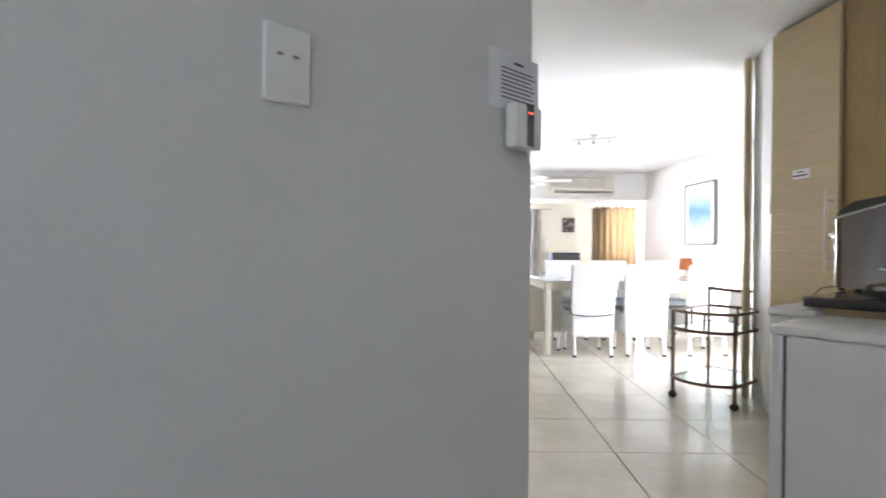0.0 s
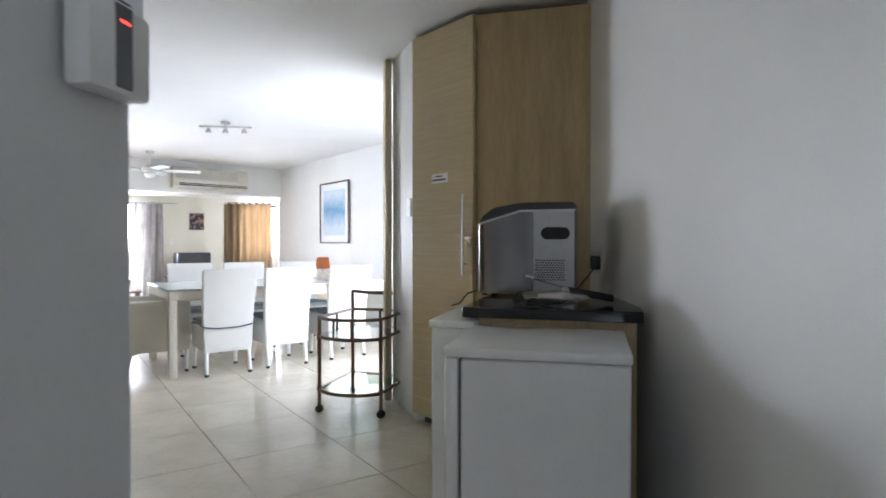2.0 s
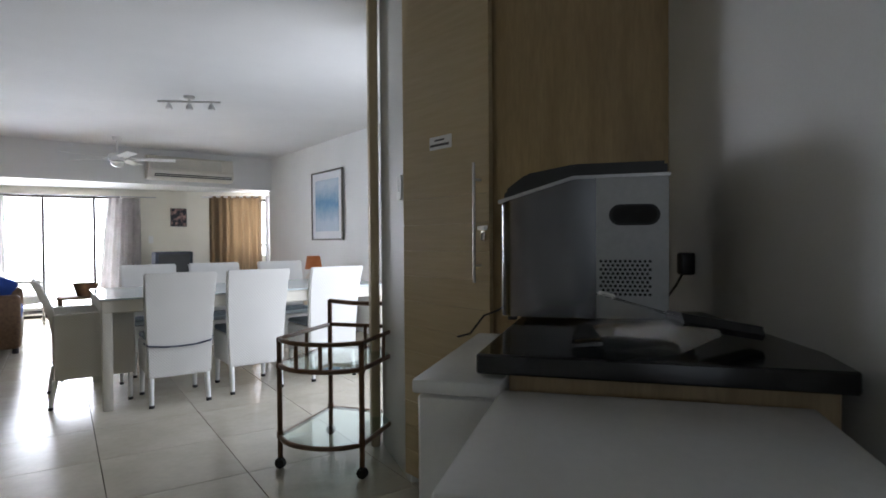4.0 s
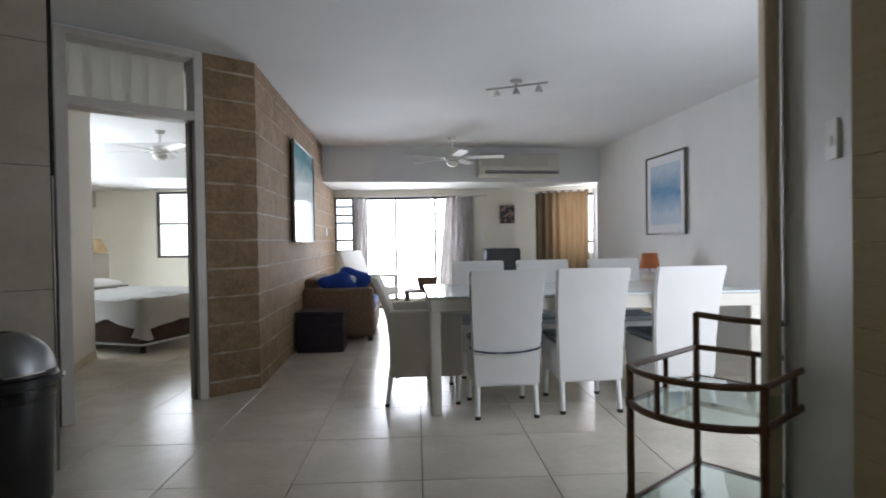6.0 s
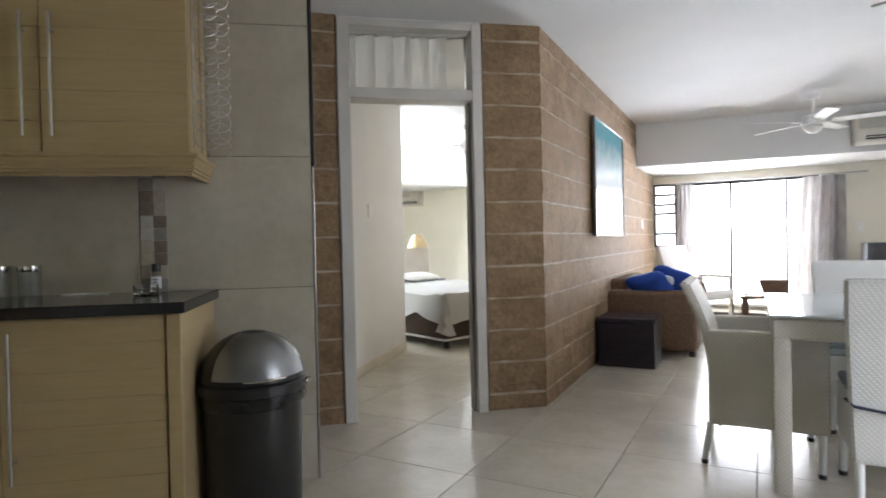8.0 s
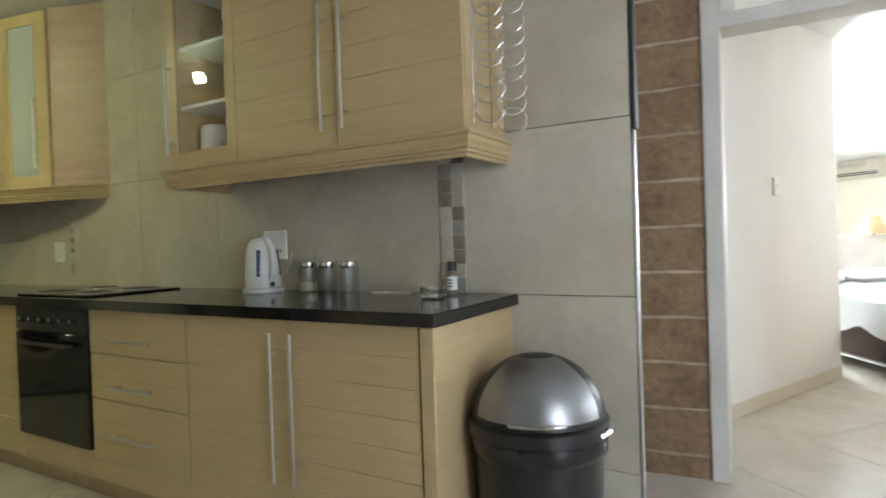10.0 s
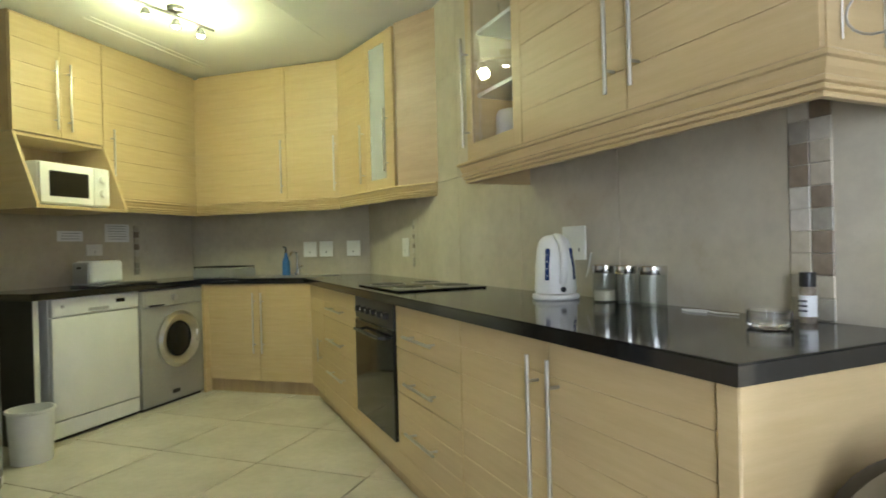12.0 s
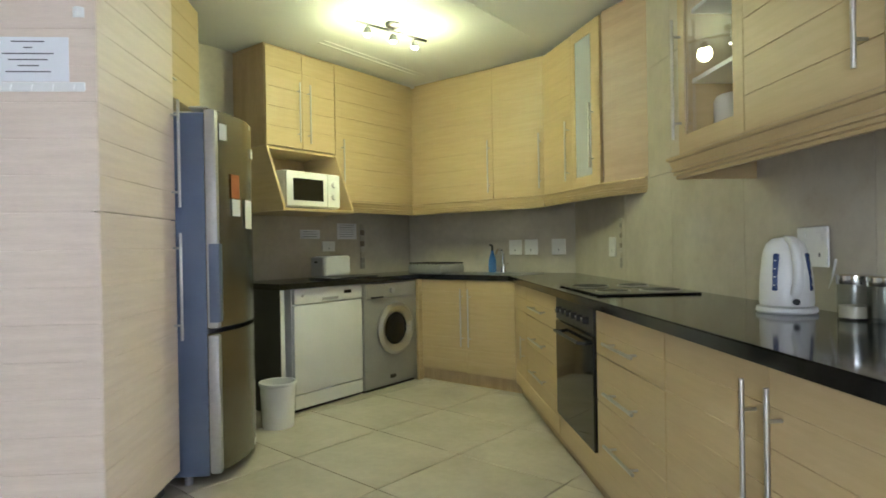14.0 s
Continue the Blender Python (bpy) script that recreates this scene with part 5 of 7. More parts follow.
# ---- tall unit and fridge (x to the south-west, y into the units) ----
KP = pose(-1.41, 1.09, 0, 0, 0, math.degrees(math.atan2(-0.669, -0.743)))
tu = thing("tall_larder_unit", KP, "tall pale oak larder unit with upper and lower doors", "larder unit")
part("body", B(0.002, 0.69, 0.022, 0.60, 0.10, 2.56), OAK_PALE, tu)
part("plinth", B(0.03, 0.68, 0.07, 0.55, 0.0, 0.099), BLACK_PLASTIC, tu, "dark recessed plinth")
for z0, z1, ha, hb in ((0.10, 1.278, 0.72, 1.22), (1.283, 2.56, 1.34, 1.84)):
    d = part("door", slat_panel(0.686, z0, z1, 0.125, 0.0, 0.02, 0.002), OAK_PALE, tu)
    bar_handle(d, (0.655, 0.0, ha), (0.655, 0.0, hb), (0, -0.034, 0), 0.007)
    bm = slat_panel(0.575, z0, z1, 0.125, 0.0, 0.004, 0.022)
    e = part("end_panel", bm, OAK_PALE, tu)
    e.matrix_basis = pose(-0.003, 0.6, 0, 0, 0, -90)
hp = thing("hook_rail_notice", KP, "printed notice above a row of hooks on the larder unit", "notice")
part("sheet", B(-0.011, -0.009, 0.09, 0.36, 1.735, 1.89), PAPER, hp)
for k, (a, b) in enumerate(((0.17, 0.28), (0.21, 0.24), (0.14, 0.31), (0.16, 0.29), (0.19, 0.26), (0.15, 0.30))):
    part("text_line", B(-0.0120, -0.0112, a, b, 1.872 - 0.021 * k, 1.876 - 0.021 * k), INK, hp)
part("rail", B(-0.014, -0.009, 0.035, 0.40, 1.70, 1.733, bev=0.003), WHITE_PLASTIC, hp, "white adhesive hook rail")
for k in range(5):
    part("hook", tube(bmesh.new(), [(-0.014, 0.07 + 0.07 * k, 1.722), (-0.022, 0.07 + 0.07 * k, 1.712), (-0.022, 0.07 + 0.07 * k, 1.700)], 0.003, 6), WHITE_PLASTIC, hp)
hk = solo("adhesive_hook", prism(bmesh.new(), [(-0.02, 0), (0.02, 0), (0.004, -0.012), (-0.004, -0.012)], 0, 0.035), WHITE_PLASTIC, KP @ pose(-0.009, 0.055, 1.96, 0, 0, -90), "white plastic hook stuck on the larder unit", "hook")

fr = thing("fridge_freezer", KP @ pose(0.735, -0.125, 0), "tall fridge freezer, dark steel curved doors and blue-grey sides", "fridge")
part("body", B(0.0, 0.70, 0.004, 0.64, 0.05, 1.80, bev=0.006), FRIDGE_BLUE, fr)


def curved_door(z0, z1):
    bm = bmesh.new()
    pts = [(0.0, 0.003)] + [(0.70 * k / 12, -0.012 - 0.10 * math.sin(math.pi * k / 12) ** 0.8) for k in range(13)] + [(0.70, 0.003)]
    prism(bm, pts, z0, z1)
    return bm


dz = part("door", curved_door(0.76, 1.82), FRIDGE_STEEL, fr)
dz2 = part("door", curved_door(0.06, 0.735), FRIDGE_STEEL, fr)
part("edge_trim", B(-0.004, 0.045, -0.052, 0.002, 0.762, 1.815, bev=0.010, seg=2), SILVER, dz, "silver vertical door trim")
part("edge_trim", B(-0.004, 0.045, -0.052, 0.002, 0.062, 0.73, bev=0.010, seg=2), SILVER, dz2, "silver vertical door trim")
part("grip", B(-0.008, 0.05, -0.060, -0.010, 0.79, 1.17, bev=0.006, seg=2), FRIDGE_BLUE, dz, "blue-grey recessed grip")
part("hinge_cover", B(0.02, 0.68, -0.01, 0.08, 1.8215, 1.835, bev=0.004), SILVER, fr)
for nm, z0, z1, xm, w, mt, lab in (("sticker", 1.68, 1.76, 0.085, 0.055, PAPER, "small white sticker"), ("magnet", 1.40, 1.52, 0.175, 0.075, ORANGE, "orange magnet"),
                                   ("note", 1.31, 1.395, 0.180, 0.075, PAPER, "small white note"), ("note", 1.25, 1.40, 0.325, 0.105, PAPER, "small white note"),
                                   ("sticker", 1.64, 1.69, 0.43, 0.05, PAPER, "small white sticker")):
    p = math.pi * xm / 0.7
    slope = -0.10 * 0.8 * math.sin(p) ** -0.2 * math.cos(p) * math.pi / 0.7
    o = part(nm, B(-w / 2, w / 2, -0.006, -0.0045, z0, z1), mt, dz, lab)
    o.matrix_basis = pose(xm, -0.012 - 0.10 * math.sin(p) ** 0.8, 0, 0, 0, math.degrees(math.atan(slope)))
for x in (0.05, 0.65):
    for y in (0.12, 0.60):
        part("foot", cyl(bmesh.new(), (x, y, 0), (x, y, 0.05), 0.02, 12), SILVER, fr)

ov2 = thing("wall_cabinet", KP, "oak laminate cabinet over the fridge", "wall cabinet", "kitchen wall units")
part("body", B(0.79, 1.45, 0.152, 0.60, 1.97, 2.56), OAK_SIDE, ov2)
d = part("door", slat_panel(0.66, 1.95, 2.56, 0.125, 0.13, 0.15, 0.79), OAK, ov2)
bar_handle(d, (0.84, 0.13, 2.03), (1.0, 0.13, 2.03), (0, -0.03, 0), 0.005)

wb = solo("waste_bin", lathe(bmesh.new(), [(0.0, 0.0), (0.098, 0.0), (0.112, 0.27), (0.120, 0.275), (0.120, 0.288), (0.106, 0.288), (0.09, 0.01), (0.0, 0.01)], (0, 0, 0), 28, cap=False), WHITE_PLASTIC, pose(-2.83, 0.145, 0), "small white plastic waste bin on the kitchen floor", "bin")
solo("waste_bin", lathe(bmesh.new(), [(0.0, 0.0), (0.085, 0.0), (0.105, 0.30), (0.105, 0.31), (0.09, 0.31), (0.08, 0.01), (0.0, 0.01)], (0, 0, 0), 28, cap=False), GREY_ENAMEL, pose(-2.66, -0.06, 0), "small grey waste bin beside the fridge", "bin")

# pedal bin with domed lid
pb = thing("swing_bin", pose(-1.60, 3.80, 0, 0, 0, -28), "tall black swing bin with a steel flap lid", "bin")
R = 0.205
part("body", lathe(bmesh.new(), [(R * 0.86, 0), (R * 0.9, 0.01), (R * 0.97, 0.50), (R * 0.97, 0.515)], (0, 0, 0), 36), BLACK_PLASTIC, pb)
part("collar", lathe(bmesh.new(), [(R * 0.98, 0.515), (R * 1.06, 0.52), (R * 1.06, 0.555), (R * 0.99, 0.565)], (0, 0, 0), 36), BLACK_PLASTIC, pb)
bm = bmesh.new()
dome = [(R * math.cos(a), 0.565 + 0.185 * math.sin(a)) for a in [math.pi / 2 * k / 10 for k in range(11)]]
dome[-1] = (0.003, dome[-1][1])
lathe(bm, dome, (0, 0, 0), 36)
part("dome", bm, BLACK_PLASTIC, pb)
bm = bmesh.new()
rows = []
for k in range(9):
    el = radians(5 + 66 * k / 8)
    rows.append([bm.verts.new((1.02 * R * math.cos(el) * math.cos(az), 1.02 * R * math.cos(el) * math.sin(az), 0.567 + 0.190 * math.sin(el))) for az in [radians(-58 + 116 * j / 14) for j in range(15)]])
for a, b in zip(rows, rows[1:]):
    for k in range(14):
        bm.faces.new((a[k], a[k + 1], b[k + 1], b[k]))
bmesh.ops.solidify(bm, geom=bm.faces[:], thickness=0.004)
part("flap", bm, SATIN, pb, "brushed steel push flap")
part("flap_lip", tube(bmesh.new(), [(1.035 * R * math.cos(a), 1.035 * R * math.sin(a), 0.582) for a in [radians(-22 + 44 * j / 8) for j in range(9)]], 0.006, 8), CHROME, pb, "polished flap lip")
part("handle", tube(bmesh.new(), [(0.06, 0.19, 0.54), (0.11, 0.205, 0.545), (0.15, 0.175, 0.54)], 0.008, 8), CHROME, pb)
bag = lathe(bmesh.new(), [(R * 0.99, 0.46), (R * 1.03, 0.48), (R * 1.02, 0.513)], (0, 0, 0), 40, cap=False)
for v in bag.verts:
    v.co += Vector((v.co.x, v.co.y, 0)).normalized() * 0.008 * noise.noise(v.co * 25)
part("liner", bag, surface("black_bin_liner", (0.01, 0.01, 0.011), (0.02, 0.02, 0.02), 6, 0.18, relief=0.2), pb, "glossy black bin liner edge")

# ---- kitchen small things ----
kt = thing("kettle", TPOSE @ pose(1.600, 0.150, 0.9035, 0, 0, -15) @ Matrix.Scale(1.0, 4), "white cordless electric kettle with blue water windows", "kettle")
part("base", lathe(bmesh.new(), [(0.085, 0), (0.09, 0.006), (0.088, 0.018), (0.07, 0.022)], (0, 0, 0), 28), WHITE_PLASTIC, kt)
bm = lathe(bmesh.new(), [(0.078, 0.024), (0.080, 0.04), (0.076, 0.12), (0.067, 0.19), (0.056, 0.222), (0.036, 0.240), (0.002, 0.245)], (0, 0, 0), 32)
for v in bm.verts:
    v.co.x += 0.10 * max(0, v.co.z - 0.12) * 0.6
part("jug", bm, WHITE_PLASTIC, kt)
part("handle", tube(bmesh.new(), [(-0.01, 0, 0.235), (-0.055, 0, 0.232), (-0.088, 0, 0.20), (-0.102, 0, 0.15), (-0.102, 0, 0.10), (-0.076, 0, 0.065)], 0.015, 10), WHITE_PLASTIC, kt)
BLUE_PLASTIC = surface("blue_window_plastic", (0.025, 0.045, 0.13), (0.045, 0.075, 0.2), 9, 0.2)
for az in (137, 223):
    w = part("water_window", B(0.070, 0.0885, -0.009, 0.009, 0.065, 0.185, bev=0.005, seg=2), BLUE_PLASTIC, kt, "blue water level window")
    w.matrix_basis = pose(0, 0, 0, 0, -5.5, az)
    for k in range(4):
        part("mark", B(0.0887, 0.0893, -0.003, 0.003, 0.082 + 0.026 * k, 0.085 + 0.026 * k), WHITE_PLASTIC, w)
part("switch_knob", cyl(bmesh.new(), (-0.075, 0.0, 0.040), (-0.088, 0.0, 0.040), 0.010, 12), BLACK_PLASTIC, kt)
part("spout", prism(bmesh.new(), [(0.05, -0.02), (0.10, -0.006), (0.10, 0.006), (0.05, 0.02)], 0.195, 0.225), WHITE_PLASTIC, kt)
part("cord", tube(bmesh.new(), [(0.085, -0.02, 0.006), (0.12, -0.06, 0.005), (0.14, -0.12, 0.006), (0.06, -0.14, 0.03), (0.02, -0.142, 0.10), (-0.01, -0.143, 0.17)], 0.004, 6), WHITE_PLASTIC, kt, "white power cord")

for s, fill in ((1.390, 0.045), (1.277, 0.0), (1.160, 0.0)):
    jr = thing("storage_jar", TPOSE @ pose(s, 0.085, 0.9035) @ Matrix.Scale(0.88, 4), "clear glass storage jar with a steel lid", "jar", "jars on the worktop")
    jb = part("jar", lathe(bmesh.new(), [(0.0, 0.0), (0.046, 0.0), (0.049, 0.004), (0.049, 0.117), (0.0475, 0.117), (0.0475, 0.005), (0.0, 0.005)], (0, 0, 0), 28, cap=False), THIN_GLASS, jr)
    part("lid", lathe(bmesh.new(), [(0.0, 0.118), (0.050, 0.118), (0.051, 0.121), (0.051, 0.146), (0.048, 0.149), (0.0, 0.149)], (0, 0, 0), 28, cap=False), CHROME, jr, "polished steel lid")
    if fill:
        part("contents", lathe(bmesh.new(), [(0.0, 0.007), (0.044, 0.007), (0.044, fill), (0.0, fill - 0.008)], (0, 0, 0), 24, cap=False), surface("pale_sugar", (0.62, 0.55, 0.42), (0.72, 0.66, 0.54), 60, 0.9), jr, "pale dry goods")
ash = thing("glass_bowl", TPOSE @ pose(0.675, 0.195, 0.9035) @ Matrix.Scale(0.82, 4), "low clear glass dish standing on the worktop", "dish")
part("bowl", lathe(bmesh.new(), [(0.0, 0.0), (0.052, 0.0), (0.060, 0.008), (0.060, 0.05), (0.054, 0.05), (0.052, 0.014), (0.0, 0.012)], (0, 0, 0), 28, cap=False), GLASS, ash)
sp = thing("spice_grinder", TPOSE @ pose(0.672, 0.06, 0.9035) @ Matrix.Scale(0.8, 4), "small spice grinder with a black cap and white label", "grinder")
part("jar", lathe(bmesh.new(), [(0.0, 0), (0.024, 0), (0.024, 0.10), (0.018, 0.11), (0.0, 0.11)], (0, 0, 0), 20, cap=False), surface("dark_spice", (0.16, 0.13, 0.10), (0.24, 0.2, 0.15), 60, 0.5), sp)
part("label", lathe(bmesh.new(), [(0.0246, 0.02), (0.0248, 0.085)], (0, 0, 0), 20, cap=False), PAPER, sp, "white paper label")
for z in (0.035, 0.05, 0.065):
    part("print", B(-0.014, 0.014, 0.0235, 0.0255, z, z + 0.006), INK, sp)
part("cap", cyl(bmesh.new(), (0, 0, 0.111), (0, 0, 0.155), 0.023, 18), BLACK_PLASTIC, sp, "black cap")
solo("coiled_cable", tube(bmesh.new(), [(0.0, 0, 0), (0.06, 0.015, 0), (0.12, -0.005, 0), (0.18, 0.02, 0.0), (0.14, 0.04, 0.0), (0.08, 0.03, 0.0)], 0.0025, 6), WHITE_PLASTIC, TPOSE @ pose(0.86, 0.07, 0.9065), "thin white cable lying on the worktop", "cable")


def socket(m, w, h, label, rockers=2):
    s = thing("wall_socket", m, label, "socket", "kitchen sockets")
    part("plate", B(-w / 2, w / 2, 0.001, 0.010, -h / 2, h / 2, bev=0.003), WHITE_PLASTIC, s)
    for k in range(rockers):
        x = -w / 4 + k * w / 2 if rockers > 1 else 0
        part("rocker", B(x - 0.012, x + 0.012, 0.0102, 0.0135, h * 0.12, h * 0.36, bev=0.002), WHITE_PLASTIC, s)
        part("pin_hole", B(x - 0.004, x + 0.004, 0.0100, 0.0106, -h * 0.25, -h * 0.15), INK, s)
    return s


socket(TPOSE @ pose(1.652, 0.014, 1.114), 0.15, 0.135, "white double wall socket behind the kettle", 2)
socket(TPOSE @ pose(3.57, 0.014, 1.115), 0.12, 0.13, "white wall socket beside the hob", 1)
for y in (0.70, 0.855, 1.11):
    socket(pose(SINK_X + 0.002, y, 1.12, 0, 0, -90), 0.125, 0.13, "white wall socket above the sink", 1)
socket(pose(-3.85, SOUTH_Y + 0.002, 1.155), 0.14, 0.085, "white wall socket above the toaster", 1)


def note(x0, x1, z0, z1):
    n = thing("wall_notice", pose(0, SOUTH_Y + 0.001, 0), "white printed notice taped to the kitchen tiles", "notice", "kitchen notices")
    part("sheet", B(x0, x1, 0.001, 0.0025, z0, z1), PAPER, n)
    k = z1 - 0.018
    while k > z0 + 0.01:
        part("text_line", B(x0 + 0.03, x1 - 0.03, 0.0027, 0.0034, k, k + 0.003), INK, n)
        k -= 0.02


note(-3.76, -3.555, 1.22, 1.295)
note(-4.18, -3.95, 1.215, 1.355)

ts = thing("toaster", pose(-3.64, -0.30, 0.9035), "white and silver two-slice toaster", "toaster")
part("body", B(-0.19, 0.08, -0.08, 0.08, 0.012, 0.175, bev=0.025, seg=3), WHITE_PLASTIC, ts)
part("side", B(0.081, 0.10, -0.075, 0.075, 0.012, 0.165, bev=0.008), SILVER, ts)
for y in (-0.03, 0.03):
    part("slot", B(-0.16, 0.05, y - 0.012, y + 0.012, 0.1745, 0.1765), BLACK_PLASTIC, ts)
part("lever", B(0.1005, 0.115, -0.015, 0.015, 0.12, 0.135, bev=0.003), BLACK_PLASTIC, ts)
part("base", B(-0.18, 0.08, -0.07, 0.07, 0.0, 0.012), BLACK_PLASTIC, ts)
solo("baking_tray", B(-0.24, 0.24, -0.14, 0.14, 0.0, 0.014, bev=0.006), BLACK_PLASTIC, pose(-3.66, -0.12, 0.9035), "black tray lying on the worktop", "tray")

rk = thing("dish_rack", pose(-4.60, 0.05, 0.9035, 0, 0, 80), "dark grey dish rack beside the sink", "dish rack")
part("tray", B(-0.22, 0.22, -0.14, 0.14, 0.0, 0.075, bev=0.012, seg=2), GREY_ENAMEL, rk, "grey drip tray")
for z in (0.045, 0.09):
    part("rim", tube(bmesh.new(), [(-0.21, -0.13, z), (0.21, -0.13, z), (0.21, 0.13, z), (-0.21, 0.13, z)], 0.005, 6, closed=True), BLACK_PLASTIC, rk)
for k in range(9):
    for y in (-0.13, 0.13):
        part("wire", tube(bmesh.new(), [(-0.20 + 0.05 * k, y, 0.02), (-0.20 + 0.05 * k, y, 0.09)], 0.003, 5), BLACK_PLASTIC, rk)
snk = thing("sink", pose(-4.63, 0.64, 0.9035), "stainless steel sink set in the worktop", "sink")
bm = bmesh.new()
box(bm, -0.21, 0.21, -0.36, -0.335, 0.0, 0.004)
box(bm, -0.21, 0.21, 0.335, 0.36, 0.0, 0.004)
box(bm, -0.21, -0.185, -0.334, 0.334, 0.0, 0.004)
box(bm, 0.185, 0.21, -0.334, 0.334, 0.0, 0.004)
part("rim", bm, STEEL, snk)
part("drainer", B(-0.184, 0.184, -0.333, 0.333, 0.0002, 0.0016), STEEL, snk)
tap = thing("tap", pose(-4.82, 0.62, 0.9035), "chrome swan-neck kitchen tap", "tap")
part("base", cyl(bmesh.new(), (0, 0, 0), (0, 0, 0.05), 0.022, 16, 0.018), CHROME, tap)
part("spout", tube(bmesh.new(), [(0, 0, 0.05), (0, 0, 0.16), (0.03, 0, 0.20), (0.08, 0, 0.20), (0.12, 0, 0.16)], 0.010, 10), CHROME, tap)
part("lever", tube(bmesh.new(), [(0, 0, 0.06), (-0.0, 0.05, 0.085)], 0.006, 8), CHROME, tap)
bt = thing("detergent_bottle", pose(-4.80, 0.52, 0.9035), "blue spray bottle with a dark pump beside the sink", "bottle")
part("bottle", lathe(bmesh.new(), [(0.0, 0), (0.032, 0), (0.035, 0.02), (0.033, 0.11), (0.014, 0.17), (0.012, 0.19), (0.0, 0.19)], (0, 0, 0), 20, cap=False), surface("blue_bottle", (0.03, 0.12, 0.36), (0.05, 0.17, 0.44), 8, 0.3), bt)
part("pump", tube(bmesh.new(), [(0, 0, 0.19), (0, 0, 0.235), (0.03, 0, 0.24)], 0.010, 8), BLACK_PLASTIC, bt)

# mosaic strips
mos_mats = [surface("mosaic_%s" % n, a, b, 20, 0.3) for n, a, b in (("cream", (0.44, 0.39, 0.30), (0.58, 0.53, 0.44)), ("brown", (0.20, 0.155, 0.115), (0.30, 0.245, 0.19)), ("grey", (0.28, 0.26, 0.225), (0.40, 0.375, 0.33)), ("white", (0.52, 0.49, 0.43), (0.64, 0.61, 0.55)))]


def mosaic(m, cols, z0, z1, size, label):
    st = thing("mosaic_strip", m, label, "mosaic", kind="structure")
    meshes = [mesh_of("mosaic_tile", B(0.001, size - 0.001, 0.004, 0.0135, 0.001, size - 0.001, bev=0.0015), mm, False) for mm in mos_mats]
    rng = random.Random(5)
    z = z0
    while z < z1 - size * 0.5:
        for c in range(cols):
            o = new("mosaic_tile", rng.choice(meshes))
            o.parent = st
            o.matrix_basis = pose(c * size, 0, z)
        z += size


mosaic(TPOSE @ pose(0.636, 0, 0), 2, 0.9045, 1.46, 0.056, "strip of small cream, brown and grey mosaic tiles")
mosaic(TPOSE @ pose(3.425, 0, 0), 1, 0.98, 1.30, 0.032, "narrow vertical strip of small mosaic tiles")
mosaic(pose(-4.27, SOUTH_Y, 0), 1, 0.95, 1.34, 0.05, "narrow vertical strip of small mosaic tiles")

# wire plate rack on the cabinet's end
wr = thing("wire_rack", TPOSE, "chrome wire rings rack hanging at the cabinet end", "rack")
for k in range(16):
    for s, y, dz in ((0.408, 0.23, 0.0), (0.385, 0.10, -0.022)):
        z = 1.545 + 0.059 * k + dz + 0.008 * (k % 2)
        c = [(s + 0.046 * math.cos(a), y + 0.020 * math.cos(a), z + 0.046 * math.sin(a)) for a in [2 * math.pi * j / 18 for j in range(18)]]
        part("ring", tube(bmesh.new(), c, 0.0025, 6, closed=True), STEEL, wr)
        part("bead", ball(bmesh.new(), (s - 0.046, y - 0.020, z), 0.0055, n=8), CHROME, wr)
for s, y in ((0.456, 0.26), (0.456, 0.12)):
    part("upright", tube(bmesh.new(), [(s, y, 1.50), (s, y, 2.50)], 0.003, 6), CHROME, wr)


# ---- lamps and fans ----
def track_light(m, lit, label):
    # Lit bar: same steel, coloured darker so the lamps' glare doesn't wash it out.
    body = STEEL if not lit else surface("steel_darkened_for_glare", (0.16, 0.155, 0.15), (0.22, 0.215, 0.21), 6, 0.3, 1.0)
    """A ceiling bar with small spotlights; x along the bar."""
    t = thing("track_light", m, label, "ceiling light")
    part("canopy", lathe(bmesh.new(), [(0.0, -0.001), (0.05, -0.001), (0.05, -0.02), (0.035, -0.028), (0.0, -0.028)], (0, 0, 0), 24, cap=False), body, t)
    part("stem", cyl(bmesh.new(), (0, 0, -0.028), (0, 0, -0.045), 0.01, 10), body, t)
    part("bar", cyl(bmesh.new(), (-0.28, 0, -0.052), (0.28, 0, -0.052), 0.009, 12), body, t)
    for x in (-0.18, 0.0, 0.20):
        s = part("spot", lathe(bmesh.new(), [(0.018, 0.0), (0.022, -0.012), (0.034, -0.045), (0.030, -0.045), (0.016, -0.004)], (x, 0.0, -0.075), 18, cap=False), body, t)
        part("arm", cyl(bmesh.new(), (x, 0, -0.052), (x, 0, -0.078), 0.005, 8), body, s)
        part("bulb", ball(bmesh.new(), (x, 0, -0.108), 0.022, n=12), BULB if lit else WHITE_PLASTIC, s, "lamp bulb")
    return t


track_light(pose(0.965, 6.385, CEIL, 0, 0, -24), False, "steel ceiling spotlight bar, switched off")
track_light(pose(-3.33, 0.745, KITCHEN_CEIL, 0, 0, -10), True, "steel kitchen ceiling spotlight bar, switched on")
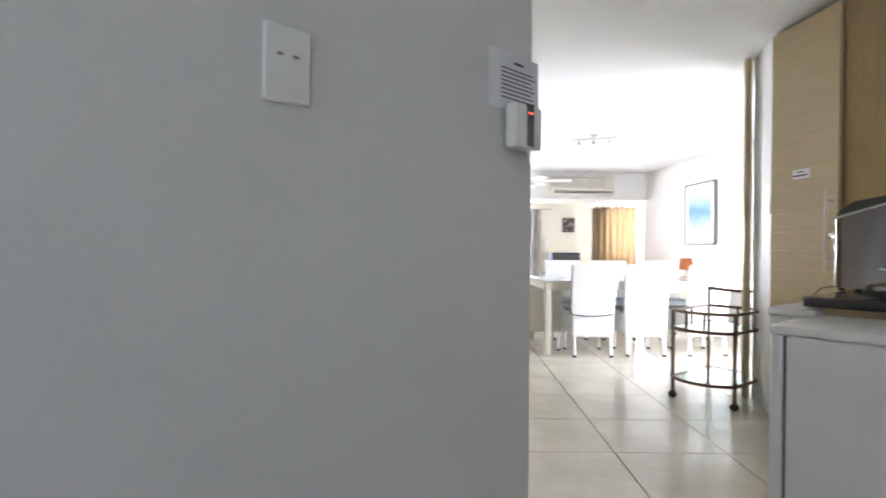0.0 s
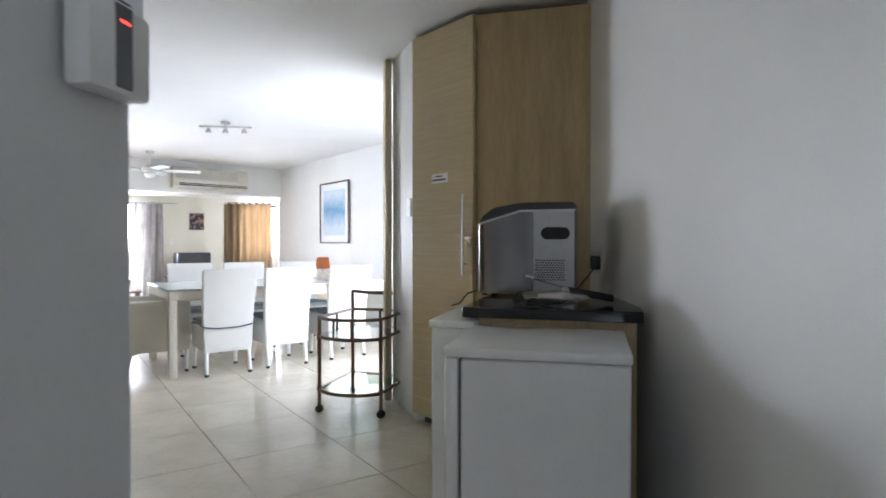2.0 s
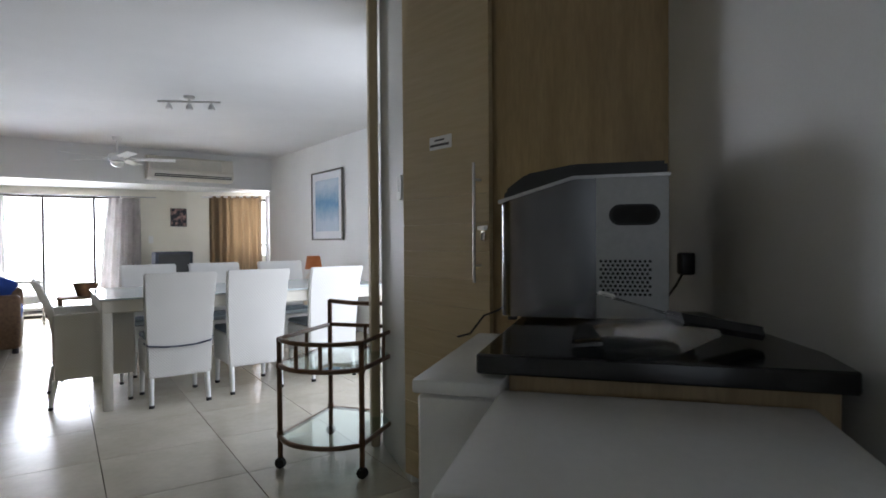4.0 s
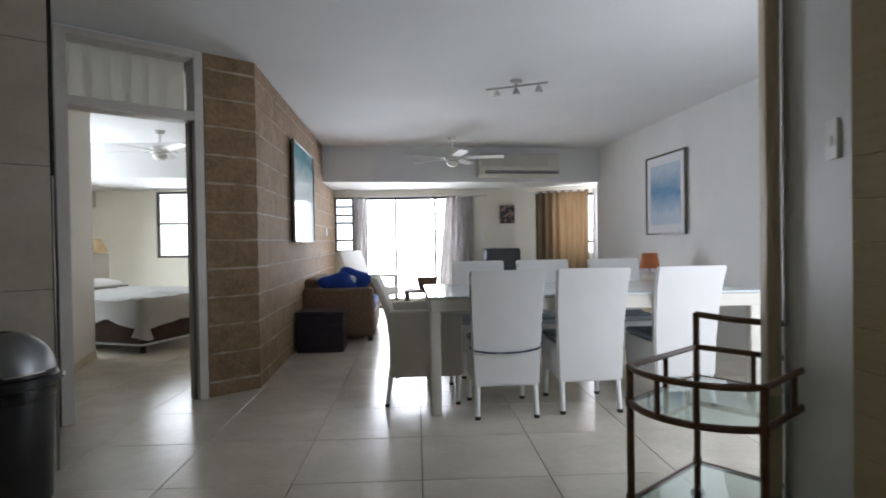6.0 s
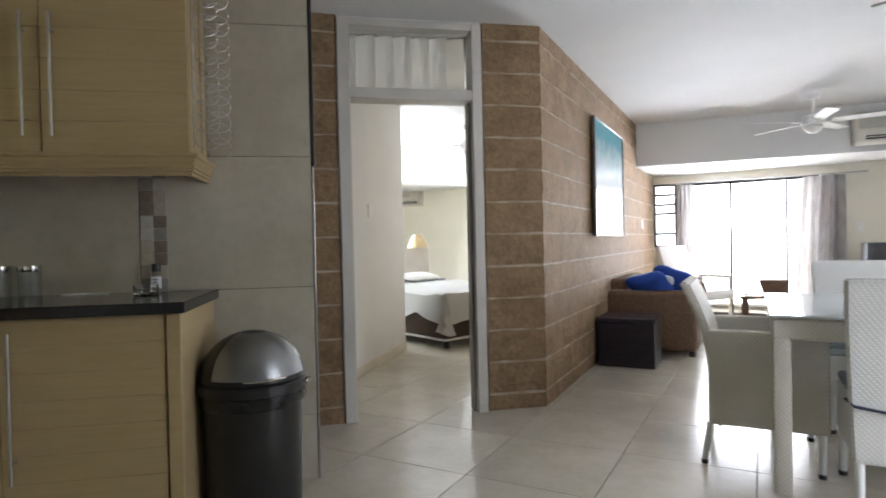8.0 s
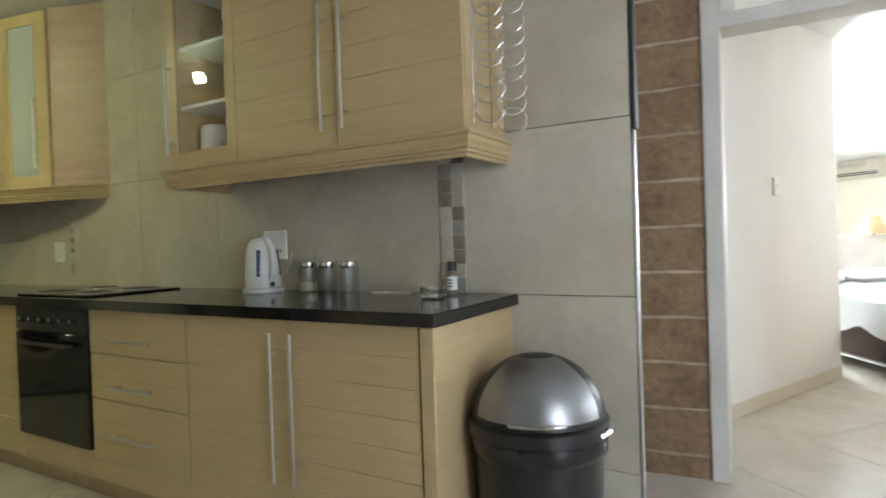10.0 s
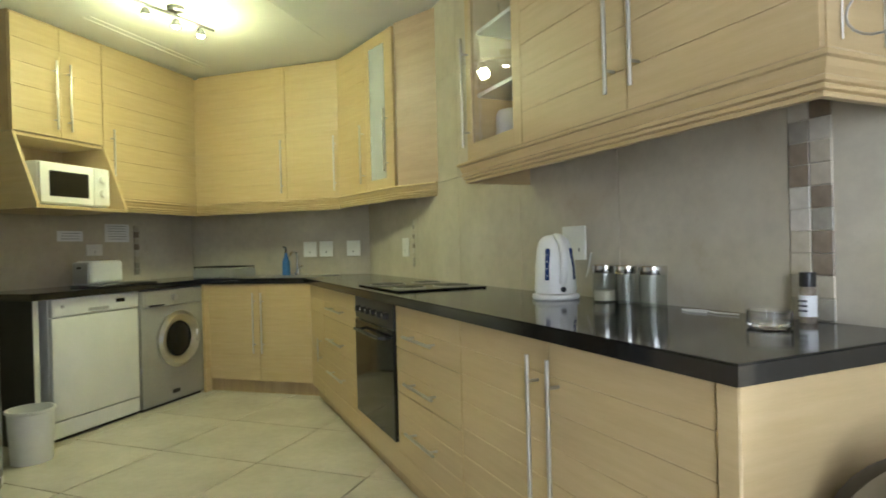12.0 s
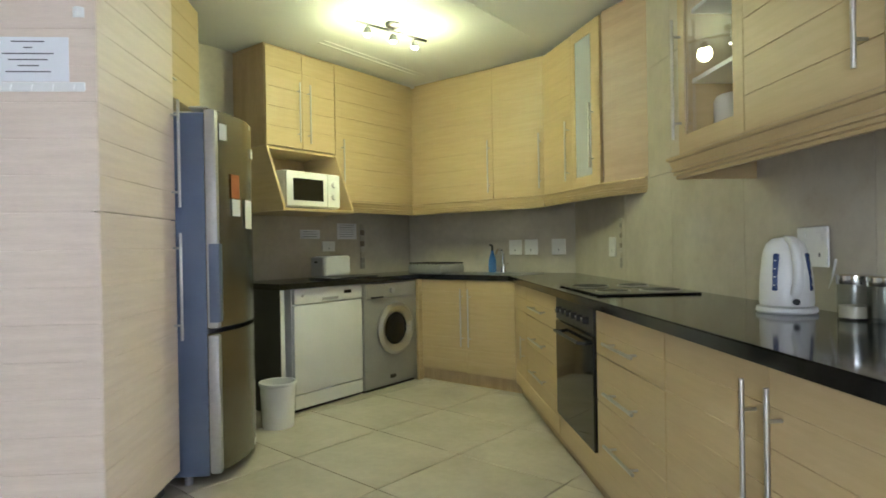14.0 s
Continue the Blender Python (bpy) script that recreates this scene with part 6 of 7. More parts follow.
for x, y in ((-3.50, 0.78), (-3.14, 0.71)):
    d = bpy.data.lights.new("kitchen_spot", "POINT")
    d.energy, d.color, d.shadow_soft_size = 4.0, (0.95, 1.0, 0.49), 0.05
    new("kitchen_spot", d).location = (x, y, KITCHEN_CEIL - 0.155)
    d = bpy.data.lights.new("kitchen_beam", "SPOT")
    d.energy, d.color, d.shadow_soft_size, d.spot_size, d.spot_blend = 4.0, (0.95, 1.0, 0.52), 0.05, radians(165), 0.9
    new("kitchen_beam", d).location = (x, y, KITCHEN_CEIL - 0.16)


def ceiling_fan(m, label, spin, drop=0.0):
    f = thing("ceiling_fan", m, label, "ceiling fan")
    part("canopy", lathe(bmesh.new(), [(0.0, -0.001), (0.065, -0.001), (0.05, -0.05), (0.0, -0.05)], (0, 0, 0), 24, cap=False), WHITE_PLASTIC, f)
    part("rod", cyl(bmesh.new(), (0, 0, -0.05), (0, 0, -0.18 - drop), 0.013, 12), WHITE_PLASTIC, f)
    part("motor", lathe(bmesh.new(), [(0.0, -0.18), (0.06, -0.18), (0.10, -0.20), (0.11, -0.24), (0.10, -0.275), (0.06, -0.285), (0.0, -0.285)], (0, 0, -drop), 28, cap=False), WHITE_PLASTIC, f)
    part("light_bowl", lathe(bmesh.new(), [(0.075, -0.287), (0.085, -0.30), (0.07, -0.335), (0.04, -0.355), (0.0, -0.36)], (0, 0, -drop), 24, cap=False), surface("opal_glass", (0.75, 0.75, 0.73), (0.8, 0.8, 0.78), 4, 0.25), f, "opal glass bowl")
    for k in range(5):
        a = radians(spin + 72 * k)
        bm = box(bmesh.new(), 0.16, 0.68, -0.06, 0.06, -0.004, 0.004, bev=0.003)
        bmesh.ops.rotate(bm, verts=bm.verts[:], cent=(0.3, 0, 0), matrix=Matrix.Rotation(radians(-11), 3, "X"))
        bl = part("blade", bm, WHITE_PLASTIC, f)
        bl.matrix_basis = pose(0, 0, -0.245 - drop) @ Matrix.Rotation(a, 4, "Z")
        br = part("bracket", B(0.09, 0.20, -0.018, 0.018, -0.013, -0.006, bev=0.002), STEEL, bl)
    return f


ceiling_fan(pose(0.455, 9.12, CEIL), "white five-blade ceiling fan at rest", -6, 0.03)
ceiling_fan(pose(-3.08, 8.35, CEIL), "white ceiling fan in the bedroom at rest", 30)


# ---- air conditioners ----
CREAM_PLASTIC = surface("aged_cream_plastic", (0.56, 0.53, 0.46), (0.62, 0.59, 0.52), 5, 0.4, relief=0.03, wear=0.04)
def aircon(m, w, label, h=0.345):
    """A wall unit, x along the wall, facing -y: a sloping upper grille panel over a lower outlet band."""
    a = thing("air_conditioner", m, label, "air conditioner")
    bm = bmesh.new()
    prof = [(0, 0), (-0.12, 0), (-0.185, 0.03), (-0.205, 0.075), (-0.205, 0.135), (-0.192, 0.145), (-0.176, h - 0.035), (-0.15, h - 0.004), (0, h)]
    rows = [[bm.verts.new((x, y, z)) for y, z in prof] for x in (0.0, w)]
    bm.faces.new(rows[0])
    bm.faces.new(list(reversed(rows[1])))
    for k in range(len(prof)):
        n = (k + 1) % len(prof)
        bm.faces.new((rows[0][k], rows[1][k], rows[1][n], rows[0][n]))
    bmesh.ops.recalc_face_normals(bm, faces=bm.faces[:])
    bmesh.ops.bevel(bm, geom=[e for e in bm.edges if e.calc_face_angle(0) > 0.6], offset=0.006, segments=2, affect="EDGES")
    part("case", bm, CREAM_PLASTIC, a)
    part("outlet", B(0.085, w - 0.03, -0.2085, -0.15, 0.040, 0.082, bev=0.004), BLACK_PLASTIC, a, "dark air outlet")
    part("flap", B(0.09, w - 0.16, -0.212, -0.2087, 0.056, 0.066, bev=0.001), CREAM_PLASTIC, a)
    part("display", B(w - 0.15, w - 0.035, -0.212, -0.2087, 0.055, 0.072, bev=0.001), GREY_ENAMEL, a, "small grey display strip")
    grille = part("grille", B(0.03, w - 0.18, -0.003, 0.003, 0.0, h - 0.20), surface("grille_grey_plastic", (0.44, 0.42, 0.37), (0.50, 0.48, 0.42), 5, 0.5), a, "greyer intake panel")
    grille.matrix_basis = pose(0, -0.1905, 0.155, -4.6, 0, 0)
    return a


AB0, AB1 = (-1.47, 9.62), (2.70, 10.28)
AN = Vector((AB1[0] - AB0[0], AB1[1] - AB0[1], 0)).normalized()
ac0 = Vector((*AB0, 0)) + AN * 2.32
aircon(pose(ac0.x, ac0.y, 2.04, 0, 0, math.degrees(math.atan2(AN.y, AN.x))), 1.22, "cream wall-mounted air conditioner on the beam")
aircon(pose(-6.20, 10.945, 1.757), 0.80, "white wall-mounted air conditioner in the bedroom", 0.26)


# ---- pictures ----
def picture(m, w, h, art, mount, fw, label):
    """A framed picture, x along the wall, facing -y."""
    p = thing("framed_picture", m, label, "picture")
    for a in ((-w / 2, w / 2, -h / 2, -h / 2 + fw), (-w / 2, w / 2, h / 2 - fw, h / 2), (-w / 2, -w / 2 + fw, -h / 2 + fw, h / 2 - fw), (w / 2 - fw, w / 2, -h / 2 + fw, h / 2 - fw)):
        part("frame", B(a[0], a[1], -0.03, -0.002, a[2], a[3], bev=0.004), PICTURE_FRAME, p)
    part("mount", B(-w / 2 + fw, w / 2 - fw, -0.015, -0.004, -h / 2 + fw, h / 2 - fw), PAPER, p, "white mount board")
    part("print", B(-w / 2 + fw + mount, w / 2 - fw - mount, -0.018, -0.0155, -h / 2 + fw + mount, h / 2 - fw - mount), art, p, "printed picture")
    return p


rwdir = math.degrees(math.atan2(R1[1] - R0[1], R1[0] - R0[0]))
picture(pose(2.918, 8.125, 1.612, 0, 0, rwdir + 180), 0.97, 0.945, SEASCAPE, 0.10, 0.022, "pewter-framed pale blue seascape on the white wall")
bdir = math.degrees(math.atan2(BRICK_FAR[1] - BRICK_CORNER[1], BRICK_FAR[0] - BRICK_CORNER[0]))
picture(pose(-1.235, 7.79, 1.635, 0, 0, bdir), 1.32, 1.04, SEA_PRINT_GLARE, 0.0, 0.015, "thin-framed glossy sea print on the brick wall, window glare painted into its lower part")
picture(pose(1.385, 11.078, 1.535), 0.25, 0.30, ABSTRACT, 0.0, 0.008, "small dark square picture on the cream wall")


# ---- windows ----
sd = thing("glazed_door", facing((1.62, 3.58), (2.99, 5.02)), "dark framed glass door to the side balcony", "glass door", kind="structure")
for x0, x1 in ((0.15, 0.20), (0.98, 1.03), (1.80, 1.85)):
    part("stile", B(x0, x1, -0.09, -0.04, 0.0, 2.08, bev=0.004), FRAME_DARK, sd)
for z0, z1 in ((0.0, 0.05), (2.03, 2.08)):
    part("rail", B(0.201, 0.979, -0.09, -0.04, z0, z1, bev=0.004), FRAME_DARK, sd)
    part("rail", B(1.031, 1.799, -0.09, -0.04, z0, z1, bev=0.004), FRAME_DARK, sd)
wd = thing("glazed_door", pose(-1.10, 11.10, 0), "dark framed sliding glass door to the balcony", "glass door", kind="structure")
for x0, x1 in ((0.0, 0.04), (1.262, 1.30), (1.61, 1.65), (0.60, 0.638)):
    part("stile", B(x0, x1, 0.0, 0.05, 0.0, 1.855, bev=0.004), FRAME_DARK, wd)
part("rail", B(0.041, 1.609, 0.0, 0.05, 1.81, 1.855, bev=0.004), FRAME_DARK, wd)
part("rail", B(0.041, 1.609, 0.0, 0.05, 0.0, 0.04, bev=0.004), FRAME_DARK, wd)
for x0, x1 in ((0.041, 0.599), (0.639, 1.261), (1.301, 1.609)):
    g = part("pane", B(x0, x1, 0.02, 0.026, 0.041, 1.809), GLASS, wd)
    g.visible_shadow = False
lv = thing("louvre_window", pose(-1.50, 11.10, 0), "dark framed louvre window beside the glass door", "window", kind="structure")
part("frame", B(0.0, 0.03, 0.0, 0.05, 0.95, 1.86), FRAME_DARK, lv)
part("frame", B(0.29, 0.32, 0.0, 0.05, 0.95, 1.86), FRAME_DARK, lv)
for z in (0.95, 1.13, 1.42, 1.55, 1.69, 1.83):
    part("bar", B(0.031, 0.289, 0.0, 0.04, z, z + 0.03), FRAME_DARK, lv)
bw = thing("bay_window", facing((1.95, 11.08), (3.35, 10.55)), "dark framed bay window", "window", kind="structure")
for a in ((0.15, 1.2, 0.55, 0.59), (0.15, 1.2, 1.82, 1.86), (0.15, 0.19, 0.59, 1.82), (1.16, 1.2, 0.59, 1.82), (0.19, 1.16, 1.05, 1.08)):
    part("frame", B(a[0], a[1], 0.04, 0.09, a[2], a[3], bev=0.003), FRAME_DARK, bw)
bdw = thing("bedroom_window", pose(-4.42, 10.97, 0), "bedroom window with open glass louvres", "window", kind="structure")
for a in ((0, 0.92, 0.90, 0.94), (0, 0.92, 1.955, 1.99), (0, 0.035, 0.94, 1.955), (0.885, 0.92, 0.94, 1.955), (0.035, 0.885, 1.45, 1.48)):
    part("frame", B(a[0], a[1], 0.02, 0.07, a[2], a[3], bev=0.003), FRAME_DARK, bdw)
for k in range(6):
    g = part("louvre", B(0.045, 0.855, 0.0, 0.005, 0, 0.08), THIN_GLASS, bdw, "glass louvre blade")
    g.matrix_basis = pose(0, 0.03, 0.95 + 0.075 * k, -35, 0, 0)
    g.visible_shadow = False


# ---- curtains ----
def curtain(m, w, z0, z1, mat, folds, label, depth=0.05, flare=0.0):
    bm = bmesh.new()
    n = folds * 10
    lo, hi = [], []
    cols = []
    for k in range(n + 1):
        f = k / n
        y = depth * math.sin(2 * math.pi * folds * f) * (0.8 + 0.3 * noise.noise(Vector((f * 7, 1.3, 2.2))))
        cols.append([bm.verts.new((f * w * (1 + flare * (1 - j / 6)), y * (1.15 - 0.05 * j), z0 + (z1 - z0) * j / 6)) for j in range(7)])
    for a, b in zip(cols, cols[1:]):
        for j in range(6):
            bm.faces.new((a[j], b[j], b[j + 1], a[j + 1]))
    bmesh.ops.solidify(bm, geom=bm.faces[:], thickness=0.003)
    return solo("curtain", bm, mat, m, label, "curtain")


curtain(pose(-1.17, 11.0, 0), 0.24, 0.03, 1.83, GREY_CURTAIN, 4, "grey sheer curtain drawn aside at the glass door", 0.04)
curtain(pose(0.82, 11.0, 0, 0, 0, 180), 0.46, 0.03, 1.83, GREY_CURTAIN, 5, "grey patterned curtain drawn aside at the glass door", 0.045, 0.35)
BWM = facing((1.85, 10.98), (2.72, 10.60))
curtain(BWM, 0.86, 0.03, 1.90, TAN_CURTAIN, 7, "tan eyelet curtain hanging on a rod in the bay", 0.045)
curtain(pose(2.66, 10.42, 0, 0, 0, 60), 0.16, 0.03, 1.90, GREY_CURTAIN, 2, "narrow grey curtain at the bay corner", 0.03)
rd = thing("curtain_rod", BWM, "white curtain rod with steel eyelets", "curtain rod")
part("rod", cyl(bmesh.new(), (-0.12, 0, 1.88), (1.05, 0, 1.88), 0.012, 10), WHITE_PLASTIC, rd)
for k in range(7):
    part("eyelet", tube(bmesh.new(), [(0.06 + 0.125 * k, 0.024 * math.cos(a), 1.87 + 0.024 * math.sin(a)) for a in [2 * math.pi * j / 12 for j in range(12)]], 0.005, 5, closed=True), CHROME, rd)
rd2 = solo("curtain_rod", cyl(bmesh.new(), (-1.25, 11.0, 1.85), (1.05, 11.0, 1.85), 0.008, 10), SILVER, Matrix(), "slim grey curtain rod above the glass door", "curtain rod")
ws = thing("light_switch", pose(0.97, 11.078, 1.17), "white light switch on the cream wall", "switch")
part("plate", B(-0.035, 0.035, -0.010, -0.001, -0.06, 0.06, bev=0.003), WHITE_PLASTIC, ws)
part("lever", B(-0.008, 0.008, -0.014, -0.0102, -0.01, 0.02), WHITE_PLASTIC, ws)

# ---- living room things ----
bx = thing("storage_chest", pose(-1.185, 7.15, 0, 0, 0, 4), "dark stained wooden chest against the brick wall", "chest")
part("body", B(0.01, 0.475, 0.01, 0.43, 0.0, 0.375, bev=0.004), DARK_WOOD, bx)
part("lid", B(0.0, 0.485, 0.0, 0.44, 0.377, 0.415, bev=0.006), DARK_WOOD, bx)

so = thing("wicker_sofa", pose(-1.27, 7.75, 0, 0, 0, 4), "brown wicker sofa with blue cushions", "sofa")
part("arm", B(0.0, 0.80, 0.0, 0.16, 0.05, 0.60, bev=0.05, seg=3), WICKER_BROWN, so)
part("arm", B(0.0, 0.80, 1.30, 1.46, 0.05, 0.60, bev=0.05, seg=3), WICKER_BROWN, so)
part("backrest", B(0.0, 0.18, 0.161, 1.299, 0.05, 0.70, bev=0.05, seg=3), WICKER_BROWN, so)
part("seat", B(0.181, 0.80, 0.161, 1.299, 0.05, 0.30, bev=0.02, seg=2), WICKER_BROWN, so)
part("seat_cushion", B(0.185, 0.80, 0.165, 1.295, 0.301, 0.42, bev=0.04, seg=3), BLUE_CLOTH, so, "blue seat cushion")
for x in (0.05, 0.75):
    for y in (0.08, 1.38):
        part("foot", cyl(bmesh.new(), (x, y, 0), (x, y, 0.052), 0.03, 12), DARK_WOOD, so)


def cushion(m, w, h, d, mat, label):
    bm = bmesh.new()
    bmesh.ops.create_uvsphere(bm, u_segments=24, v_segments=14, radius=1.0)
    for v in bm.verts:
        x, y, z = v.co
        e = lambda q: math.copysign(abs(q) ** 0.55, q)
        pinch = 0.90 + 0.16 * abs(e(x) * e(z))
        v.co = Vector((e(x) * w / 2 * pinch, y * d / 2 * (1 - 0.55 * max(abs(e(x)), abs(e(z))) ** 4), e(z) * h / 2 * pinch))
    return solo("cushion", bm, mat, m, label, "cushion")


cushion(pose(-0.90, 7.93, 0.635, 52, -14, -6), 0.40, 0.38, 0.16, BLUE_CLOTH, "royal blue scatter cushion lying on the sofa arm")
cushion(pose(-0.74, 8.10, 0.665, 46, 20, 14), 0.40, 0.38, 0.16, BLUE_CLOTH, "royal blue scatter cushion leaning over the sofa arm")
cushion(pose(-0.83, 8.02, 0.655, 46, 8, 4), 0.28, 0.26, 0.10, LINEN, "pale scatter cushion between the blue ones")

lc = thing("balcony_chair", pose(-0.95, 10.35, 0, 0, 0, -120), "white high-backed lounge chair by the glass door", "chair")
part("seat", B(-0.28, 0.28, -0.05, 0.50, 0.30, 0.42, bev=0.03, seg=2), LINEN, lc)
b = part("backrest", B(-0.27, 0.27, -0.04, 0.04, 0, 0.62, bev=0.03, seg=2), LINEN, lc)
b.matrix_basis = pose(0, -0.02, 0.40, 22, 0, 0)
for x in (-0.26, 0.26):
    part("arm", B(x - 0.03, x + 0.03, -0.02, 0.45, 0.56, 0.60, bev=0.012, seg=2), FRAME_PAINT, lc)
    for y in (0.0, 0.44):
        part("leg", cyl(bmesh.new(), (x, y, 0), (x, y, 0.565), 0.018, 10), FRAME_PAINT, lc)

tv = thing("television", pose(1.22, 10.45, 0.58, 0, 0, 4), "dark box television on a low stand", "television")
part("case", B(-0.27, 0.27, -0.16, 0.20, 0.0, 0.40, bev=0.02, seg=2), surface("dark_blue_grey_plastic", (0.02, 0.026, 0.045), (0.03, 0.038, 0.06), 5, 0.3), tv)
part("screen", B(-0.22, 0.22, -0.166, -0.1605, 0.05, 0.36, bev=0.002), BLACK_PLASTIC, tv, "dark screen")
stn = thing("tv_stand", pose(1.22, 10.47, 0, 0, 0, 4), "dark wooden television stand", "stand")
part("top", B(-0.40, 0.40, -0.25, 0.25, 0.54, 0.578, bev=0.004), DARK_WOOD, stn)
for x in (-0.37, 0.37):
    part("side", B(x - 0.02, x + 0.02, -0.24, 0.24, 0.0, 0.539, bev=0.003), DARK_WOOD, stn)
part("shelf", B(-0.349, 0.349, -0.24, 0.24, 0.20, 0.22, bev=0.002), DARK_WOOD, stn)

ct = thing("coffee_table", pose(0.05, 9.55, 0), "low dark cane coffee table before the glass door", "coffee table")
part("top", B(-0.30, 0.30, -0.25, 0.25, 0.40, 0.43, bev=0.008, seg=2), WICKER_BROWN, ct)
for x in (-0.26, 0.26):
    for y in (-0.21, 0.21):
        part("leg", cyl(bmesh.new(), (x, y, 0), (x, y, 0.40), 0.022, 10), WICKER_BROWN, ct)
solo("basket", lathe(bmesh.new(), [(0.0, 0), (0.11, 0), (0.15, 0.16), (0.155, 0.17), (0.14, 0.17), (0.10, 0.01), (0.0, 0.01)], (0, 0, 0), 24, cap=False), WICKER_BROWN, pose(0.08, 9.5, 0.431), "brown woven basket on the coffee table", "basket")

sb = thing("sideboard", pose(2.66, 7.95, 0, 0, 0, rwdir - 90), "cream low sideboard along the white wall", "sideboard")
part("body", B(-0.22, 0.22, -0.75, 0.75, 0.06, 0.51, bev=0.006), surface("cream_lacquer", (0.62, 0.57, 0.46), (0.7, 0.65, 0.54), 4, 0.4), sb)
part("top", B(-0.24, 0.24, -0.77, 0.77, 0.511, 0.54, bev=0.006), TAN_PAINT, sb)
for y in (-0.37, 0.37):
    part("door", B(-0.238, -0.221, y - 0.35, y + 0.35, 0.08, 0.49, bev=0.004), TAN_PAINT, sb)
part("plinth", B(-0.18, 0.18, -0.7, 0.7, 0.0, 0.059), DARK_WOOD, sb)
lp = thing("table_lamp", pose(2.61, 7.82, 0.541) @ Matrix.Scale(0.92, 4), "table lamp with orange shade and pale globe base", "lamp")
part("base", ball(bmesh.new(), (0, 0, 0.11), 0.11, (1, 1, 0.95), 24), surface("pale_ceramic", (0.6, 0.55, 0.48), (0.7, 0.66, 0.58), 6, 0.3), lp)
part("neck", cyl(bmesh.new(), (0, 0, 0.20), (0, 0, 0.27), 0.012, 10), SILVER, lp)
part("shade", lathe(bmesh.new(), [(0.12, 0.25), (0.09, 0.43), (0.087, 0.43), (0.117, 0.25)], (0, 0, 0), 28, cap=False), ORANGE, lp, "orange fabric shade")

# ---- bedroom things ----
BD = pose(-2.77, 7.24, 0, 0, 0, 162)
bd = thing("bed", BD, "double bed with rumpled white linen on a dark brown base", "bed")
part("base", B(0.0, 1.95, -1.40, 0.0, 0.10, 0.34, bev=0.03, seg=2), BROWN_BASE, bd)
for x in (0.06, 1.88):
    for y in (-1.33, -0.07):
        part("leg", cyl(bmesh.new(), (x, y, 0), (x, y, 0.102), 0.03, 12), BLACK_PLASTIC, bd)
part("piping", B(-0.012, 1.95, -1.41, 0.012, 0.085, 0.10, bev=0.004), LINEN, bd, "pale base edging")
part("mattress", B(0.0, 1.95, -1.40, 0.0, 0.341, 0.52, bev=0.04, seg=3), LINEN, bd)
bm = bmesh.new()
N = 44
grid = []
for i in range(N + 1):
    row = []
    for j in range(N + 1):
        x = -0.16 + 2.0 * i / N
        y = -1.56 + 1.72 * j / N
        dx = max(0, -x, )
        dy = max(0, y, -1.40 - y)
        over = max(dx, dy)
        n1 = noise.noise(Vector((x * 3, y * 3, 0.3))) * 0.03 + noise.noise(Vector((x * 8, y * 8, 1.3))) * 0.014
        z = 0.575 + n1
        if over > 0:
            k = min(1, over / 0.16)
            z = 0.575 + n1 - (0.29 + 0.17 * noise.noise(Vector((x * 2.6, y * 2.6, 5.1))) + (0.10 if dx > 0 and dy > 0 else 0)) * k ** 0.7
            shrink = 0.10 * k
            x += shrink if dx > 0 else 0
            y += (-shrink if y > 0 else shrink) if dy > 0 else 0
        row.append(bm.verts.new((x, y, z)))
    grid.append(row)
for i in range(N):
    for j in range(N):
        bm.faces.new((grid[i][j], grid[i + 1][j], grid[i + 1][j + 1], grid[i][j + 1]))
bmesh.ops.solidify(bm, geom=bm.faces[:], thickness=0.02)
dv = solo("duvet", bm, LINEN, BD, "rumpled white duvet spread over the bed", "duvet")
for y in (-0.40, -1.02):
    cushion(BD @ pose(1.72, y, 0.63, 84, 0, 90), 0.58, 0.36, 0.13, LINEN, "white pillow at the head of the bed").name = "pillow"
hb = solo("headboard", B(1.96, 2.02, -1.42, 0.02, 0.0, 1.02, bev=0.01), FRAME_PAINT, BD, "pale slatted headboard behind the bed", "headboard")
nst = thing("bedside_table", pose(-4.25, 9.15, 0), "dark wooden bedside table by the bed", "bedside table")
part("top", B(-0.22, 0.22, -0.20, 0.20, 0.55, 0.58, bev=0.004), DARK_WOOD, nst)
part("body", B(-0.20, 0.20, -0.18, 0.18, 0.10, 0.549, bev=0.004), DARK_WOOD, nst)
for x in (-0.18, 0.18):
    for y in (-0.16, 0.16):
        part("leg", B(x - 0.015, x + 0.015, y - 0.015, y + 0.015, 0, 0.10), DARK_WOOD, nst)
bl = thing("bedside_lamp", pose(-4.31, 9.07, 0.581), "bedside lamp with turned dark stem and beige shade", "lamp")
part("stem", lathe(bmesh.new(), [(0.0, 0), (0.06, 0), (0.06, 0.015), (0.02, 0.04), (0.03, 0.10), (0.022, 0.16), (0.032, 0.24), (0.018, 0.32), (0.028, 0.38), (0.012, 0.43), (0.012, 0.47), (0.0, 0.47)], (0, 0, 0), 20, cap=False), DARK_WOOD, bl, "dark turned stem")
part("shade", lathe(bmesh.new(), [(0.15, 0.45), (0.06, 0.63), (0.057, 0.63), (0.147, 0.45)], (0, 0, 0), 24, cap=False), BEIGE_SHADE, bl, "beige fabric shade")
bs = thing("light_switch", facing((-2.42, 4.70), (-3.16, 7.10)), "white light switch inside the bedroom", "switch")
part("plate", B(1.53, 1.62, -0.012, -0.001, 1.325, 1.445, bev=0.003), WHITE_PLASTIC, bs)
part("lever", B(1.565, 1.585, -0.016, -0.0122, 1.365, 1.405), WHITE_PLASTIC, bs)
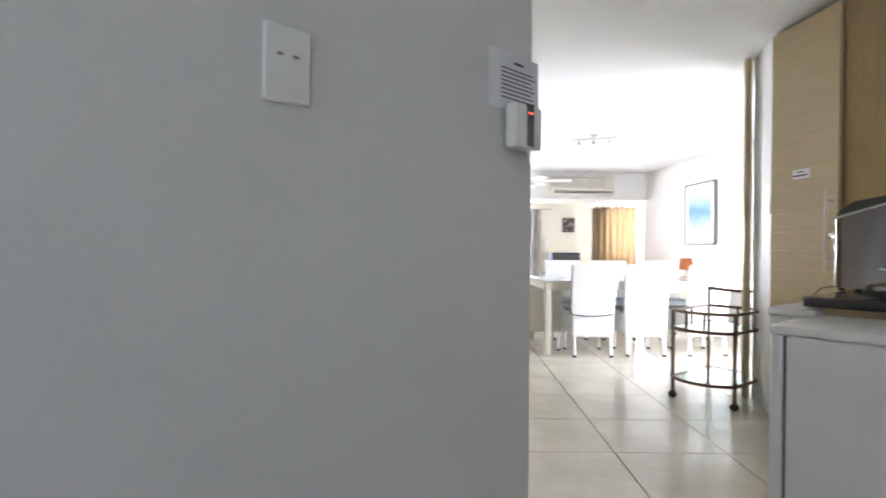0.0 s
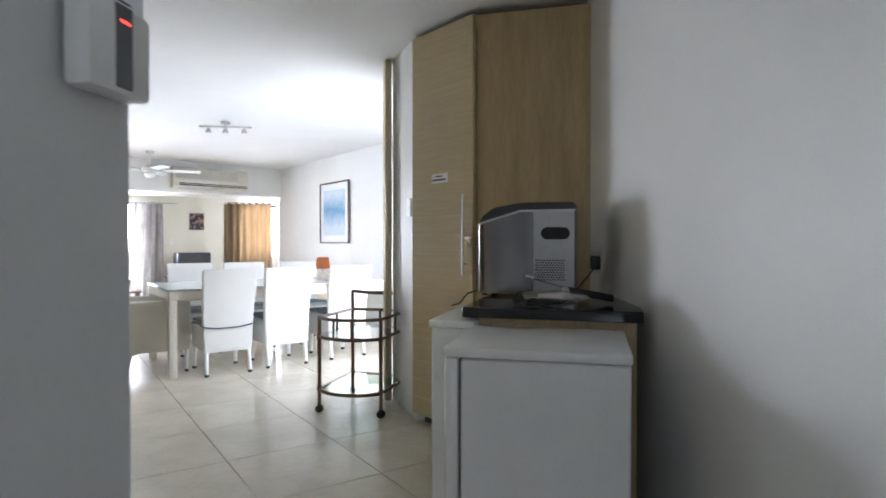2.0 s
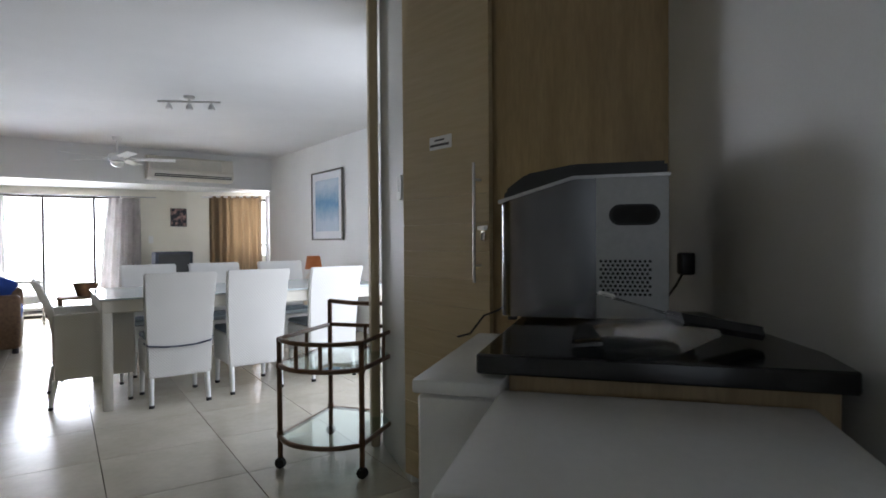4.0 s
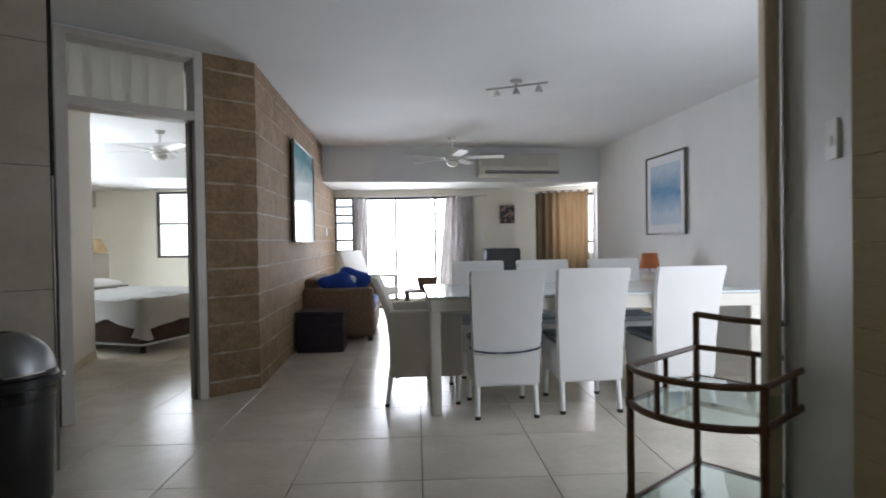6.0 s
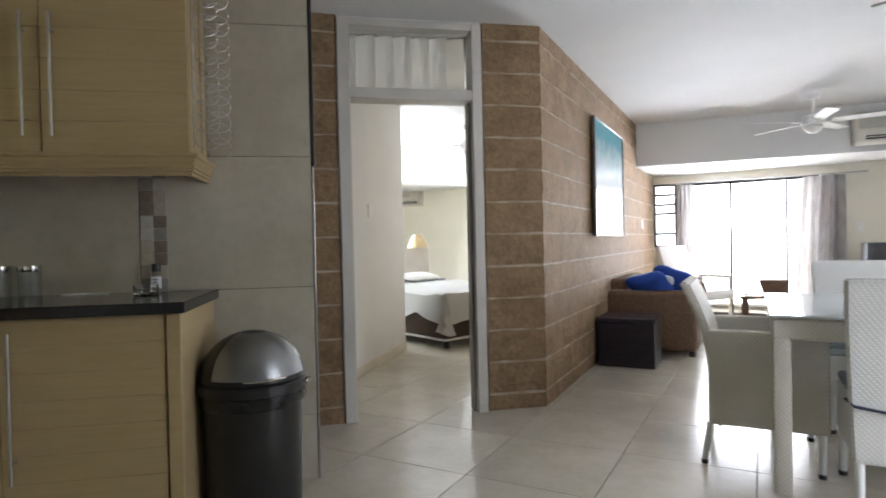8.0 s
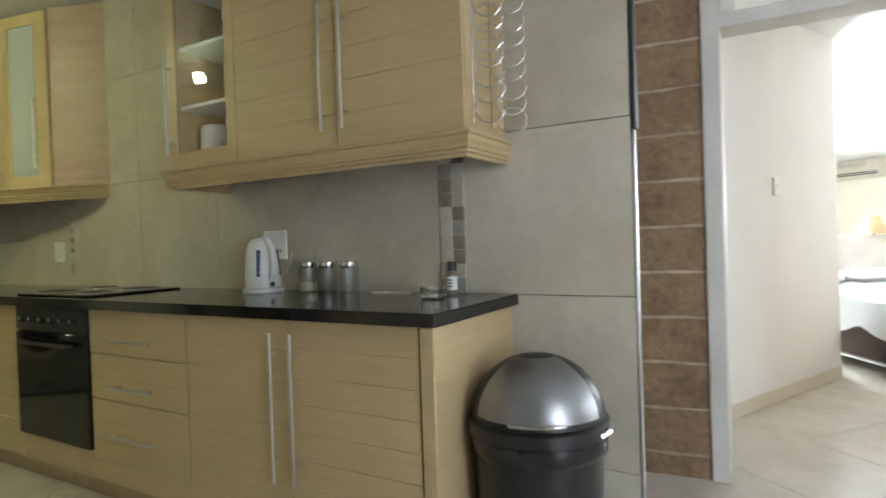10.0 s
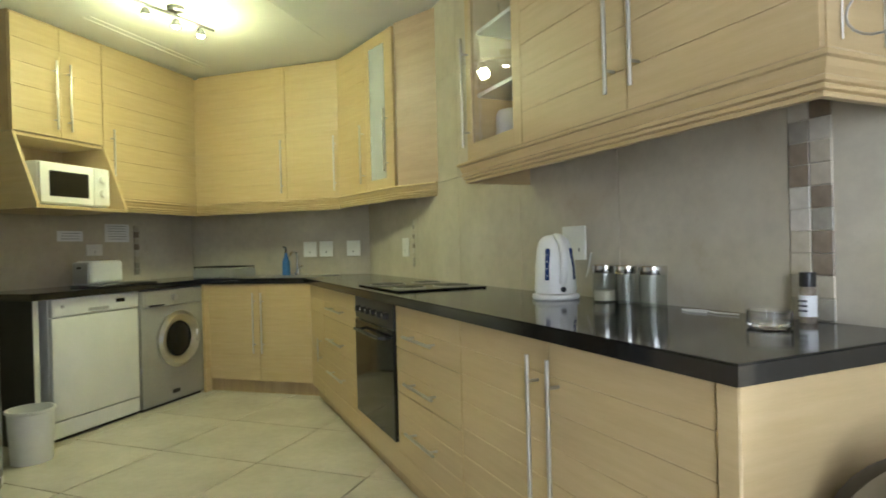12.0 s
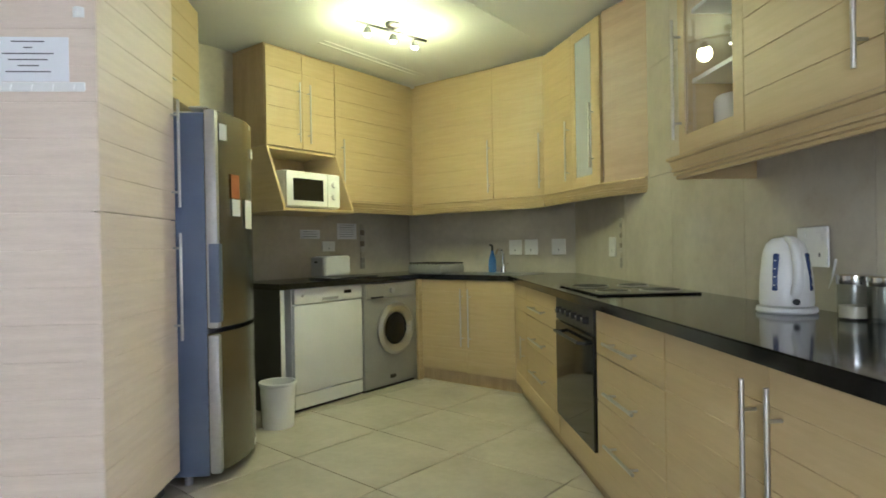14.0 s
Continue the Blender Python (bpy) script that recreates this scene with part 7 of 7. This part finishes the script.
structure("baseboard", B(0, 2.5, -0.012, -0.001, 0, 0.085, bev=0.003), SKIRTING, facing((-2.42, 4.70), (-3.16, 7.10)), "cream tiled skirting", "skirting")

bsw = thing("light_switch", facing(BRICK_CORNER, BRICK_FAR), "white light switch on the brick wall", "switch")
part("plate", B(4.15, 4.23, -0.016, -0.007, 1.22, 1.33, bev=0.003), WHITE_PLASTIC, bsw)
part("lever", B(4.18, 4.20, -0.020, -0.0162, 1.26, 1.29), WHITE_PLASTIC, bsw)

# switch on the stub wall
ss = thing("light_switch", facing((1.56, 3.44), (1.45, 2.90)), "white light switch on the wall return", "switch")
part("plate", B(0.36, 0.44, -0.010, -0.001, 1.33, 1.45, bev=0.003), WHITE_PLASTIC, ss)
part("lever", B(0.39, 0.41, -0.014, -0.0102, 1.37, 1.40), WHITE_PLASTIC, ss)
pg = thing("power_plug", facing(RIGHT_BACK, RIGHT_NEAR), "black plug in a passage wall socket with its cord", "plug")
part("plug", B(4.80, 4.85, 0.001, 0.045, 1.02, 1.09, bev=0.008, seg=2), BLACK_PLASTIC, pg)
part("cord", tube(bmesh.new(), [(4.825, 0.035, 1.02), (4.80, 0.06, 0.99), (4.75, 0.10, 0.96), (4.70, 0.13, 0.935), (4.64, 0.16, 0.93)], 0.004, 6), BLACK_PLASTIC, pg)

# corner trim of the tiled wall
structure("trim", B(-0.010, -0.001, -0.02, 0.012, 0, 1.46, bev=0.003), SATIN, TPOSE, "steel tile edge trim", "trim")
structure("trim_dark", B(-0.016, -0.001, -0.035, 0.014, 1.461, 2.55, bev=0.003), BLACK_PLASTIC, TPOSE, "black strip at the tile edge", "trim")

# ---- pieces: wall tiles, bricks, floor tiles ----
wall_tile_parent = bpy.data.objects["wall_tile"]
tile_cache = {}


def wall_tile(x0, x1, z0, z1):
    key = (round(x1 - x0, 3), round(z1 - z0, 3))
    if key not in tile_cache:
        tile_cache[key] = mesh_of("tile", B(0.0015, key[0] - 0.0015, 0.0, 0.008, 0.0015, key[1] - 0.0015, bev=0.001), WALL_TILE, False)
    o = new("tile", tile_cache[key])
    o.parent = wall_tile_parent
    o.matrix_basis = pose(x0, 0.0, z0)


for z0, z1 in ((0.0, 0.30), (0.30, 0.90), (0.90, 1.505), (1.505, 2.11), (2.11, 2.62)):
    for x0, x1 in ((0.0, 0.75), (0.75, 1.40), (1.40, 2.07), (2.07, 2.72), (2.72, 3.37), (3.37, 4.46)):
        wall_tile(x0, x1, z0, z1)

brick_cache = {}
for core, length, blen in brick_parents:
    for c in range(13):
        x = 0.0
        first = blen / 2 if c % 2 and blen < length else blen
        while x < length - 0.03:
            w = min(first if x == 0 else blen, length - x)
            key = round(w, 2)
            if key not in brick_cache:
                brick_cache[key] = [brick_mesh("brick", w, k) for k in range(7)]
            o = new("brick", brick_cache[key][(c * 3 + round(x * 10)) % 7])
            o.parent = core
            o.matrix_basis = pose(x + 0.001, 0, c * COURSE - 0.100)
            x += w

TS = 0.60
tile_k = mesh_of("floor_tile", B(0.0042, TS - 0.0042, 0.0042, TS - 0.0042, -0.011, 0.0, bev=0.001), FLOOR_TILE, False)
tile_a = mesh_of("floor_tile", B(0.0021, TS - 0.0021, 0.0021, TS - 0.0021, -0.011, 0.0, bev=0.001), FLOOR_TILE, False)


def inside(poly, x, y):
    r = False
    for (ax, ay), (bx_, by) in zip(poly, poly[1:] + poly[:1]):
        if (ay > y) != (by > y) and x < (bx_ - ax) * (y - ay) / (by - ay) + ax:
            r = not r
    return r


KITCHEN_ZONE = [(-1.62, 4.19), (-0.9, 2.6), (-0.5, 0.4), (-2.4, -0.75), (-5.1, -0.75), (-5.1, 1.4)]
for gx in range(-10, 8):
    for gy in range(-13, 15):
        m = pose(0.17, 4.60, 0, 0, 0, 2.6) @ pose(gx * TS, gy * TS, 0)
        cx, cy = (m @ Vector((TS / 2, TS / 2, 0))).xy
        if not (-4.6 < cx < 3.4 and -3.2 < cy < 11.6):
            continue
        near = [inside(KITCHEN_ZONE, cx + a, cy + b) for a in (-0.5, 0.5) for b in (-0.5, 0.5)]
        here = inside(KITCHEN_ZONE, cx, cy)
        if (here and all(near)) or (cx < -2.2 and cy < 4.05 and not here) or (cx > 2.4 and cy < 3.0):
            continue
        away = (cx - RIGHT_BACK[0]) * (RIGHT_NEAR[1] - RIGHT_BACK[1]) - (cy - RIGHT_BACK[1]) * (RIGHT_NEAR[0] - RIGHT_BACK[0])
        if (away > 2.0 and cy < 2.6) or cy < -2.55:
            continue
        if here:
            m = pose(0, 0, -0.003) @ m
        o = new("floor_tile", tile_a)
        o.parent = floor
        o.matrix_basis = m
KX, KY = 0.60, 0.655
for gx in range(-4, 5):
    for gy in range(-4, 6):
        m = pose(-3.13, 0.742, -0.0006, 0, 0, -3.6) @ pose(gx * KX, gy * KY, 0)
        cx, cy = (m @ Vector((KX / 2, KY / 2, 0))).xy
        if inside(KITCHEN_ZONE, cx, cy):
            o = new("floor_tile", tile_k)
            o.parent = floor
            o.matrix_basis = m @ Matrix.Diagonal((KX / TS, KY / TS, 1, 1))
